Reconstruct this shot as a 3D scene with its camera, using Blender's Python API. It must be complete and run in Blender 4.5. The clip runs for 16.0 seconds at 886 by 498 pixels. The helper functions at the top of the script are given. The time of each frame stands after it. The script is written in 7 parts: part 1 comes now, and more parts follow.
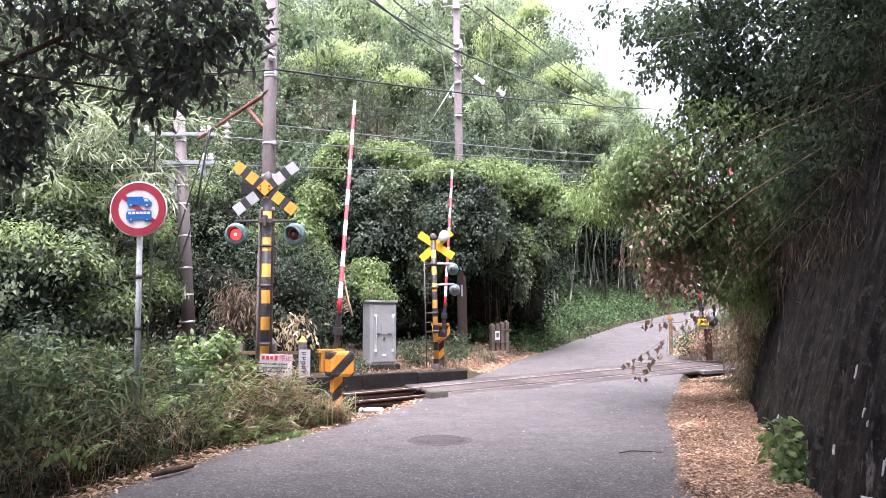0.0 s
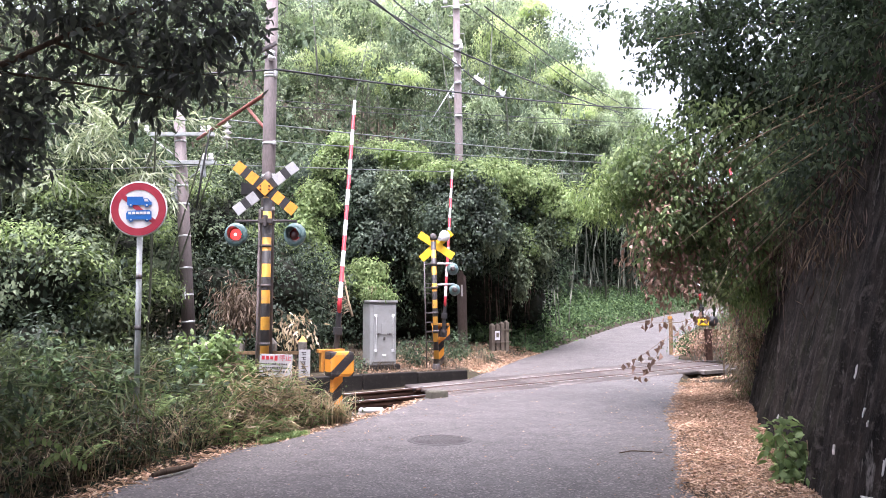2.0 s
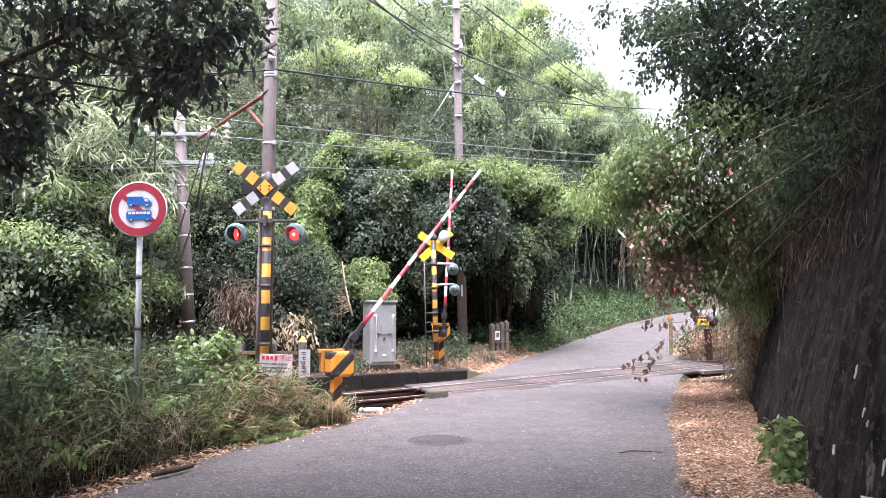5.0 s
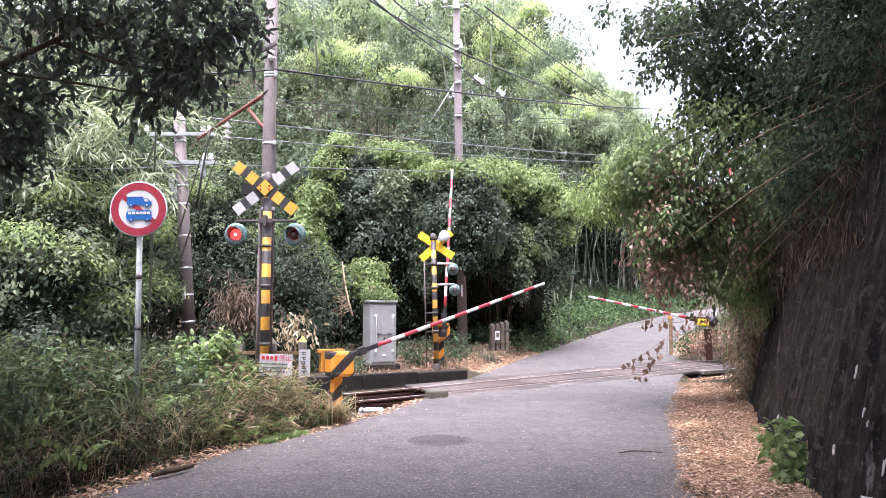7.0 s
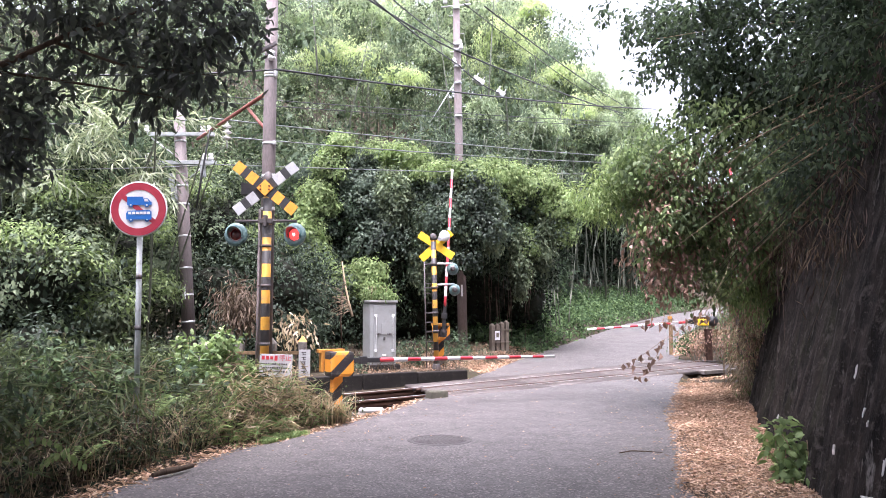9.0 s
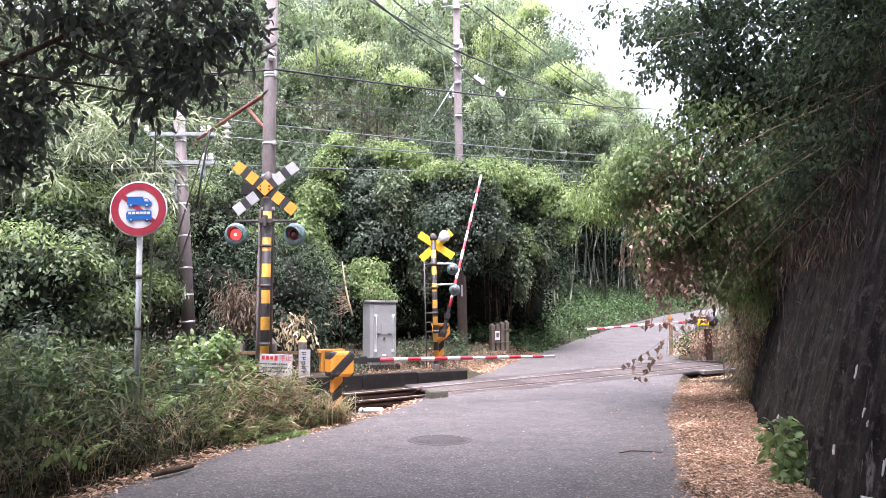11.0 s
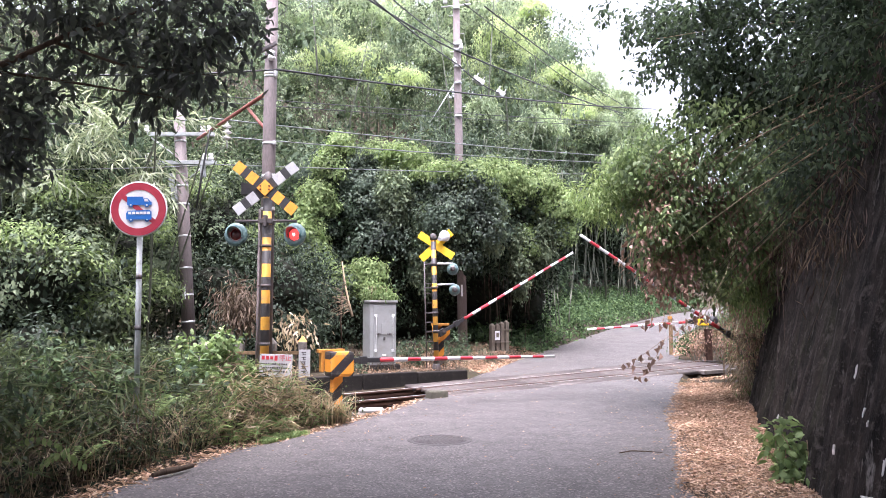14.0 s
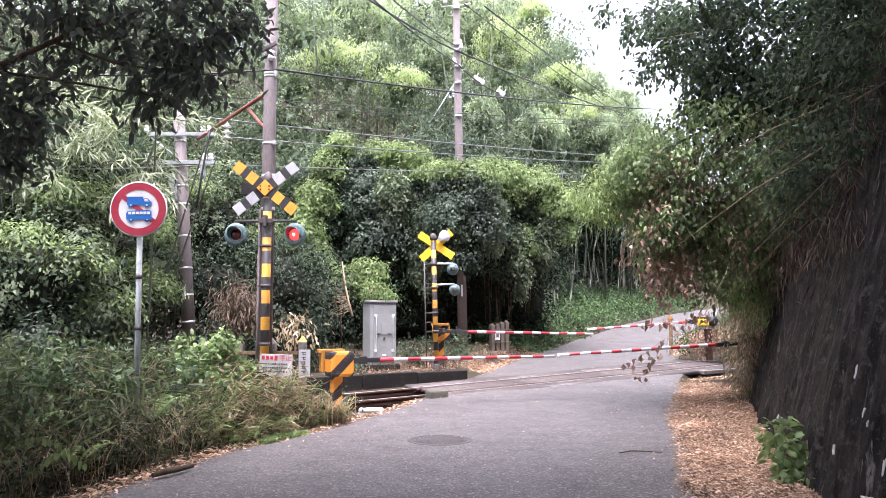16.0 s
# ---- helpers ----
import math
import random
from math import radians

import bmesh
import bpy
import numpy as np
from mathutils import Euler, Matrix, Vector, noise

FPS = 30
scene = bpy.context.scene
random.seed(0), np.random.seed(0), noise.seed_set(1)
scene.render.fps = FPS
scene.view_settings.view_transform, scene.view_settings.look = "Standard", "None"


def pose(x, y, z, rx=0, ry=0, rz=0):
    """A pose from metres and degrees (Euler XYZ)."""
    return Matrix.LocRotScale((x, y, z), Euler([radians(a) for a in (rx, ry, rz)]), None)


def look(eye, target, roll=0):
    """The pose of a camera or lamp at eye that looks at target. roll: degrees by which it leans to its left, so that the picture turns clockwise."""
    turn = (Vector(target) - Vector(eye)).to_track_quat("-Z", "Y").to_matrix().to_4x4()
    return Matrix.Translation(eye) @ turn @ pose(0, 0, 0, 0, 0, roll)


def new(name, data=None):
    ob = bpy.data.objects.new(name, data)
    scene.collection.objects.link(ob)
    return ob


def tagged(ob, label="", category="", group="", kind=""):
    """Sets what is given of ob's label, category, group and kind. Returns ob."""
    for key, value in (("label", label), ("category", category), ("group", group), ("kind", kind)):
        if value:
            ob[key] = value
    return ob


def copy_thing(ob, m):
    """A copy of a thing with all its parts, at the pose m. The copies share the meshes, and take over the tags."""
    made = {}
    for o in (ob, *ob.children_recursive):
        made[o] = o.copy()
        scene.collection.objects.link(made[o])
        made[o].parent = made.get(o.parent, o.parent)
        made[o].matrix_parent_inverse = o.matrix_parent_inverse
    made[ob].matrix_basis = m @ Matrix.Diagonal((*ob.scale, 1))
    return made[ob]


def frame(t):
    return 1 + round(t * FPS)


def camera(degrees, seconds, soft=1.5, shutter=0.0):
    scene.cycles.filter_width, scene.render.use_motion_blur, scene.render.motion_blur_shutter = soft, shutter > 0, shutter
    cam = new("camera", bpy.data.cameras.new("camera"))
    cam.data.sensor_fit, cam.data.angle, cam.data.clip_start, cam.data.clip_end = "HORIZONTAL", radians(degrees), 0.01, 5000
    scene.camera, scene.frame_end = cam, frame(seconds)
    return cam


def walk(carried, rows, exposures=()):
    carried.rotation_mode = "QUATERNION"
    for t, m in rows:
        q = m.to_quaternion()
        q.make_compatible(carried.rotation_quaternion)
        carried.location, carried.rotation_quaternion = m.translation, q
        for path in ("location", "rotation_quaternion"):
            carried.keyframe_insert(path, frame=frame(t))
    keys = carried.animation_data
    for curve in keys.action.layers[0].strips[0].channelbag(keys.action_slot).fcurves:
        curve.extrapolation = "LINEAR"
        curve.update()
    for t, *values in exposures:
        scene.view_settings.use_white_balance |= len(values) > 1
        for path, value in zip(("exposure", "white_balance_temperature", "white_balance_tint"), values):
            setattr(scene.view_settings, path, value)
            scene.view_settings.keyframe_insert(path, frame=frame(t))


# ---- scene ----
cam = camera(62.0, 16.0, soft=0.85)
walk(cam, [(0.0, pose(0, 0, 1.5, 95.21, 0, 0)), (16.0, pose(0, 0, 1.5, 95.21, 0, 0))], exposures=[(0.0, 2.33, 6000, 24), (16.0, 2.33, 6000, 24)])

# ---- light: bright overcast sky ----
SUN_ELEV, SUN_AZ = radians(75), radians(190)
world = bpy.data.worlds.new("world")
scene.world = world
world.use_nodes = True
wn = world.node_tree
wn.nodes.clear()
sky = wn.nodes.new("ShaderNodeTexSky")
sky.sky_type, sky.sun_disc = "NISHITA", False
sky.sun_elevation, sky.sun_rotation = SUN_ELEV, SUN_AZ
sky.air_density, sky.dust_density, sky.ozone_density = 1.0, 6.0, 1.0
hsv = wn.nodes.new("ShaderNodeHueSaturation")
hsv.inputs["Saturation"].default_value = 0.3
bgd = wn.nodes.new("ShaderNodeBackground")
bgd.inputs["Strength"].default_value = 0.15
wout = wn.nodes.new("ShaderNodeOutputWorld")
wn.links.new(sky.outputs[0], hsv.inputs["Color"])
wn.links.new(hsv.outputs[0], bgd.inputs["Color"])
wn.links.new(bgd.outputs[0], wout.inputs["Surface"])
sun_data = bpy.data.lights.new("sun", "SUN")
sun_data.energy, sun_data.angle, sun_data.color = 1.7, radians(45), (1.0, 0.97, 0.92)
sun_ob = new("sun", sun_data)
sun_dir = Vector((math.sin(SUN_AZ) * math.cos(SUN_ELEV), math.cos(SUN_AZ) * math.cos(SUN_ELEV), math.sin(SUN_ELEV)))
sun_ob.matrix_world = look(sun_dir * 50, (0, 0, 0))


# ---- materials ----
def nodes_of(name):
    m = bpy.data.materials.new(name)
    m.use_nodes = True
    nt = m.node_tree
    bs = nt.nodes["Principled BSDF"]
    return m, nt, bs


def add(nt, kind, **ins):
    n = nt.nodes.new(kind)
    for k, v in ins.items():
        n.inputs[k.replace("_", " ")].default_value = v
    return n


def mixc(nt, fac, a, b, blend="MIX"):
    n = nt.nodes.new("ShaderNodeMix")
    n.data_type, n.blend_type = "RGBA", blend
    for i, v in ((0, fac), (6, a), (7, b)):
        if isinstance(v, bpy.types.NodeSocket):
            nt.links.new(v, n.inputs[i])
        elif isinstance(v, (int, float)):
            n.inputs[i].default_value = v
        else:
            n.inputs[i].default_value = (*v, 1)
    return n.outputs[2]


def ramp(nt, src, lo, hi, a=0.0, b=1.0):
    n = nt.nodes.new("ShaderNodeMapRange")
    n.inputs[1].default_value, n.inputs[2].default_value = lo, hi
    n.inputs[3].default_value, n.inputs[4].default_value = a, b
    nt.links.new(src, n.inputs[0])
    return n.outputs[0]


def noise_out(nt, scale, detail=4.0, rough=0.6, stretch=None):
    tc = nt.nodes.new("ShaderNodeTexCoord")
    src = tc.outputs["Object"]
    if stretch:
        mp = nt.nodes.new("ShaderNodeMapping")
        mp.inputs["Scale"].default_value = stretch
        nt.links.new(src, mp.inputs[0])
        src = mp.outputs[0]
    n = add(nt, "ShaderNodeTexNoise", Scale=scale, Detail=detail, Roughness=rough)
    nt.links.new(src, n.inputs["Vector"])
    return n.outputs["Fac"]


def surface(name, c1, c2, scale=6.0, fine=60.0, rough=0.6, metal=0.0, bump=0.25, dirt=None, dirt_amt=0.35, stretch=None, grit=0.5):
    """Two-scale surface: broad tint, fine grain, optional dirt patches."""
    m, nt, bs = nodes_of(name)
    big = ramp(nt, noise_out(nt, scale, stretch=stretch), 0.35, 0.65)
    col = mixc(nt, big, c1, c2)
    grain = noise_out(nt, fine, 3.0, stretch=stretch)
    col = mixc(nt, grit, col, mixc(nt, ramp(nt, grain, 0.3, 0.7), [v * 0.75 for v in c1], [min(1, v * 1.2) for v in c2]))
    if dirt:
        d = ramp(nt, noise_out(nt, scale * 2.3, 6.0, 0.7), 0.52, 0.68, 0, dirt_amt * 2)
        col = mixc(nt, d, col, dirt)
    nt.links.new(col, bs.inputs["Base Color"])
    nt.links.new(ramp(nt, grain, 0.2, 0.8, max(0.05, rough - 0.12), min(1, rough + 0.12)), bs.inputs["Roughness"])
    bs.inputs["Metallic"].default_value = metal
    if rough >= 0.85:
        bs.inputs["Specular IOR Level"].default_value = 0.15
    b = add(nt, "ShaderNodeBump", Strength=bump, Distance=0.01)
    nt.links.new(grain, b.inputs["Height"])
    nt.links.new(b.outputs[0], bs.inputs["Normal"])
    return m


def leafy(name, dark, mid, light, trans=0.35, rough=0.45, gloss=0.3, patchy=(0.65, 1.25)):
    """Leaf: colour varies leaf by leaf and patch by patch; light comes through."""
    m, nt, bs = nodes_of(name)
    dark, mid, light = ([c[0] + 0.1 * max(0, c[1] - c[0]), c[1] * 0.97, c[2] + (0.17 if c[1] > c[0] else 0.0) * max(0, c[1] - c[2])] for c in (dark, mid, light))
    geo = nt.nodes.new("ShaderNodeNewGeometry")
    cr = nt.nodes.new("ShaderNodeValToRGB")
    cr.color_ramp.elements[0].color, cr.color_ramp.elements[1].color = (*dark, 1), (*light, 1)
    e = cr.color_ramp.elements.new(0.55)
    e.color = (*mid, 1)
    nt.links.new(geo.outputs["Random Per Island"], cr.inputs[0])
    patch = ramp(nt, noise_out(nt, 0.9, 3.0), 0.35, 0.65, *patchy)
    vm = nt.nodes.new("ShaderNodeVectorMath")
    vm.operation = "SCALE"
    nt.links.new(cr.outputs[0], vm.inputs[0])
    nt.links.new(patch, vm.inputs["Scale"])
    nt.links.new(vm.outputs[0], bs.inputs["Base Color"])
    bs.inputs["Roughness"].default_value = rough
    bs.inputs["Specular IOR Level"].default_value = gloss
    tr = nt.nodes.new("ShaderNodeBsdfTranslucent")
    nt.links.new(mixc(nt, 1.0, vm.outputs[0], (1.0, 1.02, 0.78), "MULTIPLY"), tr.inputs[0])
    mx = nt.nodes.new("ShaderNodeMixShader")
    mx.inputs[0].default_value = trans
    nt.links.new(bs.outputs[0], mx.inputs[1])
    nt.links.new(tr.outputs[0], mx.inputs[2])
    nt.links.new(mx.outputs[0], nt.nodes["Material Output"].inputs[0])
    return m


def striped(name, c1, c2, period, direction, rough=0.5, wear=(0.18, 0.14, 0.1), offset=0.0):
    """Painted bands of two colours along a direction, chipped and dirty."""
    m, nt, bs = nodes_of(name)
    tc = nt.nodes.new("ShaderNodeTexCoord")
    dot = nt.nodes.new("ShaderNodeVectorMath")
    dot.operation = "DOT_PRODUCT"
    nt.links.new(tc.outputs["Object"], dot.inputs[0])
    dot.inputs[1].default_value = Vector(direction) / period
    ad = nt.nodes.new("ShaderNodeMath")
    ad.operation, ad.inputs[1].default_value = "ADD", 50.0 + offset
    nt.links.new(dot.outputs["Value"], ad.inputs[0])
    fr = nt.nodes.new("ShaderNodeMath")
    fr.operation = "FRACT"
    nt.links.new(ad.outputs[0], fr.inputs[0])
    gt = nt.nodes.new("ShaderNodeMath")
    gt.operation, gt.inputs[1].default_value = "GREATER_THAN", 0.5
    nt.links.new(fr.outputs[0], gt.inputs[0])
    col = mixc(nt, gt.outputs[0], c1, c2)
    d = ramp(nt, noise_out(nt, 9.0, 7.0, 0.7), 0.55, 0.7, 0, 0.75)
    col = mixc(nt, d, col, wear)
    nt.links.new(col, bs.inputs["Base Color"])
    g = noise_out(nt, 70.0)
    nt.links.new(ramp(nt, g, 0.2, 0.8, rough - 0.1, rough + 0.15), bs.inputs["Roughness"])
    b = add(nt, "ShaderNodeBump", Strength=0.2, Distance=0.004)
    nt.links.new(g, b.inputs["Height"])
    nt.links.new(b.outputs[0], bs.inputs["Normal"])
    return m


def asphalt_material():
    """Fine dark aggregate, worn paler in places, with damp-looking sheen at a low angle."""
    m, nt, bs = nodes_of("asphalt")
    big = noise_out(nt, 0.35, 5.0, 0.6)
    mid = noise_out(nt, 2.2, 6.0, 0.7)
    tc = nt.nodes.new("ShaderNodeTexCoord")
    chips = add(nt, "ShaderNodeTexVoronoi", Scale=62.0)
    nt.links.new(tc.outputs["Object"], chips.inputs["Vector"])
    tone = nt.nodes.new("ShaderNodeSeparateColor")
    nt.links.new(chips.outputs["Color"], tone.inputs[0])
    fine, grit = tone.outputs[0], tone.outputs[1]
    tracks = noise_out(nt, 1.1, 5.0, 0.6, (1.0, 0.16, 1.0))
    col = mixc(nt, ramp(nt, big, 0.35, 0.65), (0.068, 0.06, 0.059), (0.096, 0.086, 0.083))
    col = mixc(nt, ramp(nt, mid, 0.4, 0.7, 0, 0.45), col, (0.054, 0.048, 0.047))
    col = mixc(nt, ramp(nt, tracks, 0.45, 0.68, 0, 0.4), col, (0.115, 0.104, 0.1))
    col = mixc(nt, ramp(nt, fine, 0.68, 1.0, 0, 0.9), col, (0.25, 0.225, 0.216))
    col = mixc(nt, ramp(nt, grit, 0.0, 0.42, 0.9, 0), col, (0.012, 0.0105, 0.0105))
    nt.links.new(col, bs.inputs["Base Color"])
    nt.links.new(ramp(nt, mid, 0.3, 0.7, 0.5, 0.66), bs.inputs["Roughness"])
    bs.inputs["Specular IOR Level"].default_value = 0.5
    b = add(nt, "ShaderNodeBump", Strength=0.4, Distance=0.003)
    nt.links.new(fine, b.inputs["Height"])
    nt.links.new(b.outputs[0], bs.inputs["Normal"])
    return m


def wall_material():
    """Blackened concrete with run marks, moss and pale lichen."""
    m, nt, bs = nodes_of("blackened_concrete")
    runs = noise_out(nt, 2.6, 7.0, 0.7, (2.6, 2.6, 0.25))
    broad = noise_out(nt, 0.7, 5.0, 0.6)
    blot = noise_out(nt, 7.0, 5.0, 0.7)
    fine = noise_out(nt, 30.0, 4.0, 0.7)
    col = mixc(nt, ramp(nt, runs, 0.4, 0.66), (0.007, 0.006, 0.006), (0.036, 0.029, 0.025))
    col = mixc(nt, ramp(nt, broad, 0.45, 0.7, 0, 0.55), col, (0.036, 0.031, 0.026))
    col = mixc(nt, ramp(nt, noise_out(nt, 1.6, 6.0, 0.7, (1.0, 1.0, 0.5)), 0.52, 0.7, 0, 0.6), col, (0.03, 0.033, 0.018))
    col = mixc(nt, ramp(nt, blot, 0.54, 0.66, 0, 0.7), col, (0.075, 0.066, 0.058))
    col = mixc(nt, ramp(nt, blot, 0.34, 0.44, 0.7, 0), col, (0.005, 0.005, 0.005))
    col = mixc(nt, ramp(nt, fine, 0.6, 0.72, 0, 0.7), col, (0.1, 0.09, 0.082))
    col = mixc(nt, ramp(nt, noise_out(nt, 3.2, 6.0, 0.7, (2.5, 2.5, 0.2)), 0.61, 0.7, 0, 0.75), col, (0.17, 0.158, 0.145))
    nt.links.new(col, bs.inputs["Base Color"])
    bs.inputs["Roughness"].default_value = 0.95
    bs.inputs["Specular IOR Level"].default_value = 0.1
    b = add(nt, "ShaderNodeBump", Strength=0.9, Distance=0.05)
    nt.links.new(runs, b.inputs["Height"])
    b2 = add(nt, "ShaderNodeBump", Strength=0.6, Distance=0.012)
    nt.links.new(blot, b2.inputs["Height"])
    nt.links.new(b.outputs[0], b2.inputs["Normal"])
    nt.links.new(b2.outputs[0], bs.inputs["Normal"])
    return m


def glow(name, colour, strength):
    m, nt, bs = nodes_of(name)
    bs.inputs["Base Color"].default_value = (*colour, 1)
    bs.inputs["Emission Color"].default_value = (*colour, 1)
    bs.inputs["Emission Strength"].default_value = strength
    return m


ASPHALT = asphalt_material()
SOIL = surface("leaf_mould", (0.028, 0.022, 0.015), (0.06, 0.046, 0.031), 1.2, 30, 0.9, bump=0.6, dirt=(0.035, 0.042, 0.018))
DARK_WALL = wall_material()
DARK_CONCRETE = surface("mossy_dark_concrete", (0.009, 0.008, 0.008), (0.024, 0.021, 0.019), 3, 40, 0.95, dirt=(0.04, 0.034, 0.03))
POLE_CONC = surface("weathered_pole_concrete", (0.12, 0.096, 0.095), (0.19, 0.158, 0.153), 2.5, 50, 0.75, dirt=(0.12, 0.1, 0.09), stretch=(1, 1, 0.25))
STEEL = surface("galvanised_steel", (0.5, 0.51, 0.52), (0.62, 0.62, 0.62), 8, 80, 0.45, 0.6, 0.1, dirt=(0.25, 0.22, 0.18))
GREY_PAINT = surface("grey_painted_steel", (0.26, 0.28, 0.28), (0.34, 0.36, 0.36), 5, 60, 0.5, bump=0.1, dirt=(0.14, 0.14, 0.12), grit=0.15)
WHITE_STEEL = surface("pale_grey_paint", (0.62, 0.63, 0.64), (0.72, 0.73, 0.73), 6, 60, 0.5, 0, 0.1, dirt=(0.35, 0.32, 0.27), grit=0.15)
CABINET_GREY = surface("cabinet_grey_paint", (0.25, 0.255, 0.25), (0.3, 0.305, 0.3), 2, 25, 0.5, 0.1, 0.06, dirt=(0.2, 0.19, 0.165), dirt_amt=0.2, grit=0.15)
RUST = surface("rust", (0.05, 0.03, 0.024), (0.1, 0.058, 0.044), 10, 70, 0.85, 0.2, 0.4, dirt=(0.06, 0.04, 0.03))
RED_STEEL = surface("faded_red_oxide", (0.19, 0.055, 0.042), (0.27, 0.095, 0.07), 8, 60, 0.75, 0, 0.2, dirt=(0.1, 0.05, 0.04))
RAIL_TOP = surface("worn_rail_steel", (0.32, 0.3, 0.29), (0.45, 0.42, 0.41), 9, 80, 0.45, 0.5, 0.08, dirt=(0.16, 0.1, 0.08))
IRON = surface("cast_iron", (0.052, 0.046, 0.046), (0.085, 0.076, 0.075), 8, 60, 0.7, 0.1, 0.3)
OLD_SLAB = surface("old_drain_concrete", (0.13, 0.115, 0.105), (0.22, 0.2, 0.18), 4, 50, 0.85, 0, 0.4, dirt=(0.07, 0.06, 0.05))
DIRTY_YELLOW = surface("dirty_yellow_paint", (0.4, 0.17, 0.03), (0.55, 0.25, 0.04), 7, 50, 0.6, 0, 0.2, dirt=(0.12, 0.07, 0.04))
DECK = surface("worn_deck", (0.058, 0.045, 0.042), (0.095, 0.077, 0.07), 3, 40, 0.6, 0, 0.5, dirt=(0.04, 0.032, 0.03))
BLACK = surface("black_paint", (0.018, 0.018, 0.02), (0.035, 0.034, 0.036), 8, 60, 0.5, 0, 0.15)
DARK_METAL = surface("dark_metal", (0.05, 0.045, 0.045), (0.09, 0.08, 0.08), 8, 60, 0.6, 0.3, 0.2, dirt=(0.12, 0.07, 0.05))
YELLOW = surface("yellow_paint", (0.78, 0.29, 0.03), (0.84, 0.35, 0.045), 5, 60, 0.5, 0, 0.1, dirt=(0.4, 0.2, 0.04), dirt_amt=0.2, grit=0.15)
YELLOW_BRIGHT = surface("bright_yellow_paint", (0.85, 0.5, 0.01), (0.9, 0.58, 0.03), 5, 60, 0.5, 0, 0.1, dirt=(0.5, 0.3, 0.05), dirt_amt=0.2, grit=0.15)
WHITE = surface("white_paint", (0.6, 0.6, 0.61), (0.7, 0.7, 0.705), 6, 60, 0.5, 0, 0.08, dirt=(0.45, 0.43, 0.4), dirt_amt=0.2, grit=0.15)
FADED_WHITE = surface("weathered_white_paint", (0.36, 0.36, 0.37), (0.46, 0.46, 0.465), 6, 60, 0.5, 0, 0.08, dirt=(0.28, 0.27, 0.25), dirt_amt=0.2, grit=0.15)
RED = surface("red_paint", (0.42, 0.025, 0.04), (0.5, 0.04, 0.05), 6, 60, 0.45, 0, 0.08, grit=0.15)
SIGN_RED = surface("faded_sign_red", (0.3, 0.02, 0.04), (0.36, 0.035, 0.055), 6, 60, 0.45, 0, 0.05, grit=0.15)
SIGN_BLUE = surface("sign_blue", (0.01, 0.1, 0.35), (0.015, 0.13, 0.42), 6, 60, 0.45, 0, 0.05, grit=0.15)
BARK = surface("bark", (0.05, 0.035, 0.025), (0.11, 0.08, 0.06), 9, 50, 0.9, 0, 0.6, stretch=(1, 1, 0.3))
TWIG = surface("pale_twig", (0.16, 0.12, 0.08), (0.26, 0.2, 0.13), 9, 50, 0.85, 0, 0.4)
CULM = surface("bamboo_culm", (0.05, 0.06, 0.038), (0.095, 0.102, 0.07), 3, 40, 0.7, 0, 0.1, stretch=(1, 1, 0.3))
GREEN_HOOD = surface("weathered_green_plastic", (0.05, 0.095, 0.095), (0.1, 0.165, 0.165), 9, 60, 0.5, 0, 0.15, dirt=(0.2, 0.27, 0.24))
PORCELAIN = surface("porcelain", (0.75, 0.74, 0.72), (0.82, 0.81, 0.8), 9, 60, 0.25, 0, 0.05, dirt=(0.4, 0.35, 0.3))
PORCELAIN_DULL = surface("lime_flake", (0.4, 0.38, 0.36), (0.55, 0.53, 0.5), 20, 60, 0.9, 0, 0.2)
OLD_WOOD = surface("grey_weathered_wood", (0.1, 0.082, 0.065), (0.18, 0.15, 0.12), 5, 50, 0.85, 0, 0.4, stretch=(1, 1, 0.2))
CABLE = surface("cable_sheath", (0.03, 0.03, 0.032), (0.05, 0.05, 0.052), 8, 60, 0.6, 0, 0.05)
WIRE_GREY = surface("aluminium_wire", (0.12, 0.13, 0.125), (0.18, 0.19, 0.185), 8, 60, 0.6, 0.2, 0.05)
LENS_DARK = surface("unlit_red_lens", (0.05, 0.012, 0.014), (0.09, 0.02, 0.022), 20, 80, 0.2, 0, 0.05)
LENS_LIT = glow("lit_red_lens", (1.0, 0.025, 0.018), 1.1)
BULB_LIT = glow("lit_lamp_filament", (1.0, 0.42, 0.4), 1.6)
HAZARD = striped("hazard_stripes", (0.76, 0.3, 0.03), (0.025, 0.022, 0.025), 0.25, (0.7, 0, -0.7), offset=0.1)
POST_BANDS = striped("banded_post_paint", (0.6, 0.3, 0.04), (0.032, 0.029, 0.03), 0.365, (0, 0, 1), offset=0.41)
LITTER = leafy("dry_leaf", (0.22, 0.135, 0.085), (0.53, 0.36, 0.245), (0.76, 0.59, 0.44), 0.2, 0.75, 0.1)
DEAD_LEAF = leafy("withered_leaf", (0.13, 0.085, 0.064), (0.25, 0.16, 0.12), (0.4, 0.27, 0.21), 0.3, 0.7)
LEAF_DARK = leafy("dark_evergreen_leaf", (0.045, 0.05, 0.05), (0.068, 0.08, 0.072), (0.1, 0.13, 0.095), 0.42, 0.6, 0.12)
# near-black leaf: inner shade of thicket, bank and grove put into colour
LEAF_INNER_SHADE = leafy("shaded_inner_leaf", (0.015, 0.022, 0.014), (0.03, 0.045, 0.026), (0.05, 0.075, 0.04), 0.2, 0.8, 0.05)
# darker leaf for inner and shaded foliage, shade put into colour; dark weeds too
LEAF_SHADE = leafy("shaded_broad_leaf", (0.045, 0.07, 0.045), (0.075, 0.12, 0.065), (0.13, 0.2, 0.1), 0.4, 0.6, 0.12)
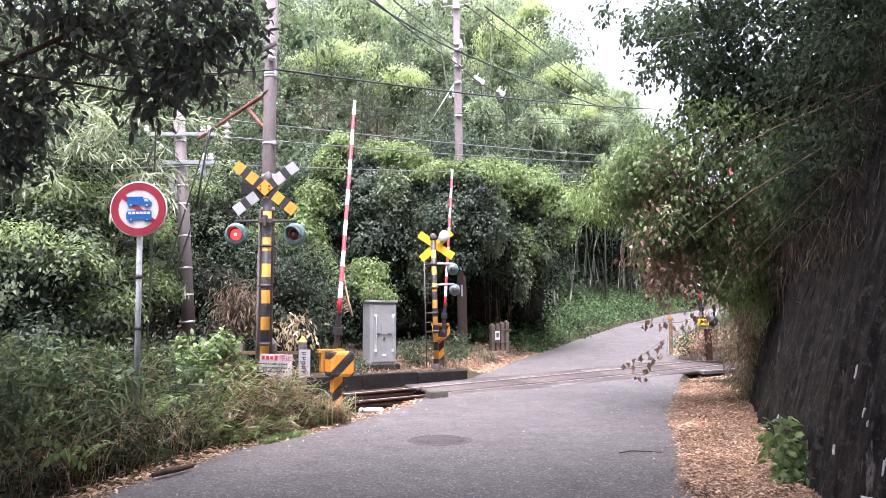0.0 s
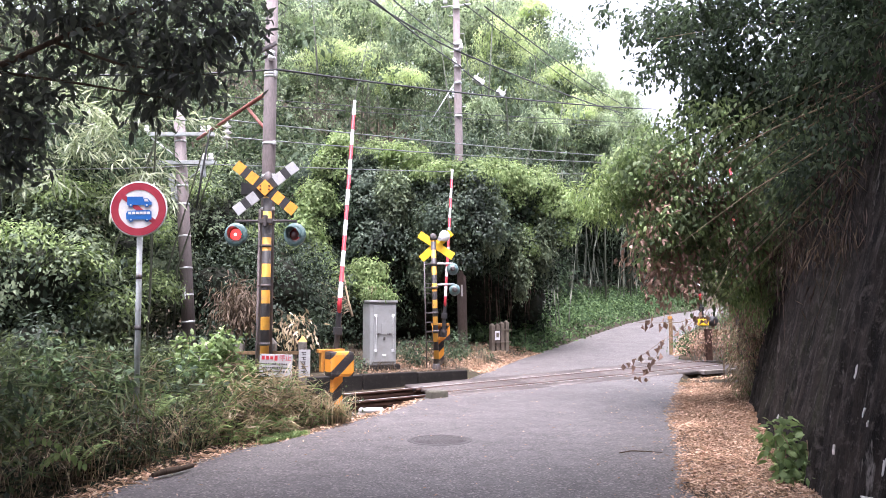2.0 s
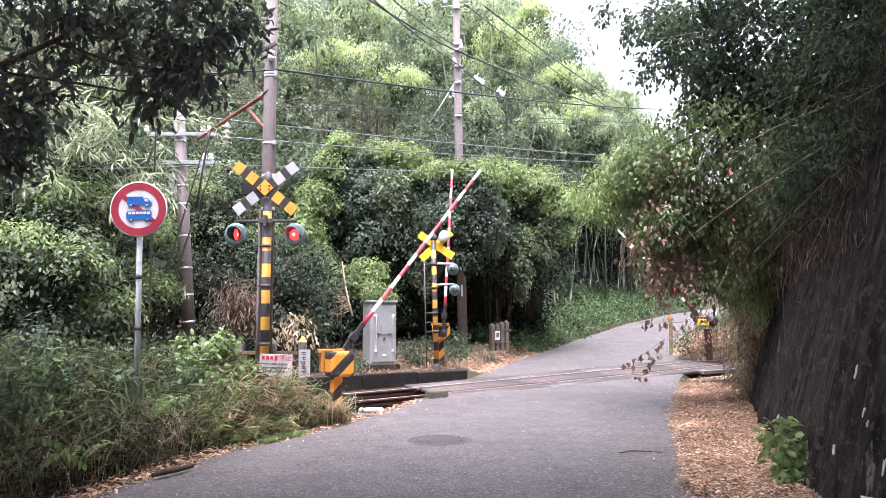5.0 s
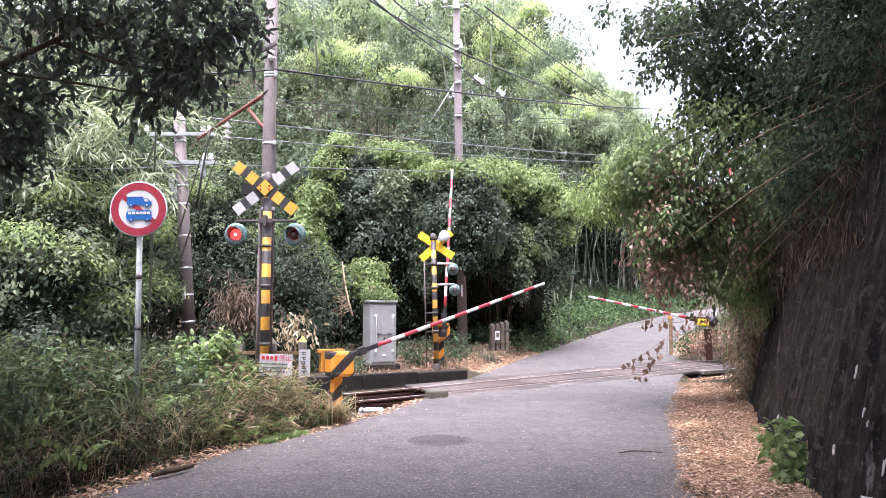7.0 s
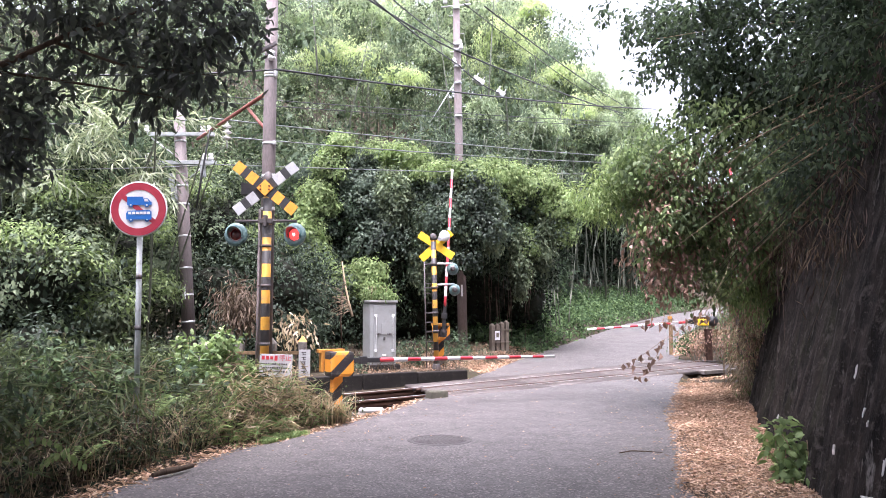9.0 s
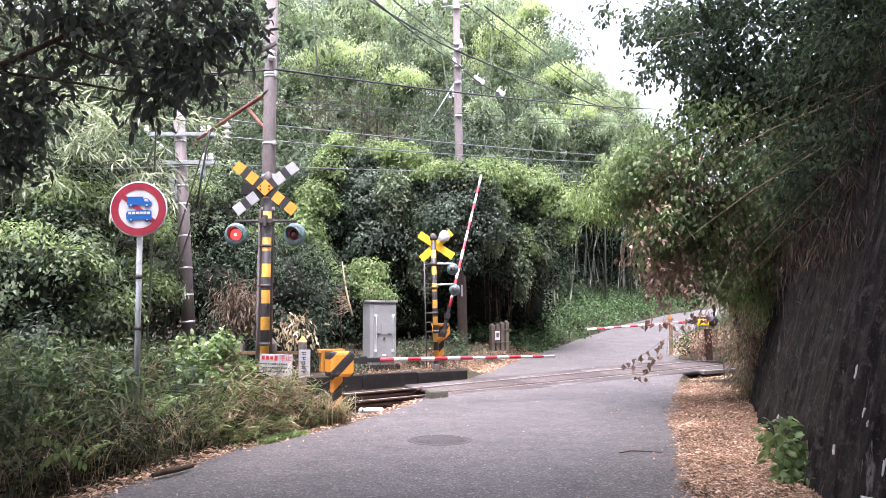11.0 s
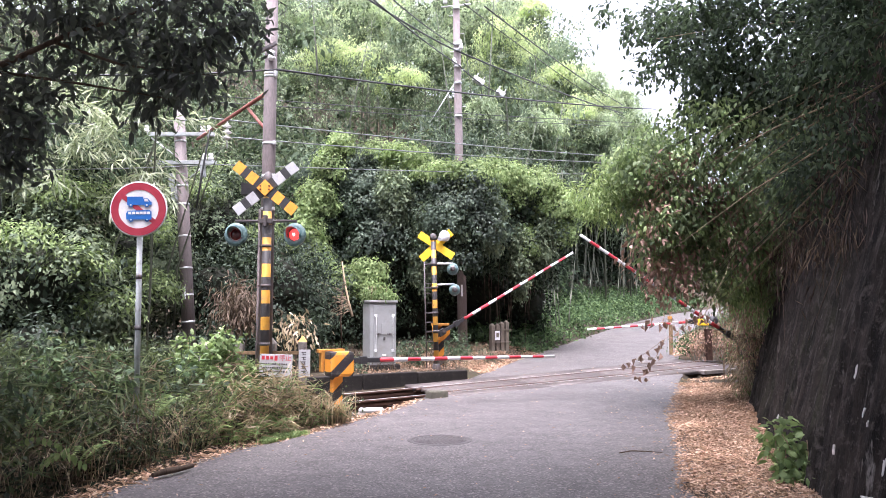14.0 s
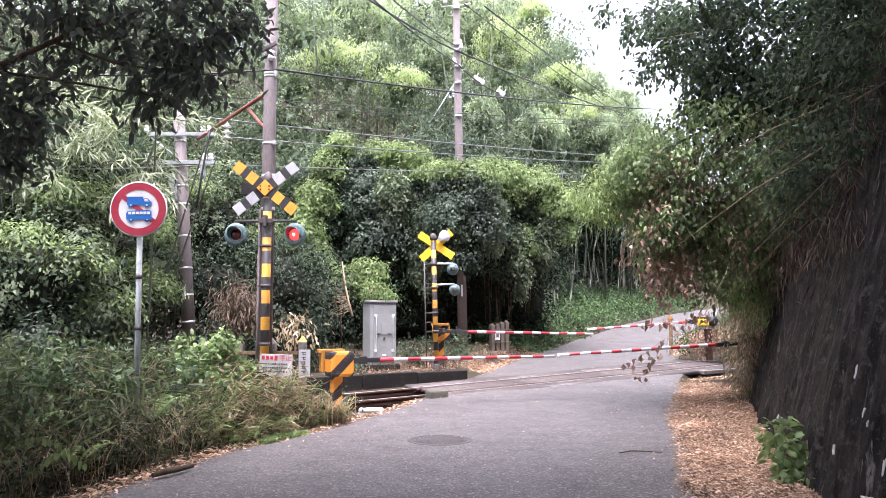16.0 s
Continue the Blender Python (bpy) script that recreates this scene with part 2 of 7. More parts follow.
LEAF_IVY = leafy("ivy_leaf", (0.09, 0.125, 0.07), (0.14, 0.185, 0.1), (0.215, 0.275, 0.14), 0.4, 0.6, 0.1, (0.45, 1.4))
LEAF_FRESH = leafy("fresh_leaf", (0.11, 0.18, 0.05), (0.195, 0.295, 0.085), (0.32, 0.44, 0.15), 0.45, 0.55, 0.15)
LEAF_VERGE = leafy("verge_weed_leaf", (0.04, 0.078, 0.03), (0.082, 0.145, 0.053), (0.155, 0.245, 0.09), 0.45, 0.7, 0.08)
LEAF_BANK = leafy("bank_weed_leaf", (0.025, 0.04, 0.014), (0.06, 0.088, 0.03), (0.15, 0.2, 0.066), 0.35, 0.5, 0.2)
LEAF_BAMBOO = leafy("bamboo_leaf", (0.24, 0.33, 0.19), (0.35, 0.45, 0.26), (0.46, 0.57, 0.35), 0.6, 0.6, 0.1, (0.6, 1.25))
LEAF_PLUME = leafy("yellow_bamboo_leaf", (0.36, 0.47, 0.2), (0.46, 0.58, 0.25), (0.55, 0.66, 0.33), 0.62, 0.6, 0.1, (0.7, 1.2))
# paler leaf: sunlight on ivy and shrub tops put in; bamboo's own yellow-green
LEAF_LIT_YELLOW = leafy("lit_yellow_green_leaf", (0.125, 0.195, 0.05), (0.205, 0.3, 0.08), (0.31, 0.415, 0.135), 0.45, 0.5, 0.2)
# darker leaf: shaded faces of thicket, grove edge and undergrowth put into colour
LEAF_SHADED = leafy("shaded_green_leaf", (0.036, 0.056, 0.038), (0.066, 0.1, 0.062), (0.125, 0.175, 0.105), 0.4, 0.5, 0.22, (0.5, 1.4))
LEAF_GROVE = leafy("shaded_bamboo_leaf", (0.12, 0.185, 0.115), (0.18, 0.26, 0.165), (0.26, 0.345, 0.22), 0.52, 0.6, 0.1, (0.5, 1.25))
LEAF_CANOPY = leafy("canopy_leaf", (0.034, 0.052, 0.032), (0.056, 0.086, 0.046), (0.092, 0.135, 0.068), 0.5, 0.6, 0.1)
# paler leaf: light on the hanging leaves put into colour
LEAF_LOWER = leafy("lit_hanging_leaf", (0.095, 0.145, 0.065), (0.175, 0.245, 0.11), (0.29, 0.38, 0.18), 0.66, 0.5, 0.15)
# darker leaf: shade of the tree's crown put into colour
LEAF_CROWN = leafy("shaded_crown_leaf", (0.03, 0.046, 0.03), (0.053, 0.082, 0.046), (0.098, 0.145, 0.075), 0.55, 0.55, 0.12)
LEAF_LIMB = leafy("limb_leaf", (0.06, 0.068, 0.068), (0.09, 0.105, 0.097), (0.135, 0.165, 0.125), 0.5, 0.6, 0.12)
# inner leaves of the wood, dimmed by colour in place of shade
LEAF_DIM = leafy("shaded_wood_leaf", (0.09, 0.135, 0.08), (0.135, 0.195, 0.115), (0.19, 0.26, 0.16), 0.5, 0.7, 0.08)
LEAF_SPRAY = leafy("pale_bamboo_leaf", (0.16, 0.21, 0.11), (0.26, 0.32, 0.18), (0.42, 0.47, 0.31), 0.5, 0.5, 0.25)
LEAF_YOUNG = leafy("young_plant_leaf", (0.08, 0.145, 0.055), (0.135, 0.22, 0.085), (0.22, 0.33, 0.13), 0.45, 0.5, 0.2)
GRASS = leafy("grass_blade", (0.045, 0.065, 0.032), (0.1, 0.14, 0.056), (0.2, 0.26, 0.11), 0.35, 0.55)
GRASS_DRY = leafy("dry_grass_blade", (0.05, 0.037, 0.027), (0.13, 0.1, 0.068), (0.34, 0.28, 0.19), 0.3, 0.65)
DEAD_FERN = leafy("dead_fern", (0.08, 0.06, 0.042), (0.15, 0.115, 0.08), (0.25, 0.195, 0.14), 0.3, 0.7)
STRAW = leafy("straw_blade", (0.18, 0.14, 0.09), (0.38, 0.31, 0.2), (0.6, 0.52, 0.37), 0.35, 0.65)
BROWN_STEM = leafy("dry_stem", (0.03, 0.022, 0.018), (0.07, 0.05, 0.038), (0.14, 0.1, 0.075), 0.1, 0.8)
MOSSY_BLOCK = surface("mossy_grey_concrete", (0.06, 0.056, 0.045), (0.12, 0.11, 0.09), 5, 50, 0.9, 0, 0.4, dirt=(0.05, 0.06, 0.03))
FENCE_BROWN = surface("rusty_yellow_paint", (0.14, 0.085, 0.04), (0.24, 0.16, 0.08), 8, 60, 0.8, 0, 0.3, dirt=(0.08, 0.05, 0.03))
# near-black: shade colour of the filler lumps inside thickets; some canes use it too
TWIG_SHADE = surface("twig_shade_dark", (0.012, 0.013, 0.01), (0.03, 0.032, 0.022), 3, 30, 0.95, 0, 0.6)


# ---- building helpers ----
B = bmesh.new


def thing(name, m=None, label="", category="", group="", kind=""):
    ob = new(name)
    ob.empty_display_size = 0.1
    ob.matrix_world = m or Matrix()
    return tagged(ob, label, category, group, kind)


def part(name, bm, material, parent=None, label=""):
    me = bpy.data.meshes.new(name)
    bm.to_mesh(me)
    bm.free()
    for mt in material if isinstance(material, (list, tuple)) else (material,):
        me.materials.append(mt)
    ob = new(name, me)
    ob.parent = parent
    return tagged(ob, label)


def pieces(name, bm, material, parent=None, label=""):
    """Each connected piece of a bmesh becomes a part of its own."""
    left, out = set(bm.verts), []
    bm.verts.index_update()
    while left:
        todo, island = [next(iter(sorted(left, key=lambda v: v.index)))], set()
        while todo:
            v = todo.pop()
            if v in island:
                continue
            island.add(v)
            todo += [e.other_vert(v) for e in v.link_edges if e.other_vert(v) not in island]
        left -= island
        nb, made = B(), {}
        for v in island:
            made[v] = nb.verts.new(v.co)
        for f in {f for v in island for f in v.link_faces}:
            g = nb.faces.new([made[v] for v in f.verts])
            g.smooth, g.material_index = f.smooth, f.material_index
        out.append(part(name, nb, material, parent, label))
    bm.free()
    return out


def arrays(name, verts, faces, material, parent=None, label="", smooth=False):
    """One mesh from numpy arrays; all faces have the same number of corners."""
    me = bpy.data.meshes.new(name)
    verts, faces = np.asarray(verts, dtype=np.float32), np.asarray(faces, dtype=np.int32)
    nf, k = faces.shape
    me.vertices.add(len(verts))
    me.vertices.foreach_set("co", verts.ravel())
    me.loops.add(nf * k)
    me.loops.foreach_set("vertex_index", faces.ravel())
    me.polygons.add(nf)
    me.polygons.foreach_set("loop_start", np.arange(0, nf * k, k, dtype=np.int32))
    if smooth:
        me.polygons.foreach_set("use_smooth", np.ones(nf, dtype=bool))
    me.update(calc_edges=True)
    me.materials.append(material)
    ob = new(name, me)
    ob.parent = parent
    return tagged(ob, label)


def box(bm, sx, sy, sz, m=None, bevel=0.0, mi=0):
    g = bmesh.ops.create_cube(bm, size=1, matrix=(m or Matrix()) @ Matrix.Diagonal((sx, sy, sz, 1)))
    fs = {f for v in g["verts"] for f in v.link_faces}
    for f in fs:
        f.material_index = mi
    if bevel:
        es = list({e for v in g["verts"] for e in v.link_edges})
        r = bmesh.ops.bevel(bm, geom=es, offset=bevel, segments=2, affect="EDGES", profile=0.6)
        for f in r["faces"]:
            f.material_index = mi
    return bm


def rod(bm, a, b, r1, r2=None, seg=12, mi=0):
    a, b = Vector(a), Vector(b)
    d = b - a
    m = Matrix.Translation((a + b) / 2) @ d.to_track_quat("Z", "Y").to_matrix().to_4x4()
    g = bmesh.ops.create_cone(bm, cap_ends=True, segments=seg, radius1=r1, radius2=r1 if r2 is None else r2, depth=d.length, matrix=m)
    for f in {f for v in g["verts"] for f in v.link_faces}:
        f.material_index = mi
        f.smooth = len(f.verts) == 4
    return bm


def lathe(bm, profile, m=None, seg=20):
    """Turned body round local z; profile rows of radius, height."""
    m = m or Matrix()
    rings = [[bm.verts.new(m @ Vector((r * math.cos(2 * math.pi * i / seg), r * math.sin(2 * math.pi * i / seg), z))) for i in range(seg)] for r, z in profile]
    for a, b in zip(rings, rings[1:]):
        for i in range(seg):
            f = bm.faces.new((a[i], a[(i + 1) % seg], b[(i + 1) % seg], b[i]))
            f.smooth = True
    bm.faces.new(rings[0][::-1])
    bm.faces.new(rings[-1])
    return bm


def tube(bm, pts, radii, seg=6):
    """A bent limb or cable through points."""
    pts = [Vector(p) for p in pts]
    rings = []
    for i, p in enumerate(pts):
        d = (pts[min(i + 1, len(pts) - 1)] - pts[max(i - 1, 0)]).normalized()
        q = d.to_track_quat("Z", "Y")
        r = radii[i] if isinstance(radii, (list, tuple)) else radii
        rings.append([bm.verts.new(p + q @ Vector((r * math.cos(2 * math.pi * k / seg), r * math.sin(2 * math.pi * k / seg), 0))) for k in range(seg)])
    for a, b in zip(rings, rings[1:]):
        for k in range(seg):
            f = bm.faces.new((a[k], a[(k + 1) % seg], b[(k + 1) % seg], b[k]))
            f.smooth = True
    bm.faces.new(rings[0][::-1])
    bm.faces.new(rings[-1])
    return bm


RNG = np.random.default_rng(7)


def unit(v):
    return v / np.maximum(np.linalg.norm(v, axis=-1, keepdims=True), 1e-9)


def wobble(p, f, s=0.0):
    """Smooth pseudo-noise in -1..1 at points p."""
    x, y, z = p[..., 0] * f + s, p[..., 1] * f + 1.7 * s, p[..., 2] * f - s
    return (np.sin(x * 1.3 + 1.9 * np.sin(y * 0.9 + z)) + np.sin(y * 1.7 + 1.6 * np.sin(z * 1.1 - x)) + np.sin(z * 1.5 + 1.8 * np.sin(x * 0.8 + y * 0.6))) / 3


def leaf_mesh(name, pos, axis, nrm, length, width, material, parent=None, label="", fold=0.15, broad=False):
    """Pointed folded leaves: base, two sides, tip."""
    n = len(pos)
    axis = unit(axis)
    side = unit(np.cross(axis, nrm))
    up = np.cross(side, axis)
    L, W = np.broadcast_to(length, n)[:, None], np.broadcast_to(width, n)[:, None]
    if broad:
        v = np.empty((n, 6, 3))
        v[:, 0], v[:, 3] = pos, pos + axis * L - up * L * 0.15
        for k, s_, t in ((1, 1, 0.22), (2, 1, 0.62), (4, -1, 0.62), (5, -1, 0.22)):
            v[:, k] = pos + axis * L * t + side * W * s_ * (0.42 if t < 0.5 else 0.44) + up * (W * fold - L * 0.1 * t)
        i = np.arange(n)[:, None] * 6
        f = np.concatenate([i + np.array([q]) for q in ((0, 1, 5), (1, 4, 5), (1, 2, 4), (2, 3, 4))])
        return tagged(arrays(name, v.reshape(-1, 3), f, material, parent, label), kind="stuff")
    v = np.empty((n, 4, 3))
    v[:, 0] = pos
    v[:, 1] = pos + axis * L * 0.42 + side * W * 0.5 + up * W * fold
    v[:, 2] = pos + axis * L - up * L * 0.12
    v[:, 3] = pos + axis * L * 0.42 - side * W * 0.5 + up * W * fold
    i = np.arange(n)[:, None] * 4
    f = np.concatenate([i + np.array([[0, 1, 2]]), i + np.array([[0, 2, 3]])])
    return tagged(arrays(name, v.reshape(-1, 3), f, material, parent, label), kind="stuff")


def blade_mesh(name, base, height, width, lean, material, parent=None, label="", bend=0.6):
    """Arching grass blades in three tapering pieces."""
    n = len(base)
    h, w = np.broadcast_to(height, n)[:, None], np.broadcast_to(width, n)[:, None]
    lean = np.asarray(lean)
    side = unit(np.cross(lean + RNG.normal(0, 0.3, (n, 3)), np.array([0, 0, 1.0])))
    up = np.array([0, 0, 1.0])
    rows = []
    for t, k in ((0.0, 1.0), (0.4, 0.9), (0.75, 0.6)):
        c = base + up * h * (t - bend * 0.35 * t * t) + lean * h * bend * t * t
        rows += [c - side * w * k * 0.5, c + side * w * k * 0.5]
    rows.append(base + up * h * (1 - bend * 0.45) + lean * h * bend * 1.05)
    v = np.stack(rows, 1)
    i = np.arange(n)[:, None] * 7
    f = np.concatenate([i + np.array([q]) for q in ((0, 1, 3), (0, 3, 2), (2, 3, 5), (2, 5, 4), (4, 5, 6))])
    return arrays(name, v.reshape(-1, 3), f, material, parent, label)


def blob_points(blobs, n, gap=0.0, freq=1.6, shell=0.55, lump=0.22, low=-1.0):
    """Points and outward ways in the outer layer of lumpy ellipsoids (cx, cy, cz, rx, ry, rz), thinned into clumps."""
    bl = np.array(blobs, dtype=float)
    w = (bl[:, 3] * bl[:, 4] + bl[:, 4] * bl[:, 5] + bl[:, 3] * bl[:, 5])
    m = int(n * (2.2 if gap > -0.5 else 1.0))
    k = RNG.choice(len(bl), m, p=w / w.sum())
    d = unit(RNG.normal(0, 1, (m, 3)))
    r = 1 - (1 - shell) * RNG.random(m) ** 1.6
    lumps = 1 + lump * wobble(d * 3.1 + bl[k, :3] * 0.7, 1.3, 0.4)
    p = bl[k, :3] + d * bl[k, 3:] * (r * lumps)[:, None]
    keep = (wobble(p, freq, 2.0) > gap - 0.9 * RNG.random(m)) & (d[:, 2] > low)
    p, d = p[keep][:n], d[keep][:n]
    return p, d


def foliage(name, blobs, n, length, width, material, parent=None, label="", gap=-0.1, freq=1.6, spray=5, shell=0.55, droop=0.35, lump=0.22, low=-1.0, tight=2.2, broad=False, shingle=False):
    """Leaves in small sprays over lumpy masses."""
    c, d = blob_points(blobs, max(1, n // spray), gap, freq, shell, lump, low)
    m = len(c)
    pos = np.repeat(c, spray, 0) + RNG.normal(0, length * tight / 2, (m * spray, 3))
    out = np.repeat(d, spray, 0)
    tot = len(pos)
    axis = unit(out * 0.6 + RNG.normal(0, 0.6, (tot, 3)) + np.array([0, 0, -droop]))
    nrm = unit(out * 0.5 + np.array([0, 0, 0.9]) + RNG.normal(0, 0.45, (tot, 3)))
    if shingle:
        nrm = unit(out * 0.9 + np.array([0, -0.1, 0.4]) + RNG.normal(0, 0.24, (tot, 3)))
        axis = RNG.normal(0, 0.6, (tot, 3)) + np.array([0, 0, -droop * 2])
        axis = unit(axis - (axis * nrm).sum(1, keepdims=True) * nrm)
    s = RNG.uniform(0.6, 1.25, tot)
    return leaf_mesh(name, pos, axis, nrm, length * s, width * s, material, parent, label, 0.15, broad)


def lumps(blobs, k, r0, r1, seed, front=0.2):
    """Smaller tufts sitting on the outside of large masses, mostly above and in front."""
    g = np.random.default_rng(seed)
    out = []
    for x, y, z, a, b, c in blobs:
        d = unit(g.normal(0, 1, (k, 3)) + np.array([0, -front, 0.35]))
        for u in d:
            r = g.uniform(r0, r1)
            out.append((x + u[0] * a * 0.85, y + u[1] * b * 0.85, z + u[2] * c * 0.85, r * g.uniform(0.8, 1.3), r, r * g.uniform(0.6, 0.95)))
    return out


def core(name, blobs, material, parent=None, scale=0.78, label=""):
    """Solid near-black lumps that stop light and stand in for a thicket's shade."""
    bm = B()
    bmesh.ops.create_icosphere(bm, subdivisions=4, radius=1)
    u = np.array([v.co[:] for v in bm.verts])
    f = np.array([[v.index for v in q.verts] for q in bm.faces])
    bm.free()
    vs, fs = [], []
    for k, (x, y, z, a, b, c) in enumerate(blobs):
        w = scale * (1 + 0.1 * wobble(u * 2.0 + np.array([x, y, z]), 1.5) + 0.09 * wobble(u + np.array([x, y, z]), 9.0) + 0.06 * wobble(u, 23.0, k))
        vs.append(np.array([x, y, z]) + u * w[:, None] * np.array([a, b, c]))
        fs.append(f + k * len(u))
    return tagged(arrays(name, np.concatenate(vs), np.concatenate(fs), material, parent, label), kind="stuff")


# ---- the lie of the land ----
ROAD_Y = [-14, 0, 4, 6.2, 8.2, 9.6, 11.5, 14, 17, 19.5, 21, 24.7, 30, 37, 45, 53, 62]
ROAD_L = [-3.6, -3.5, -3.3, -2.95, -2.45, -1.75, -0.95, 0.02, 1.0, 1.95, 2.7, 4.6, 7.3, 11.2, 16.5, 25, 37]
ROAD_R = [1.2, 1.4, 1.7, 2.05, 2.65, 3.05, 3.55, 4.5, 5.45, 6.15, 6.6, 7.9, 10.5, 14.6, 20, 28.5, 40]
RISE_Y = [-20, 0, 11, 14, 17, 21, 24.7, 30, 45, 80]
RISE_Z = [-0.3, 0, 0.0, 0.1, 0.23, 0.45, 0.74, 1.16, 2.0, 4.0]
WALL_Y = [-4, 3, 6, 9.5, 13, 16.6]
WALL_X = [2.6, 2.65, 3.02, 4.1, 5.3, 6.9]
T0, TU, TN = np.array([0.82, 14.05]), np.array([0.829, 0.559]), np.array([-0.559, 0.829])

GAUGE = 0.9


def smooth(v, a, b):
    t = np.clip((v - a) / (b - a), 0, 1)
    return t * t * (3 - 2 * t)


def road_z(y):
    return np.interp(y, RISE_Y, RISE_Z)


def land(x, y):
    """Ground height in metres."""
    x, y = np.asarray(x, float), np.asarray(y, float)
    xl, xr, zr = np.interp(y, ROAD_Y, ROAD_L), np.interp(y, ROAD_Y, ROAD_R), road_z(y)
    tp = (x - T0[0]) * TN[0] + (y - T0[1]) * TN[1]
    dl, dr = xl - x, x - xr
    z = zr.copy() if zr.ndim else np.array(zr)
    left = smooth(dl, 0.0, 0.6)
    near_bank = 0.32 * smooth(dl, 0.2, 1.6) * smooth(-tp, 1.0, 2.2)
    bed = -0.17 * smooth(tp, -1.3, -0.8) * (1 - smooth(tp, 1.75, 2.05))
    shelf = 0.32 + 0.1 * np.clip(tp - 2.1, 0, 4)
    far = smooth(tp, 2.0, 2.1) * (shelf - zr) * (1 - smooth(tp, 4, 8)) + 0.43 * smooth(tp, 4, 8)
    hill = 0.58 * np.maximum(0, np.minimum(tp - 6.0, dl * 0.9 - 1.5)) * smooth(tp, 6, 9)
    hill = np.where(hill > 16, 16 + (hill - 16) * 0.3, hill)
    z = z + left * (near_bank + far + hill) + smooth(dl, 0.0, 0.35) * bed
    xw = np.interp(y, WALL_Y, WALL_X)
    behind = smooth(x - xw, 0.3, 1.6) * (1 - smooth(y, 15.8, 16.6))
    past = smooth(y, 15.0, 19.0) * smooth(dr, 1.5, 9.0)
    trench = smooth(tp, -1.15, -0.95) * (1 - smooth(tp, -0.5, -0.42)) + smooth(tp, 1.36, 1.44) * (1 - smooth(tp, 1.85, 2.0))
    gap = -0.55 * smooth(dr, 0.1, 0.25) * (1 - smooth(dr, 1.3, 1.6)) * trench
    z = z + 0.15 * smooth(dr, 0.0, 0.5) * smooth(y, 18.6, 20.2)
    z = z + behind * 4.6 + past * np.minimum(6.0, np.maximum(0, dr - 1.5) * 0.5) * (1 - behind) + gap * (1 - behind)
    return z - 0.05 * smooth(np.minimum(-dl, -dr), 0.05, 0.3)


def build_ground():
    gx = np.unique(np.concatenate([np.linspace(-400, -30, 14), np.linspace(-30, -8, 34), np.linspace(-8, 14, 120), np.linspace(14, 40, 30), np.linspace(40, 400, 14)]))
    gy = np.unique(np.concatenate([np.linspace(-200, -6, 14), np.linspace(-6, 26, 150), np.linspace(26, 70, 50), np.linspace(70, 500, 16)]))
    X, Y = np.meshgrid(gx, gy)
    Z = land(X, Y)
    Z += 0.05 * wobble(np.stack([X, Y, Z], -1), 2.1) * (Z > road_z(Y) + 0.02)
    v = np.stack([X, Y, Z], -1).reshape(-1, 3)
    nx = len(gx)
    i = (np.arange(len(gy) - 1)[:, None] * nx + np.arange(nx - 1)[None]).ravel()
    f = np.stack([i, i + 1, i + 1 + nx, i + nx], 1)
    tagged(arrays("ground", v, f, SOIL, smooth=True), "brown leaf-strewn soil under the undergrowth", "ground", kind="structure")


def build_road():
    ys = np.concatenate([np.linspace(-14, 4, 10), np.linspace(4.2, 26, 130), np.linspace(26.5, 62, 60)])
    t = np.linspace(0, 1, 31)
    xl, xr = np.interp(ys, ROAD_Y, ROAD_L), np.interp(ys, ROAD_Y, ROAD_R)
    edge = np.stack([ys * 0, ys, ys * 0], -1)
    xl = xl + 0.07 * wobble(edge, 2.2, 1.0) + 0.03 * wobble(edge, 7.0)
    xr = xr + 0.1 * wobble(edge, 1.7, 4.0) + 0.04 * wobble(edge, 6.0)
    X = xl[:, None] + (xr - xl)[:, None] * t
    Y = np.repeat(ys[:, None], 31, 1)
    Z = np.repeat(road_z(ys)[:, None], 31, 1) + 0.012 + 0.018 * (1 - (2 * t - 1) ** 4)[None]
    v = np.stack([X, Y, Z], -1).reshape(-1, 3)
    n = len(ys)
    i = (np.arange(n - 1)[:, None] * 31 + np.arange(30)[None]).ravel()
    f = np.stack([i, i + 1, i + 32, i + 31], 1)
    # broken outer rim, a few centimetres deep
    rim = []
    for col in (0, 30):
        k = np.arange(n) * 31 + col
        low = len(v) + np.arange(n)
        v = np.concatenate([v, v[k] - np.array([0, 0, 0.12])])
        rim.append(np.stack([k[:-1], k[1:], low[1:], low[:-1]], 1) if col else np.stack([k[1:], k[:-1], low[:-1], low[1:]], 1))
    tagged(arrays("road", v, np.concatenate([f] + rim), ASPHALT, smooth=True), "worn grey asphalt lane with cracks and stray leaves", "road", kind="structure")


def track_point(s, p, dz=0.0):
    q = T0 + TU * s + TN * p
    return Vector((q[0], q[1], float(road_z(q[1])) + dz))


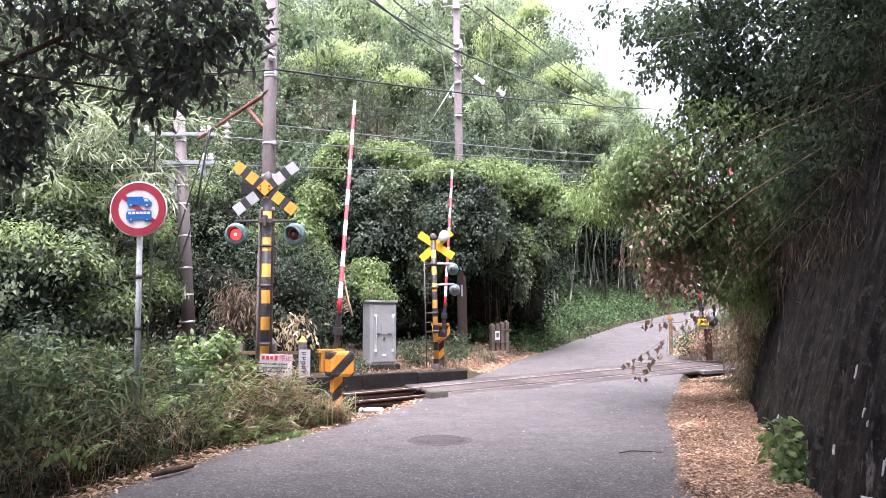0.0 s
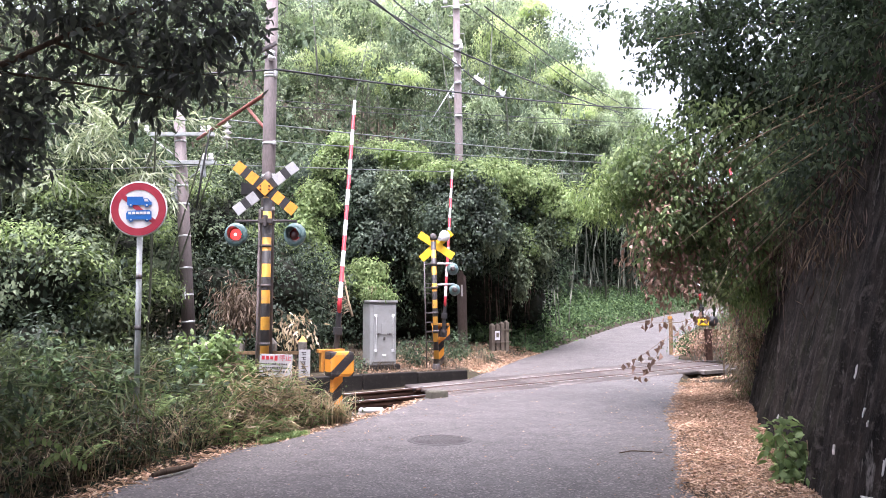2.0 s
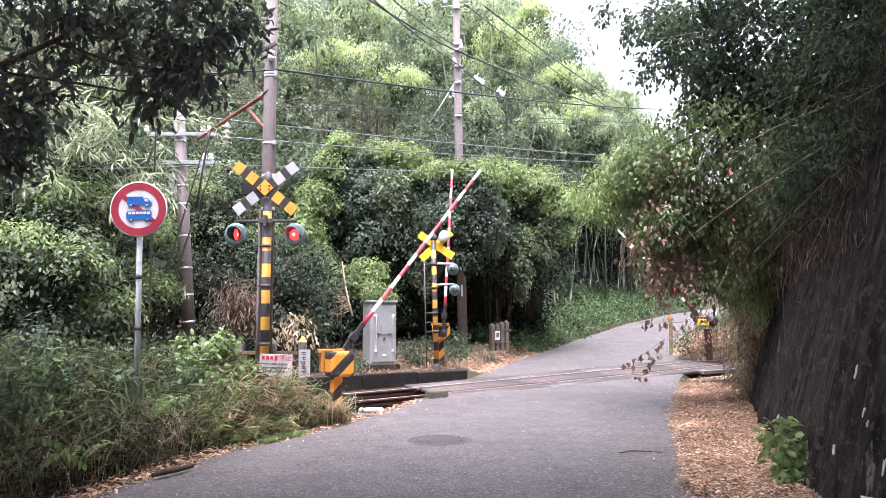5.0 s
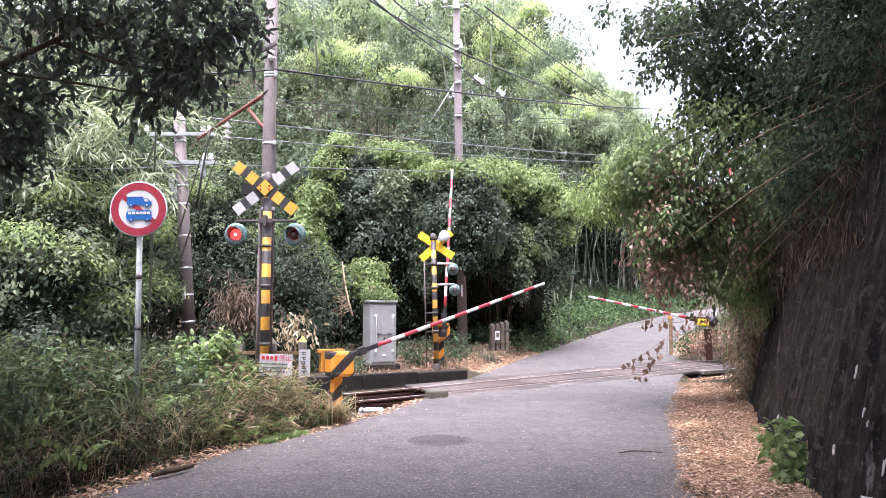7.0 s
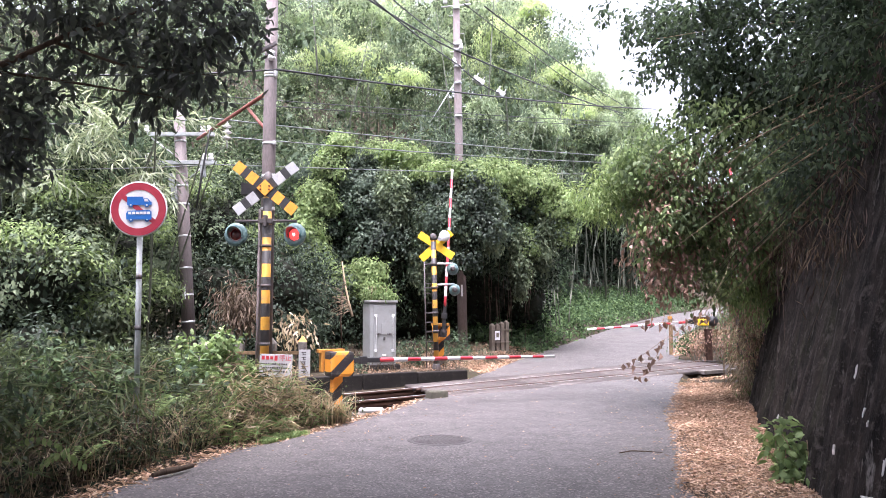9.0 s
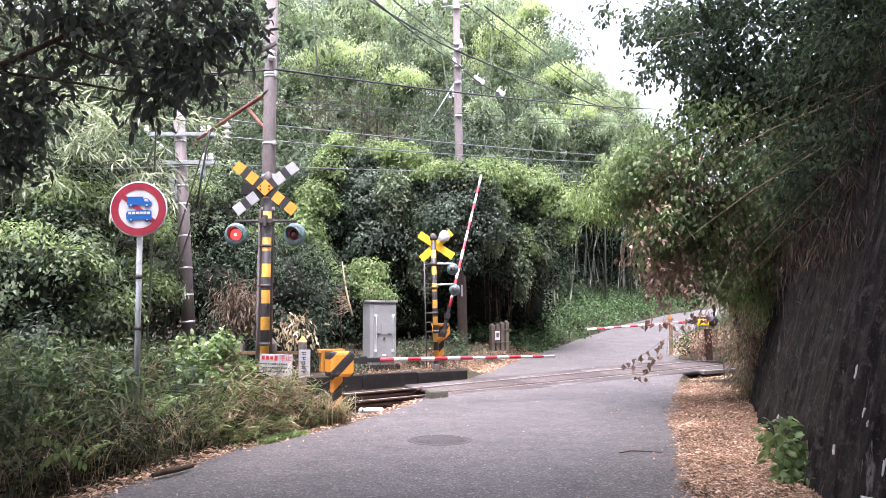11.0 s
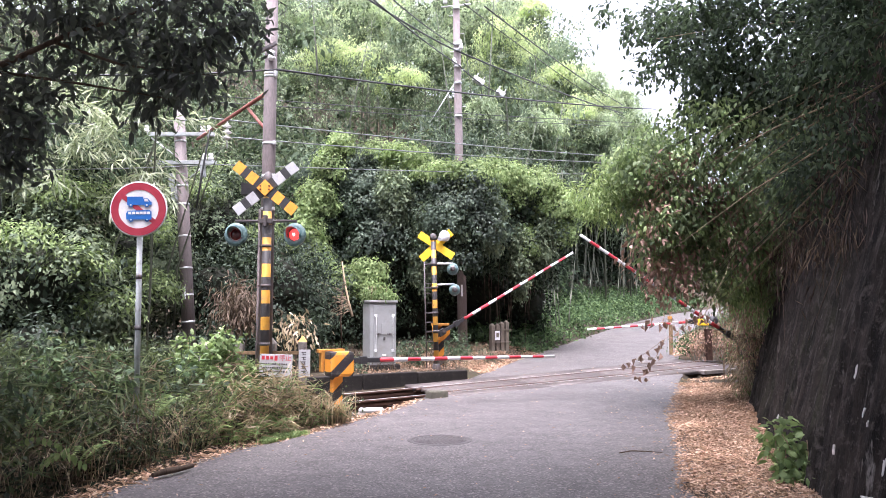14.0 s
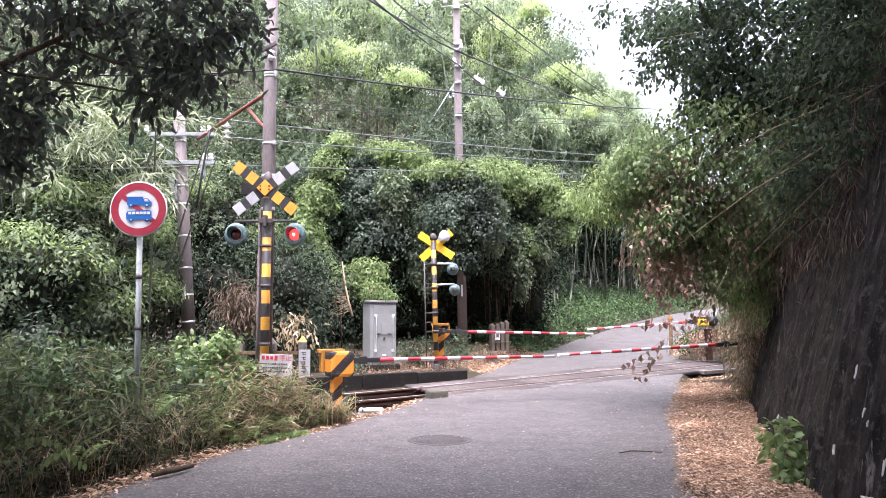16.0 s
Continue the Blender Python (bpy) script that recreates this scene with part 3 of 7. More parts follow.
def build_track():
    ss = np.linspace(-16, 14, 61)
    for p in (0.0, GAUGE):
        rail = thing("rail", None, "rust-brown railway rail with a worn shiny head", "rail", "track rails", "")
        for nm, w, lo, hi, mt in (("rail_tread", 0.032, 0.034, 0.0385, RAIL_TOP), ("rail_head", 0.06, -0.004, 0.0345, RUST), ("rail_web", 0.02, -0.12, -0.004, RUST), ("rail_foot", 0.12, -0.145, -0.12, RUST)):
            v, f = [], []
            for s in ss:
                for a, b in ((-w / 2, lo), (w / 2, lo), (w / 2, hi), (-w / 2, hi)):
                    v.append(track_point(s, p + a, b))
            for k in range(len(ss) - 1):
                for j in range(4):
                    f.append((k * 4 + j, k * 4 + (j + 1) % 4, k * 4 + 4 + (j + 1) % 4, k * 4 + 4 + j))
            arrays(nm, v, f, mt, rail)
    # flangeway grooves: dark strips with a guard rail beside each running rail
    for p in (0.0, GAUGE):
        side = 0.085 if p == 0 else -0.085
        guard = thing("guard_rail", None, "dark steel guard rail let into the crossing", "rail", "guard rails")
        for nm, c, w, lo, hi, mt in (("groove", p + side * 0.75, 0.055, -0.02, 0.0345, BLACK), ("guard_bar", p + side * 1.5, 0.05, -0.02, 0.0375, RUST)):
            v, f = [], []
            sg = np.linspace(-1.1, 7.3, 29)
            for s in sg:
                for a, b in ((-w / 2, lo), (w / 2, lo), (w / 2, hi), (-w / 2, hi)):
                    v.append(track_point(s, c + a, b))
            for k in range(len(sg) - 1):
                for j in range(4):
                    f.append((k * 4 + j, k * 4 + (j + 1) % 4, k * 4 + 4 + (j + 1) % 4, k * 4 + 4 + j))
            arrays(nm, v, f, mt, guard)
    # worn deck boards between and beside the rails
    deck = thing("crossing_deck", None, "worn grey-brown deck boards laid level with the rails", "crossing deck", kind="structure")
    for lo, hi in ((-0.42, -0.06), (0.17, 0.36), (0.38, 0.55), (0.57, 0.73), (0.97, 1.34)):
        for s0, ln in ((-1.0, 2.24), (1.25, 2.24), (3.5, 2.24), (5.75, 1.6)):
            v = []
            for s in (s0 + 0.01, s0 + ln):
                for p, h in ((lo, -0.03), (hi, -0.03), (hi, 0.036), (lo, 0.036)):
                    v.append(track_point(s, p + 0.006, h))
            f = [(j, (j + 1) % 4, 4 + (j + 1) % 4, 4 + j) for j in range(4)] + [(3, 2, 1, 0), (4, 5, 6, 7)]
            arrays("deck_board", v, f, DECK, deck)
    # sleepers out of the crossing
    bm = B()
    box(bm, 0.2, 2.0, 0.14, None, 0.015)
    me = bpy.data.meshes.new("sleeper")
    bm.to_mesh(me)
    bm.free()
    me.materials.append(OLD_WOOD)
    ang = math.atan2(TU[1], TU[0])
    for s in list(np.arange(-14, -1.4, 0.62)) + list(np.arange(5.3, 13, 0.62)):
        ob = new("sleeper", me)
        ob.matrix_world = Matrix.Translation(track_point(s, 0.53, -0.215)) @ Matrix.Rotation(ang, 4, "Z")
        tagged(ob, "dark weathered timber railway sleeper", "sleeper", "track sleepers")


def build_retaining_wall():
    """Low mossy concrete wall between track bed and the bank, with joints."""
    w = thing("wall_low", None, "low blackened concrete retaining wall beside the track", "wall", kind="structure")
    L = 1.28
    for k in range(-7, 1):
        s0, s1 = k * L - 0.33 + 0.012, (k + 1) * L - 0.33 - 0.012
        a, b = track_point(s0, 2.0, 0), track_point(s1, 2.0, 0)
        mid = (a + b) / 2
        bm = B()
        top = 0.335 + 0.008 * (k % 3)
        box(bm, (b - a).length, 0.2, top + 0.35, None, 0.02)
        ob = part("concrete_panel", bm, DARK_CONCRETE, w)
        ang = math.atan2(b.y - a.y, b.x - a.x)
        ob.matrix_world = Matrix.Translation((mid.x, mid.y, top / 2 - 0.175)) @ Matrix.Rotation(ang, 4, "Z")


def build_side_wall():
    """Tall battered concrete wall, blackened, with slanting ribs and flakes."""
    def face(y, z):
        p = np.stack([y * 0, y, z], -1)
        rough = 0.03 * wobble(p, 1.9, 3.0) + 0.022 * wobble(p * np.array([1, 1, 0.1]), 14.0, 2.0) + 0.014 * wobble(p * np.array([1, 1, 0.08]), 31.0, 5.0) + 0.018 * wobble(p * np.array([1, 1, 0.3]), 7.0, 1.0) + 0.008 * wobble(p, 17.0)
        return np.interp(y, WALL_Y, WALL_X) + 0.27 * z + rough - 0.035 * (np.abs(((y + 0.32 * z) % 1.9) - 0.95) < 0.06)

    ys = np.linspace(-4, 16.6, 420)
    xs = np.interp(ys, WALL_Y, WALL_X)
    zs = np.linspace(-0.3, 4.7, 34)
    Yg, Zg = np.meshgrid(ys, zs)
    Xb = np.interp(Yg, WALL_Y, WALL_X)
    X = face(Yg, Zg)
    n = len(ys)
    front = np.stack([X, Yg, Zg], -1).reshape(-1, 3)
    back_ = np.stack([Xb + 0.27 * Zg + 0.45, Yg, Zg], -1).reshape(-1, 3)
    i = (np.arange(len(zs) - 1)[:, None] * n + np.arange(n - 1)[None]).ravel()
    f = np.stack([i, i + n, i + n + 1, i + 1], 1)
    m = len(front)
    top = (len(zs) - 1) * n + np.arange(n - 1)
    cap = np.stack([top, top + m, top + m + 1, top + 1], 1)
    e = np.arange(len(zs) - 1) * n + n - 1
    end = np.stack([e, e + n, e + n + m, e + m], 1)
    wall = arrays("wall_side", np.concatenate([front, back_]), np.concatenate([f, f[:, ::-1] + m, cap, end]), DARK_WALL, smooth=True)
    tagged(wall, "tall battered concrete wall blackened by damp", "wall", kind="structure")
    rnd = random.Random(4)
    for y, z, h, w in ((7.0, 1.56, 0.07, 0.07), (5.3, 0.44, 0.15, 0.05), (6.0, 0.44, 0.12, 0.035), (5.7, 0.78, 0.09, 0.06), (5.9, 1.05, 0.13, 0.035), (5.38, 0.19, 0.1, 0.14), (9.2, 0.27, 0.06, 0.09), (5.6, 0.7, 0.05, 0.05)):
        bm = B()
        c = []
        pts = [(rnd.uniform(0.4, 1.2) * math.cos(a) * w / 2, rnd.uniform(0.5, 1.2) * math.sin(a) * h / 2) for a in [k * math.pi / 5 for k in range(10)]]
        for off in (0.007, -0.01):
            c.append([bm.verts.new((float(face(np.array(y + u), np.array(z + v))) - off, y + u, z + v)) for u, v in pts])
        bm.faces.new(c[0])
        for k in range(10):
            bm.faces.new((c[0][k], c[1][k], c[1][(k + 1) % 10], c[0][(k + 1) % 10]))
        part("pale_flake", bm, PORCELAIN_DULL, wall, "pale peeling lime flake")


# ---- crossing signals ----
def make_lamp(parent, m, k=0.82):
    """Round red flasher in a hood; local +y is the way it faces. Returns the turning lens drum."""
    lamp = new("signal_lamp")
    lamp.parent = parent
    lamp.matrix_local = m
    tagged(lamp, "round red flashing lamp in a weathered green hood")
    bm = B()
    face = Matrix.Rotation(-math.pi / 2, 4, "X")
    # bowl
    lathe(bm, [(r * k, z * k) for r, z in ((0.05, -0.16), (0.13, -0.13), (0.185, -0.05), (0.2, 0.0), (0.2, 0.02), (0.12, 0.016), (0.084, 0.006), (0.1, -0.1), (0.02, -0.11))], face, 12)
    part("housing", bm, GREEN_HOOD, lamp)
    # visor: upper part of a tube
    bm = B()
    seg = 18
    for j_ in range(seg):
        a0, a1 = [math.radians(-25 + 230 * q / seg) for q in (j_, j_ + 1)]
        quad = []
        for a in (a0, a1):
            reach = 0.09 + 0.09 * max(0, math.sin(a))
            ci, si = math.cos(a), math.sin(a)
            quad.append([bm.verts.new((0.125 * k * r * ci, yy * k, 0.125 * k * r * si)) for r, yy in ((1, 0.0), (1, reach), (0.95, reach), (0.95, 0.0))])
        for j in range(4):
            bm.faces.new((quad[0][j], quad[0][(j + 1) % 4], quad[1][(j + 1) % 4], quad[1][j]))
    bmesh.ops.remove_doubles(bm, verts=bm.verts, dist=0.0005)
    part("visor", bm, GREEN_HOOD, lamp)
    # lens drum: one side glows, the other is dark; it turns inside the bowl
    bm = B()
    g = bmesh.ops.create_uvsphere(bm, u_segments=24, v_segments=12, radius=0.094 * k, matrix=Matrix.Rotation(math.pi / 2, 4, "X"))
    for f in bm.faces:
        c = f.calc_center_median()
        f.smooth = True
        r = math.hypot(c.x, c.z)
        f.material_index = 0 if c.y < 0 else (2 if 0.01 < r / k < 0.034 else 1)
    for v in bm.verts:
        v.co.y *= 0.35
    return part("lens_drum", bm, [LENS_DARK, LENS_LIT, BULB_LIT], lamp, "red glass lens")


def crossbuck(parent, m, first, second, centre=None):
    """Two banded blades crossing; local x, z span the sign, -y faces the road."""
    for ang, cols, y in ((-38, first, 0.0), (38, second, -0.03)):
        bm = B()
        W, cuts = 0.148, [0.0]
        for k in range(9):
            cuts.append(cuts[-1] + (0.092 if k % 2 else 0.137))
        for k in range(9):
            seg = cuts[k + 1] - cuts[k]
            box(bm, seg, 0.02, W, Matrix.Translation((cuts[k] + seg / 2 - cuts[-1] / 2, 0, 0)), 0, k % 2)
        bmesh.ops.remove_doubles(bm, verts=bm.verts, dist=0.0005)
        ob = part("crossbuck_blade", bm, list(cols), parent)
        ob.matrix_local = m @ Matrix.Translation((0, -y, 0)) @ Matrix.Rotation(-math.radians(ang), 4, "Y")
    if centre:
        bm = B()
        box(bm, 0.165, 0.012, 0.165, m @ Matrix.Translation((0, -0.02, 0)) @ Matrix.Rotation(math.radians(45), 4, "Y"), 0.004)
        part("centre_plate", bm, centre, parent)
        bm = B()
        for dx in (-0.06, 0.06):
            for dz in (-0.025, 0.025):
                rod(bm, m @ Vector((dx, -0.04, dz)), m @ Vector((dx, -0.005, dz)), 0.012)
        pieces("bolt", bm, RUST, parent)


def build_signal_near():
    x, y = -2.45, 10.2
    z0 = float(land(x, y))
    s = thing("crossing_signal", pose(x, y, 0), "black and yellow level crossing signal with crossbuck and red flashers", "crossing signal")
    bm = rod(B(), (0, 0, z0), (0, 0, 3.3), 0.062, seg=20)
    part("post", bm, POST_BANDS, s)
    bm = lathe(B(), [(0.075, 3.28), (0.075, 3.42), (0.045, 3.5), (0.01, 3.52)])
    part("post_cap", bm, DARK_METAL, s)
    crossbuck(s, pose(-0.013, -0.1, 3.27), (YELLOW, BLACK), (FADED_WHITE, BLACK), YELLOW)
    bm = B()
    rod(bm, (-0.42, -0.08, 2.81), (0.42, -0.08, 2.81), 0.02)
    box(bm, 0.2, 0.22, 0.07, Matrix.Translation((0, -0.02, 2.81)), 0.01)
    box(bm, 0.05, 0.22, 0.16, Matrix.Translation((0, -0.04, 2.81)), 0.01)
    part("lamp_bar", bm, DARK_METAL, s)
    drums = []
    for dx, yaw in ((-0.4, 176), (0.41, 164)):
        drums.append(make_lamp(s, pose(dx, -0.1, 2.62, 0, 0, yaw)))
        bm = rod(B(), (dx, -0.06, 2.81), (dx, -0.06, 2.6), 0.018)
        part("lamp_stem", bm, DARK_METAL, s)
    # loudspeaker horn behind the sign
    bm = B()
    rings = [[bm.verts.new((px, 0.14 + py, 3.29 + pz)) for py, pz in ((-w, -h), (w, -h), (w, h), (-w, h))] for px, w, h in ((-0.12, 0.05, 0.045), (-0.2, 0.06, 0.055), (-0.36, 0.1, 0.085), (-0.385, 0.105, 0.09))]
    for p0, p1 in zip(rings, rings[1:]):
        for k in range(4):
            bm.faces.new((p0[k], p0[(k + 1) % 4], p1[(k + 1) % 4], p1[k]))
    bm.faces.new(rings[0][::-1])
    bm.faces.new(rings[-1])
    bmesh.ops.recalc_face_normals(bm, faces=bm.faces[:])
    part("speaker_horn", bm, BLACK, s, "black loudspeaker horn")
    bm = rod(B(), (-0.15, 0.14, 3.29), (0, 0.03, 3.25), 0.02)
    part("horn_bracket", bm, DARK_METAL, s)
    bm = B()
    rod(bm, (-0.12, 0.05, z0), (-0.12, 0.05, 3.0), 0.016)
    part("conduit", bm, POLE_CONC, s, "thin grey conduit")
    bm = B()
    for z in (1.1, 1.9, 2.45):
        rod(bm, (0, 0, z), (0, 0, z + 0.04), 0.072, seg=20)
        box(bm, 0.16, 0.03, 0.03, Matrix.Translation((-0.06, 0.05, z + 0.02)), 0.004)
    pieces("clamp", bm, DARK_METAL, s)
    return drums


def build_signal_far():
    x, y = -0.13, 16.15
    z0 = float(land(x, y))
    s = thing("crossing_signal", pose(x, y, 0, 0, -1.5, 0), "yellow and black crossing signal seen from behind, with ladder", "crossing signal")
    part("post", rod(B(), (0, 0, z0), (0, 0, 3.2), 0.056, seg=18), POST_BANDS, s)
    part("post_cap", lathe(B(), [(0.07, 3.17), (0.08, 3.22), (0.065, 3.3), (0.01, 3.32)]), DARK_METAL, s)
    part("speaker_horn", lathe(B(), [(0.05, -0.12), (0.06, -0.05), (0.11, 0.08), (0.13, 0.14), (0.11, 0.13), (0.03, 0.0)], pose(0.19, 0.0, 3.22, 70, 0, 150)), WHITE_STEEL, s, "pale weathered loudspeaker horn")
    for ang, yy in ((-35, 0.1), (41, 0.125)):
        bm = box(B(), 0.9, 0.02, 0.165, None, 0.004)
        ob = part("crossbuck_blade", bm, YELLOW_BRIGHT, s, "plain yellow back of the blade")
        ob.matrix_local = pose(0.06, yy, 3.06) @ Matrix.Rotation(math.radians(-ang), 4, "Y")
    for k, (dx, z, ln) in enumerate(((0.41, 2.53, 0.4), (0.44, 2.07, 0.42))):
        part("lamp_arm", rod(B(), (0, 0, z + 0.12), (dx, 0.1, z + 0.12), 0.022), STEEL, s)
        make_lamp(s, pose(dx, 0.12, z, 0, 0, 12 + 14 * k), 0.68)
        part("lamp_back", lathe(B(), [(0.06, -0.03), (0.055, 0.05), (0.03, 0.08)], pose(dx, -0.01, z, 90, 0, 12)), DARK_METAL, s)
    bm = B()
    rod(bm, (-0.21, -0.06, z0), (-0.21, -0.06, 2.7), 0.013, seg=8)
    for k in range(9):
        z = 0.95 + 0.21 * k
        rod(bm, (-0.21, -0.06, z), (-0.05, -0.02, z), 0.009, seg=6)
    part("ladder", bm, DARK_METAL, s, "thin rusty step ladder")
    bm = B()
    for z in (1.15, 1.55, 2.1, 2.62):
        rod(bm, (0, 0, z), (0, 0, z + 0.05), 0.074, seg=18)
        box(bm, 0.3, 0.025, 0.025, Matrix.Translation((-0.08, -0.04, z + 0.025)))
    pieces("clamp", bm, DARK_METAL, s)
    part("post_foot", lathe(B(), [(0.1, z0 - 0.05), (0.1, z0 + 0.03), (0.08, z0 + 0.1), (0.072, z0 + 0.14)]), DARK_METAL, s)


# ---- barriers ----
def build_barrier(x, y, z, turn, L, first_red, segs, root, box_side, label, case=None, leg=None, motor=None, size=(0.36, 0.3, 0.36), case_at=0.02, foot_at=0.0):
    """Barrier machine with its arm. Local x runs along the lowered arm, y is the hinge's axis. Returns the arm."""
    base = thing("barrier_machine", pose(x, y, 0, 0, 0, turn), label, "barrier", "crossing barriers")
    z0 = float(land(x, y)) - 0.05
    o = box_side
    bm = box(B(), *size, Matrix.Translation((case_at, o, z - 0.03)), size[0] * 0.13)
    part("machine_case", bm, case or HAZARD, base, "" if case else "yellow case with black diagonal stripes")
    bm = box(B(), 0.15, 0.13, z - 0.2 - z0, Matrix.Translation((foot_at, o, (z - 0.2 + z0) / 2)), 0.01)
    part("pedestal", bm, leg or HAZARD, base, "" if leg else "striped pedestal")
    if motor is not None:
        part("motor", lathe(B(), [(0.05, -0.14), (0.1, -0.13), (0.13, -0.09), (0.135, 0.06), (0.12, 0.09), (0.06, 0.12)], pose(motor, o, z, 90, 0, 0), 16), BLACK, base, "black drum motor")
    bm = box(B(), 0.3, 0.28, 0.04, Matrix.Translation((foot_at, o, z0 + 0.06)), 0.008)
    part("foot_plate", bm, DARK_METAL, base)
    bm = B()
    box(bm, size[0] * 1.1, 0.1, 0.05, Matrix.Translation((case_at - 0.07, o * 0.35, z + size[2] * 0.42)), 0.006)
    box(bm, 0.05, 0.1, size[2] * 0.84, Matrix.Translation((case_at - 0.2 * size[0] / 0.36, o * 0.35, z)), 0.006)
    part("side_frame", bm, leg or DIRTY_YELLOW, base, "worn steel frame")
    bm = rod(B(), (0, o * 0.5, z), (0, 0.06 if o < 0 else -0.06, z), 0.045)
    part("hinge_shaft", bm, DARK_METAL, base)
    arm = new("barrier_arm")
    arm.parent = base
    arm.location = (0, 0, z)
    tagged(arm, "red and white striped barrier arm")
    bm = B()
    box(bm, root + 0.05, 0.05, 0.075, Matrix.Translation((root / 2, 0, 0)), 0.012)
    box(bm, 0.16, 0.09, 0.14, Matrix.Translation((-0.05, 0, 0)), 0.015)
    box(bm, 0.12, 0.09, 0.12, Matrix.Translation((root * 0.62, 0, 0)), 0.012)
    part("arm_sleeve", bm, BLACK, arm, "dark steel sleeve of the arm")
    bm = B()
    n = segs
    for k in range(n):
        a, b = root + (L - root) * k / n, root + (L - root) * (k + 1) / n
        r = lambda q: 0.036 - 0.012 * q / L
        rod(bm, (a, 0, 0), (b, 0, 0), r(a), r(b), 12, (k + (0 if first_red else 1)) % 2)
    bmesh.ops.remove_doubles(bm, verts=bm.verts, dist=0.0005)
    part("arm_tube", bm, [RED, WHITE], arm)
    return arm


# ---- equipment, poles and wires ----
def build_cabinet():
    x, y = -1.37, 15.97
    z0 = float(land(x, y)) - 0.01
    c = thing("equipment_cabinet", pose(x, y, z0, 0, 0, 24), "tall grey steel railway equipment cabinet on a concrete plinth", "cabinet")
    bm = box(B(), 0.9, 0.75, 0.14, Matrix.Translation((0, 0, 0.03)), 0.02)
    part("plinth", bm, DARK_CONCRETE, c)
    bm = box(B(), 0.72, 0.6, 1.32, Matrix.Translation((0, 0, 0.76)), 0.012)
    part("body", bm, CABINET_GREY, c)
    bm = box(B(), 0.78, 0.68, 0.05, Matrix.Translation((0, -0.01, 1.445)), 0.012)
    part("roof", bm, CABINET_GREY, c)
    bm = box(B(), 0.58, 0.025, 1.2, Matrix.Translation((0.02, -0.312, 0.76)), 0.008)
    door = part("door", bm, CABINET_GREY, c)
    bm = box(B(), 0.15, 0.012, 0.24, Matrix.Translation((0.02, -0.332, 0.86)), 0.003)
    part("label_plate", bm, CABINET_GREY, door)
    bm = B()
    for sx in (-0.21, 0.25):
        tube(bm, [(sx + (0.05 if sx < 0 else -0.05) * -1, -0.345, 1.16), (sx, -0.36, 1.12), (sx, -0.36, 0.42), (sx + 0.05 * (-1 if sx < 0 else 1), -0.345, 0.38)], 0.012, 8)
        for z in (0.4, 1.14):
            box(bm, 0.06, 0.04, 0.06, Matrix.Translation((sx, -0.34, z)), 0.006)
    pieces("locking_bar", bm, WHITE_STEEL, door, "pale locking bars")
    bm = B()
    for dx in (-0.14, 0.16):
        box(bm, 0.14, 0.02, 0.022, Matrix.Translation((dx, -0.345, 0.75)), 0.004)
        rod(bm, (dx, -0.33, 0.75), (dx, -0.375, 0.75), 0.022)
    box(bm, 0.05, 0.03, 0.07, Matrix.Translation((0.02, -0.345, 0.65)), 0.01)
    pieces("latch", bm, DARK_METAL, door, "dark latches with a padlock")
    bm = box(B(), 0.1, 0.02, 0.04, Matrix.Translation((0.02, -0.335, 0.3)), 0.004)
    part("name_plate", bm, WHITE_STEEL, door)
    for ob in c.children_recursive:
        ob.data.transform(Matrix.Diagonal((0.82, 0.82, 0.99, 1)))


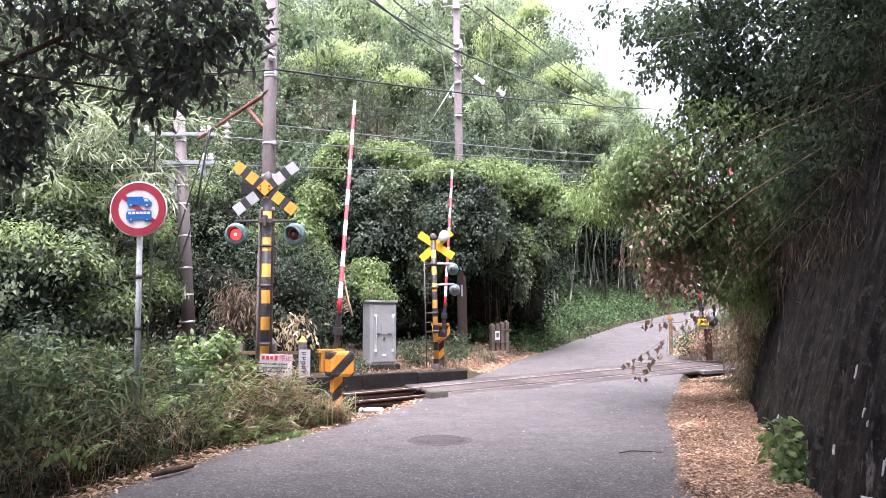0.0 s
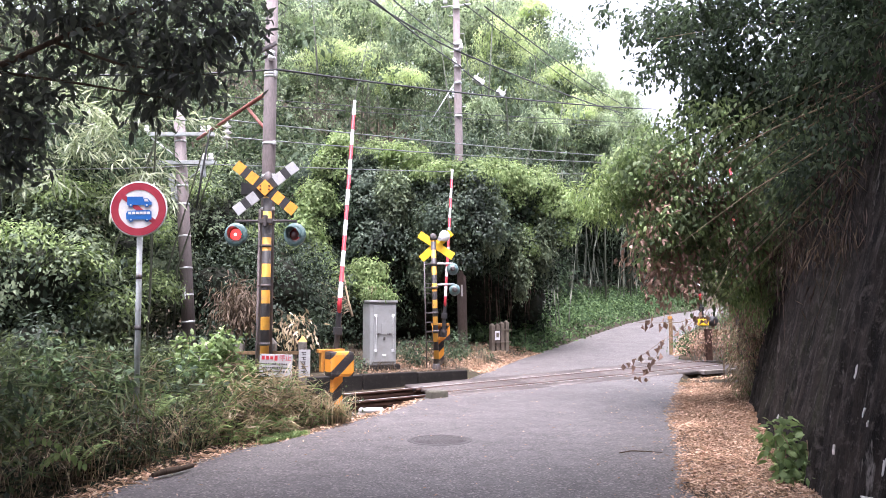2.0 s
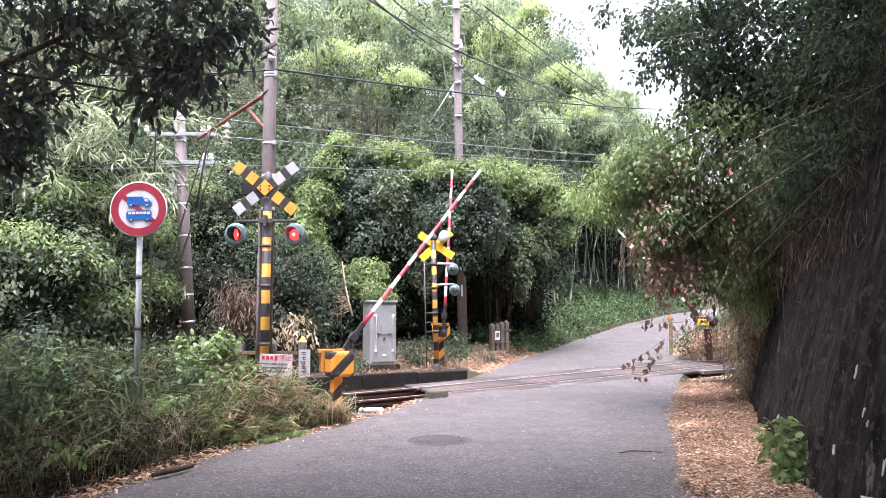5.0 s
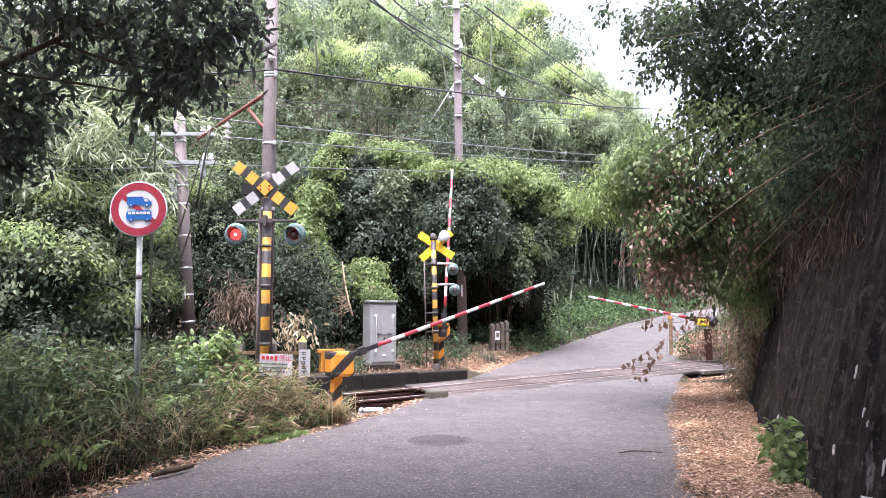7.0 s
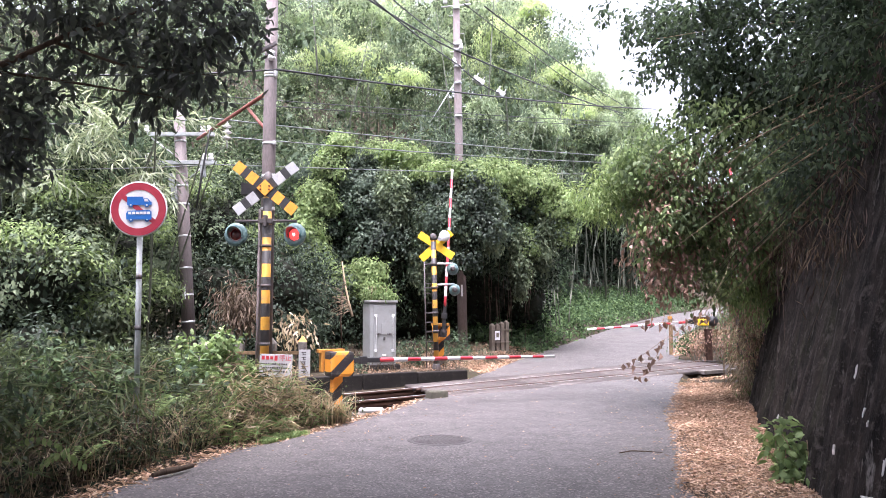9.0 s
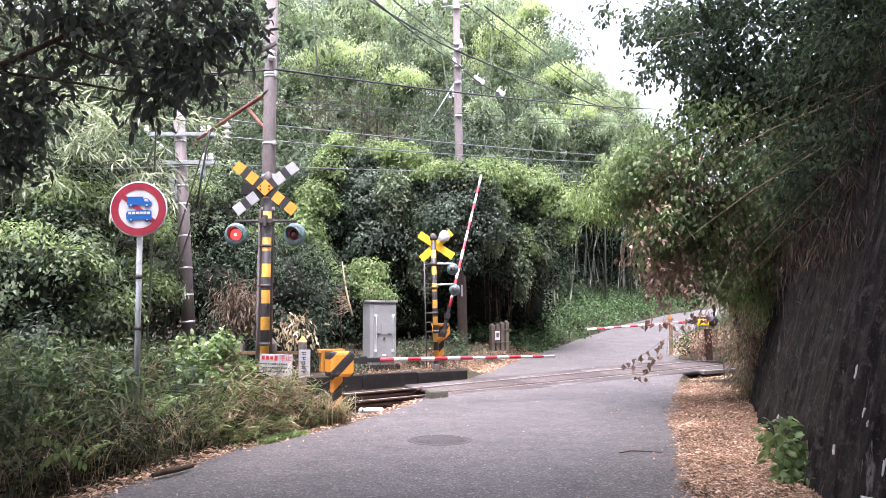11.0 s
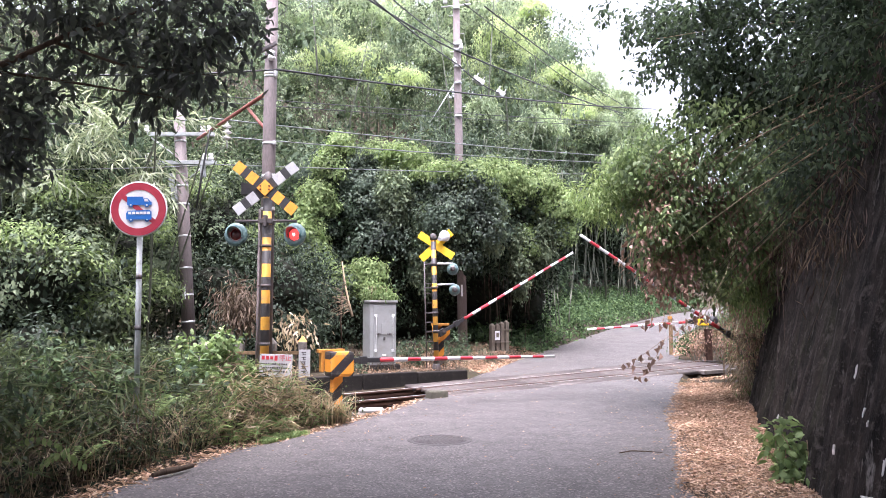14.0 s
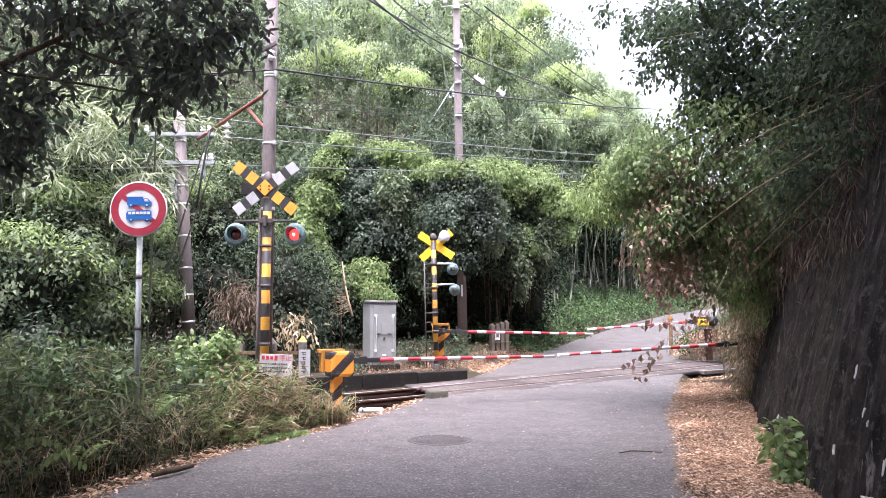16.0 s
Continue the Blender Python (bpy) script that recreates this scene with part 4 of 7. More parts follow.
def no_heavy_sign():
    x, y = -3.27, 8.0
    z0 = float(land(x, y))
    s = thing("road_sign", pose(x, y, 0, 0, -0.9, 4), "round red-bordered sign banning trucks and buses on a grey post", "road sign")
    part("post", rod(B(), (0, 0, z0 - 0.1), (0, 0, 2.95), 0.03, seg=14), GREY_PAINT, s)
    zc = 2.66
    face = pose(0, -0.05, zc, 90, 0, 0)
    bm = lathe(B(), [(0.298, -0.008), (0.304, 0.0), (0.298, 0.006)], face, 48)
    plate = part("sign_plate", bm, WHITE_STEEL, s)
    bm = B()
    for r0, r1, z in ((0.212, 0.29, 0.01),):
        n = 64
        for k in range(n):
            a, b = 2 * math.pi * k / n, 2 * math.pi * (k + 1) / n
            bm.faces.new([bm.verts.new(face @ Vector((r * math.cos(t), r * math.sin(t), z))) for r, t in ((r0, a), (r1, a), (r1, b), (r0, b))])
    part("red_ring", bm, SIGN_RED, s, "dark red ring")
    bm = B()
    box(bm, 0.425, 0.003, 0.05, pose(0, -0.0615, zc, 0, 40, 0))
    part("red_slash", bm, SIGN_RED, s)
    bm = B()
    bm.faces.new([bm.verts.new(face @ Vector((0.213 * math.cos(t), 0.213 * math.sin(t), 0.007))) for t in [2 * math.pi * k / 48 for k in range(48)]])
    part("white_field", bm, WHITE, s)

    def flat(name, pts, y, mt):
        b = B()
        b.faces.new([b.verts.new((px, y, zc + pz)) for px, pz in pts])
        r = bmesh.ops.extrude_face_region(b, geom=b.faces[:])
        for v in r["geom"]:
            if isinstance(v, bmesh.types.BMVert):
                v.co.y -= 0.002
        bmesh.ops.recalc_face_normals(b, faces=b.faces[:])
        return part(name, b, mt, s)

    def wheel(px, pz, r):
        flat("wheel_mark", [(px + r * math.cos(a), pz + r * math.sin(a)) for a in [k * math.pi / 8 for k in range(16)]], -0.068, SIGN_BLUE)
        flat("wheel_hub", [(px + r * 0.4 * math.cos(a), pz + r * 0.4 * math.sin(a)) for a in [k * math.pi / 6 for k in range(12)]], -0.0705, WHITE)

    flat("truck_mark", [(-0.12, 0.045), (-0.12, 0.135), (0.05, 0.135), (0.05, 0.115), (0.1, 0.115), (0.125, 0.085), (0.14, 0.075), (0.14, 0.045)], -0.0655, SIGN_BLUE)
    flat("truck_window", [(0.062, 0.082), (0.062, 0.107), (0.095, 0.107), (0.11, 0.082)], -0.068, WHITE)
    flat("bus_mark", [(-0.125, -0.115), (-0.13, -0.05), (-0.11, -0.018), (0.12, -0.012), (0.14, -0.03), (0.142, -0.115)], -0.0655, SIGN_BLUE)
    for k in range(6):
        px = -0.105 + 0.04 * k
        flat("bus_window", [(px, -0.058), (px, -0.03), (px + 0.032, -0.03), (px + 0.032, -0.058)], -0.068, WHITE)
    for px in (-0.08, 0.09):
        wheel(px, 0.043, 0.024)
        wheel(px + 0.005, -0.117, 0.024)
    bm = B()
    for dz in (-0.12, 0.12):
        box(bm, 0.2, 0.02, 0.03, Matrix.Translation((0, -0.032, zc + dz)), 0.003)
        rod(bm, (0, 0, zc + dz - 0.015), (0, 0, zc + dz + 0.015), 0.036)
    pieces("bracket", bm, STEEL, s)
    bm = B()
    for z in (1.35, 1.9):
        rod(bm, (0, 0, z), (0, 0, z + 0.05), 0.034, seg=14)
    pieces("band", bm, DARK_METAL, s)


def insulator(bm, p, k=1.0, up=True):
    sgn = 1 if up else -1
    lathe(bm, [(0.02 * k, 0), (0.05 * k, 0.02 * k), (0.055 * k, 0.05 * k), (0.03 * k, 0.07 * k), (0.045 * k, 0.09 * k), (0.045 * k, 0.12 * k), (0.02 * k, 0.14 * k)], Matrix.Translation(p) @ (Matrix() if up else Matrix.Rotation(math.pi, 4, "X")), 14)


def build_mast():
    """Main mast by the signal with a red bracket over the track."""
    x, y = -2.53, 10.55
    z0 = float(land(x, y))
    p = thing("catenary_mast", pose(x, y, 0), "tall weathered brown-grey concrete mast with steel bands", "utility pole", "masts and poles")
    part("shaft", rod(B(), (0, 0, z0 - 0.2), (0.0, 0, 8.2), 0.108, 0.078, 24), POLE_CONC, p)
    bm = B()
    for z, r in ((3.98, 0.098), (4.98, 0.094), (5.02, 0.094), (3.02, 0.103), (3.5, 0.1)):
        rod(bm, (0, 0, z), (0, 0, z + 0.035), r, seg=24)
        box(bm, 0.05, 0.05, 0.05, Matrix.Translation((0.09, -0.07, z + 0.018)), 0.006)
    pieces("steel_band", bm, STEEL, p)
    bm = B()
    rod(bm, (-0.05, 0.02, 4.77), (-2.1, 3.1, 4.82), 0.028, seg=10)
    rod(bm, (-0.05, 0.02, 4.2), (-0.55, 0.8, 4.77), 0.024, seg=10)
    part("bracket_arm", bm, RED_STEEL, p, "faded red bracket arm")
    bm = B()
    for k in range(3):
        lathe(bm, [(0.02, 0), (0.075, 0.02), (0.08, 0.035), (0.03, 0.06), (0.025, 0.09)], Matrix.Translation((-1.1, 1.62, 4.45 + 0.1 * k)), 16)
    rod(bm, (-1.1, 1.62, 4.3), (-1.1, 1.62, 4.8), 0.012, seg=8)
    part("insulator_string", bm, PORCELAIN, p, "pale ribbed porcelain insulators")
    bm = B()
    insulator(bm, (0.04, -0.13, 5.2), 1.1)
    pieces("line_insulator", bm, PORCELAIN, p)
    bm = B()
    box(bm, 0.28, 0.05, 0.05, Matrix.Translation((-0.02, -0.12, 5.4)) @ Matrix.Rotation(-0.5, 4, "Y"), 0.006)
    part("clamp_arm", bm, DARK_METAL, p)
    bm = tube(B(), [(-1.62, 2.35, 4.82), (-1.66, 2.36, 4.6), (-1.75, 2.36, 4.0), (-1.83, 2.36, 3.4)], 0.018)
    part("drop_cable", bm, CABLE, p)


def build_pole_left():
    """Leaning brown pole with crossarms and insulators beyond the track."""
    x, y = -4.62, 13.7
    z0 = float(land(x, y))
    p = thing("wire_pole", pose(x, y, z0 - 0.2, 0, -4.3, 0), "leaning brown weathered pole with two steel crossarms", "utility pole", "masts and poles")
    part("shaft", rod(B(), (0, 0, 0), (0, 0, 5.35), 0.125, 0.1, 20), POLE_CONC, p)
    for z in (4.72, 4.18):
        bm = box(B(), 1.25, 0.07, 0.07, Matrix.Translation((0.07, -0.13, z)) @ Matrix.Rotation(math.radians(4.3), 4, "Y"), 0.006)
        part("crossarm", bm, GREY_PAINT, p)
        bm = B()
        for dx in (-0.58, 0.48, 0.6):
            insulator(bm, (dx, -0.13, z + 0.04 - 0.07 * dx), 1.0)
        pieces("pin_insulator", bm, PORCELAIN, p)
    bm = B()
    rod(bm, (0.1, -0.12, 3.8), (0.5, -0.12, 4.14), 0.015, seg=8)
    rod(bm, (-0.1, -0.12, 4.35), (-0.5, -0.12, 4.7), 0.015, seg=8)
    pieces("brace", bm, STEEL, p)
    bm = B()
    for k, z in enumerate((4.6, 3.75, 3.4, 2.8, 2.2, 1.7, 1.2)):
        rod(bm, (0, 0, z), (0, 0, z + 0.03), 0.112 + 0.002 * k, seg=20)
    pieces("band", bm, STEEL, p)
    bm = B()
    for dx, z in ((-0.14, 3.85), (-0.1, 3.6), (0.45, 4.0)):
        box(bm, 0.09, 0.1, 0.26, Matrix.Translation((dx, -0.16, z)), 0.01)
    pieces("fuse_box", bm, GREY_PAINT, p, "small pale grey fuse boxes")
    bm = box(B(), 0.03, 0.012, 0.22, Matrix.Translation((0.0, -0.125, 1.75)), 0.002)
    part("pole_tag", bm, WHITE, p)


def build_pole_far():
    x, y = 0.52, 19.2
    z0 = float(land(x, y))
    p = thing("power_pole", pose(x, y, z0 - 0.2, 0, -1.0, 0), "tall grey-brown concrete power pole rising from ivy", "utility pole", "masts and poles")
    part("shaft", rod(B(), (0, 0, 0), (0, 0, 10.5), 0.13, 0.085, 22), POLE_CONC, p)
    bm = B()
    for z in (8.35, 8.2, 7.75, 7.3, 6.4, 9.35):
        rod(bm, (0, 0, z), (0, 0, z + 0.05), 0.136 - 0.004 * z, seg=22)
        box(bm, 0.16, 0.16, 0.05, Matrix.Translation((0, -0.09, z + 0.02)), 0.006)
    pieces("steel_band", bm, STEEL, p)
    bm = B()
    for dx, dz in ((0.08, 8.3), (0.1, 8.2), (-0.08, 7.8), (-0.3, 9.45), (0.3, 9.5)):
        insulator(bm, (dx, -0.18, dz), 1.2)
    pieces("line_insulator", bm, PORCELAIN, p)
    bm = B()
    for k in range(9):
        s_ = 0.14 if k % 2 else -0.14
        rod(bm, (0, 0, 5.2 + 0.5 * k), (s_ * 1.4, 0, 5.2 + 0.5 * k), 0.01, seg=6)
    pieces("step_bolt", bm, STEEL, p)
    bm = rod(B(), (-0.1, -0.05, 7.3), (-0.75, -0.3, 6.2), 0.012, seg=8)
    part("stay_rod", bm, STEEL, p)
    bm = rod(B(), (-0.4, -0.05, 9.42), (0.4, -0.05, 9.5), 0.025, seg=8)
    part("crossarm", bm, STEEL, p)
    bm = box(B(), 0.05, 0.02, 0.3, Matrix.Translation((0, -0.165, 1.8)), 0.002)
    part("pole_tag", bm, WHITE_STEEL, p)


def span(name, a, b, sag, r, mt, label):
    a, b = Vector(a), Vector(b)
    pts = [a.lerp(b, t) - Vector((0, 0, sag * 4 * t * (1 - t))) for t in [k / 18 for k in range(19)]]
    ob = part(name, tube(B(), pts, r, 6), mt)
    return tagged(ob, label, "wire", "overhead wires")


def build_wires():
    dark, grey = "black sheathed overhead cable", "thin grey overhead line wire"
    span("service_cable", (-5.5, 8.5, 4.38), (-2.41, 10.4, 5.06), 0.06, 0.012, CABLE, dark)
    span("service_cable", (-2.41, 10.4, 5.06), (7.1, 24, 8.36), 0.1, 0.017, CABLE, dark)
    span("contact_wire", (-4.25, 12.5, 5.33), (7.57, 27, 8.68), 0.05, 0.009, CABLE, dark)
    span("contact_wire", (-4.25, 12.5, 5.22), (7.57, 27, 8.53), 0.05, 0.008, CABLE, dark)
    span("line_wire", (-6.79, 10.5, 4.29), (-4.42, 13.6, 5.2), 0.04, 0.011, WIRE_GREY, grey)
    span("line_wire", (-4.42, 13.6, 5.22), (7.49, 26, 7.12), 0.08, 0.014, WIRE_GREY, grey)
    span("line_wire", (-4.16, 13.6, 4.86), (7.49, 26, 6.92), 0.08, 0.013, WIRE_GREY, grey)
    span("line_wire", (-6.79, 10.5, 3.62), (-4.26, 13.6, 4.33), 0.04, 0.009, WIRE_GREY, grey)
    span("line_wire", (-4.26, 13.6, 4.33), (7.49, 26, 6.56), 0.06, 0.01, WIRE_GREY, grey)
    span("power_cable", (-2.3, 10.04, 6.87), (0.35, 18.95, 8.5), 0.12, 0.019, CABLE, dark)
    span("power_cable", (-1.59, 10.04, 6.79), (0.32, 18.95, 8.64), 0.12, 0.014, CABLE, dark)
    span("power_cable", (0.35, 18.95, 8.5), (8.49, 34, 11.01), 0.1, 0.022, CABLE, dark)
    span("power_cable", (0.41, 18.95, 8.11), (1.75, 22, 8.28), 0.1, 0.018, CABLE, dark)
    span("power_cable", (0.5, 18, 9.39), (8.62, 34, 10.75), 0.1, 0.014, CABLE, dark)
    span("power_cable", (0.99, 17, 8.87), (8.49, 34, 11.4), 0.1, 0.018, CABLE, dark)
    span("power_cable", (-2.15, 10.04, 7.03), (0.41, 18.95, 8.11), 0.12, 0.016, CABLE, dark)
    for (x, y, z), n in (((1.01, 20.5, 8.18), 0), ((1.75, 22, 8.28), 1)):
        c = thing("cable_closure", pose(x, y, z, 0, 28, 12), "grey cable splice box hanging on a cable", "splice box", "cable boxes")
        part("case", box(B(), 0.34 - 0.06 * n, 0.16, 0.17, None, 0.03), STEEL, c)
        bm = B()
        for dx in (-0.1, 0.1):
            rod(bm, (dx, 0, 0.08), (dx, 0, 0.2), 0.012)
        pieces("hanger", bm, STEEL, c)


# ---- fences, posts, signs and small street things ----
def strokes(bm, x, z, w, h, rnd, n, y=-0.004):
    """Small bars standing for writing too small to read."""
    for k in range(n):
        cx = x + w * (k + 0.5) / n
        box(bm, w / n * 0.7, 0.003, h * rnd.uniform(0.5, 0.95), Matrix.Translation((cx, y, z)))


def build_near_fence():
    rnd = random.Random(9)
    pts = [(-3.6, 11.2), (-2.95, 10.8), (-2.48, 10.8), (-2.04, 10.8)]
    f = thing("concrete_fence", None, "short pointed concrete fence posts joined by a rusty rail", "fence")
    tops = (1.16, 1.18, 1.18, 1.2)
    for (x, y), top in zip(pts, tops):
        bm = B()
        z0 = float(land(x, y)) - 0.15
        box(bm, 0.115, 0.115, top - 0.07 - z0, Matrix.Translation((x, y, (top - 0.07 + z0) / 2)), 0.01)
        bmesh.ops.create_cone(bm, cap_ends=True, segments=4, radius1=0.08, radius2=0.005, depth=0.08, matrix=Matrix.Translation((x, y, top - 0.03)) @ Matrix.Rotation(math.pi / 4, 4, "Z"))
        part("fence_post", bm, OLD_SLAB, f)
    bm = B()
    bmesh.ops.create_cone(bm, cap_ends=True, segments=4, radius1=0.084, radius2=0.008, depth=0.084, matrix=Matrix.Translation((-2.04, 10.8, 1.175)) @ Matrix.Rotation(math.pi / 4, 4, "Z"))
    part("post_tip", bm, YELLOW, f, "yellow painted tip")
    bm = B()
    for (a, b) in zip(pts, pts[1:]):
        box(bm, (Vector(b) - Vector(a)).length + 0.08, 0.03, 0.05, Matrix.Translation(((a[0] + b[0]) / 2, (a[1] + b[1]) / 2 - 0.075, 0.975)) @ Matrix.Rotation(math.atan2(b[1] - a[1], b[0] - a[0]), 4, "Z"), 0.004)
    part("fence_rail", bm, FENCE_BROWN, f, "rusty yellow-brown rail")
    s = thing("warning_board", pose(-2.25, 10.02, 0.84, 0, 2, 0), "white warning board with red stop lettering, half hidden by grass", "sign board")
    part("panel", box(B(), 0.44, 0.02, 0.3, None, 0.003), FADED_WHITE, s)
    bm = B()
    strokes(bm, -0.2, 0.1, 0.23, 0.075, rnd, 4, -0.013)
    pieces("title_bar", bm, RED, s)
    word = bpy.data.curves.new("title_word", "FONT")
    word.body, word.size, word.align_x, word.align_y, word.extrude = "\u505c\u6b62", 0.085, "LEFT", "CENTER", 0.001
    spell = new("title_word", word)
    spell.parent = s
    spell.matrix_local = pose(0.04, -0.0135, 0.1, 90, 0, 0)
    word.materials.append(RED)
    tagged(spell, "red stop lettering")
    bm = B()
    for z in (0.02, -0.03, -0.08):
        strokes(bm, -0.17, z, 0.33, 0.03, rnd, 11, -0.012)
    pieces("text_bar", bm, DARK_METAL, s)
    n = thing("notice_strip", pose(-1.95, 10.48, 0.84), "narrow white notice with a column of dark lettering", "sign board")
    part("panel", box(B(), 0.16, 0.02, 0.38, None, 0.003), FADED_WHITE, n)
    bm = B()
    for k in range(5):
        z = 0.135 - 0.065 * k
        box(bm, 0.06, 0.003, 0.012, Matrix.Translation((-0.01, -0.012, z + 0.015)))
        box(bm, 0.012, 0.003, 0.045, Matrix.Translation((-0.02 + 0.01 * (k % 3), -0.012, z)))
        box(bm, 0.045, 0.003, 0.01, Matrix.Translation((0.0, -0.012, z - 0.015)))
    pieces("text_bar", bm, DARK_METAL, n)


def build_far_fence():
    z0 = float(land(1.45, 19.8))
    f = thing("timber_fence", pose(1.46, 19.85, z0 - 0.1, 0, 0, 38), "short weathered picket fence of pointed timber posts", "fence")
    for k, h in enumerate((0.8, 0.8, 0.84, 0.88)):
        bm = B()
        box(bm, 0.12, 0.11, h, Matrix.Translation((0.17 * k - 0.2, 0, h / 2)), 0.008)
        bmesh.ops.create_cone(bm, cap_ends=True, segments=4, radius1=0.08, radius2=0.01, depth=0.06, matrix=Matrix.Translation((0.17 * k - 0.2, 0, h + 0.028)) @ Matrix.Rotation(math.pi / 4, 4, "Z"))
        part("picket", bm, OLD_WOOD, f)
    for z in (0.35, 0.68):
        part("rail", box(B(), 0.72, 0.03, 0.035, Matrix.Translation((0.06, -0.07, z)), 0.004), OLD_WOOD, f)
    n = thing("paper_notice", pose(1.45, 19.74, z0 + 0.43, 0, 0, 38), "small faded paper notice fixed to the picket fence", "notice")
    part("sheet", box(B(), 0.17, 0.008, 0.24, None, 0.002), WHITE, n)
    part("text_bars", box(B(), 0.09, 0.004, 0.12, Matrix.Translation((0, -0.006, 0.01)), 0), OLD_WOOD, n)


def build_marker_post():
    x, y = 6.31, 20.6
    z0 = float(land(x, y))
    m = thing("marker_post", pose(x, y, z0 - 0.1), "weathered concrete boundary post with a white painted side", "post")
    part("shaft", box(B(), 0.11, 0.12, 1.12, Matrix.Translation((0.0, 0, 0.56)), 0.012), FENCE_BROWN, m)
    part("post_tip", box(B(), 0.1, 0.11, 0.08, Matrix.Translation((0, 0, 1.155)), 0.015), DIRTY_YELLOW, m, "faded yellow tip")
    part("white_face", box(B(), 0.03, 0.1, 0.95, Matrix.Translation((-0.07, 0, 0.62)), 0.004), FADED_WHITE, m)


def build_road_things():
    x, y = -0.04, 8.95
    m = thing("manhole_cover", pose(x, y, float(road_z(y)) + 0.031), "round cast iron manhole cover set in the asphalt", "manhole")
    part("frame_ring", lathe(B(), [(0.39, -0.02), (0.385, 0.004), (0.33, 0.005), (0.325, -0.01)], None, 40), IRON, m)
    part("lid", lathe(B(), [(0.32, -0.02), (0.318, 0.003), (0.05, 0.004), (0.01, 0.004)], None, 40), IRON, m)
    bm = B()
    for k in range(6):
        r = 0.05 + 0.045 * k
        for j in range(6 + 5 * k):
            a = 2 * math.pi * j / (6 + 5 * k)
            box(bm, 0.022, 0.022, 0.003, Matrix.Translation((r * math.cos(a), r * math.sin(a), 0.0052)) @ Matrix.Rotation(a, 4, "Z"))
    tagged(part("tread_studs", bm, IRON, m), kind="stuff")
    # cracks across the asphalt before the rails
    rnd = random.Random(12)
    for x0, x1, yy, w in ((0.5, 3.3, 13.15, 0.03), (1.35, 2.2, 12.75, 0.04), (0.3, 1.1, 12.6, 0.02), (-0.9, 0.2, 12.2, 0.018), (2.3, 3.0, 11.2, 0.014)):
        bm, prev = B(), None
        n = int((x1 - x0) / 0.07)
        off = 0.0
        for k in range(n + 1):
            off = off * 0.85 + rnd.uniform(-0.05, 0.05)
            x, y = x0 + (x1 - x0) * k / n, yy + off + 0.12 * (x1 - x0) * k / n
            tt = (x - float(np.interp(y, ROAD_Y, ROAD_L))) / float(np.interp(y, ROAD_Y, ROAD_R) - np.interp(y, ROAD_Y, ROAD_L))
            z = float(road_z(y)) + 0.0145 + 0.018 * (1 - (2 * tt - 1) ** 4)
            ww = w * rnd.uniform(0.3, 1.0) * (0.2 if k in (0, n) else 1)
            cur = (bm.verts.new((x, y - ww, z)), bm.verts.new((x, y + ww, z)))
            if prev:
                bm.faces.new((prev[0], cur[0], cur[1], prev[1]))
            prev = cur
        tagged(part("asphalt_crack", bm, BLACK), "dark ragged crack across the asphalt", "crack", "asphalt cracks")
    # concrete block at the crossing's edge
    b = part("concrete_block", box(B(), 0.36, 0.2, 0.22, None, 0.03), MOSSY_BLOCK)
    b.matrix_world = Matrix.Translation((-0.11, 13.05, 0.1)) @ Matrix.Rotation(0.5, 4, "Z")
    tagged(b, "mossy broken concrete block at the crossing edge", "concrete block")
    b = part("white_sack", box(B(), 0.4, 0.15, 0.08, None, 0.035), FADED_WHITE)
    b.matrix_world = Matrix.Translation((-1.15, 12.0, 0.0)) @ Matrix.Rotation(0.15, 4, "Z")
    tagged(b, "crumpled white sack lying at the road edge", "sack")
    # stick on the road and log on the verge
    st = part("stick", tube(B(), [(1.9, 8.1, 0.035), (2.05, 8.2, 0.04), (2.2, 8.2, 0.035), (2.36, 8.1, 0.04)], [0.006, 0.007, 0.006, 0.003]), BARK)
    tagged(st, "thin dry fallen stick on the asphalt", "stick")
    lg = part("fallen_branch", tube(B(), [(-2.64, 6.86, 0.06), (-2.57, 6.98, 0.07), (-2.5, 7.1, 0.065), (-2.42, 7.3, 0.06)], [0.022, 0.03, 0.028, 0.02], 8), BARK)
    tagged(lg, "short rotten branch lying on the verge", "branch")
    # side drain slabs beyond the rails
    d = thing("drain_slab", None, "broken concrete drain slabs over a dark gutter beside the track", "drain cover")
    ang = math.atan2(TU[1], TU[0])
    for sp, pp, w, l in ((6.55, -0.46, 0.12, 1.5), (6.6, -1.1, 0.14, 1.5), (6.6, 1.4, 0.12, 1.5), (6.9, 1.95, 0.14, 1.3)):
        ob = part("slab", box(B(), l, w, 0.09, None, 0.012), OLD_SLAB, d)
        ob.matrix_world = Matrix.Translation(track_point(sp, pp, -0.02)) @ Matrix.Rotation(ang, 4, "Z")
    for sp, pp in ((6.25, 1.72), (6.62, 1.72), (7.0, 1.74)):
        ob = part("stake", box(B(), 0.1, 0.1, 0.6, None, 0.012), OLD_WOOD, d)
        ob.matrix_world = Matrix.Translation(track_point(sp, pp, -0.2)) @ Matrix.Rotation(ang, 4, "Z")


# ---- plants ----
def scatter(n, x0, x1, y0, y1, test):
    x, y = RNG.uniform(x0, x1, n), RNG.uniform(y0, y1, n)
    k = test(x, y)
    x, y = x[k], y[k]
    return np.stack([x, y, land(x, y)], -1)


def edges(x, y):
    return np.interp(y, ROAD_Y, ROAD_L) - x, x - np.interp(y, ROAD_Y, ROAD_R), (x - T0[0]) * TN[0] + (y - T0[1]) * TN[1]


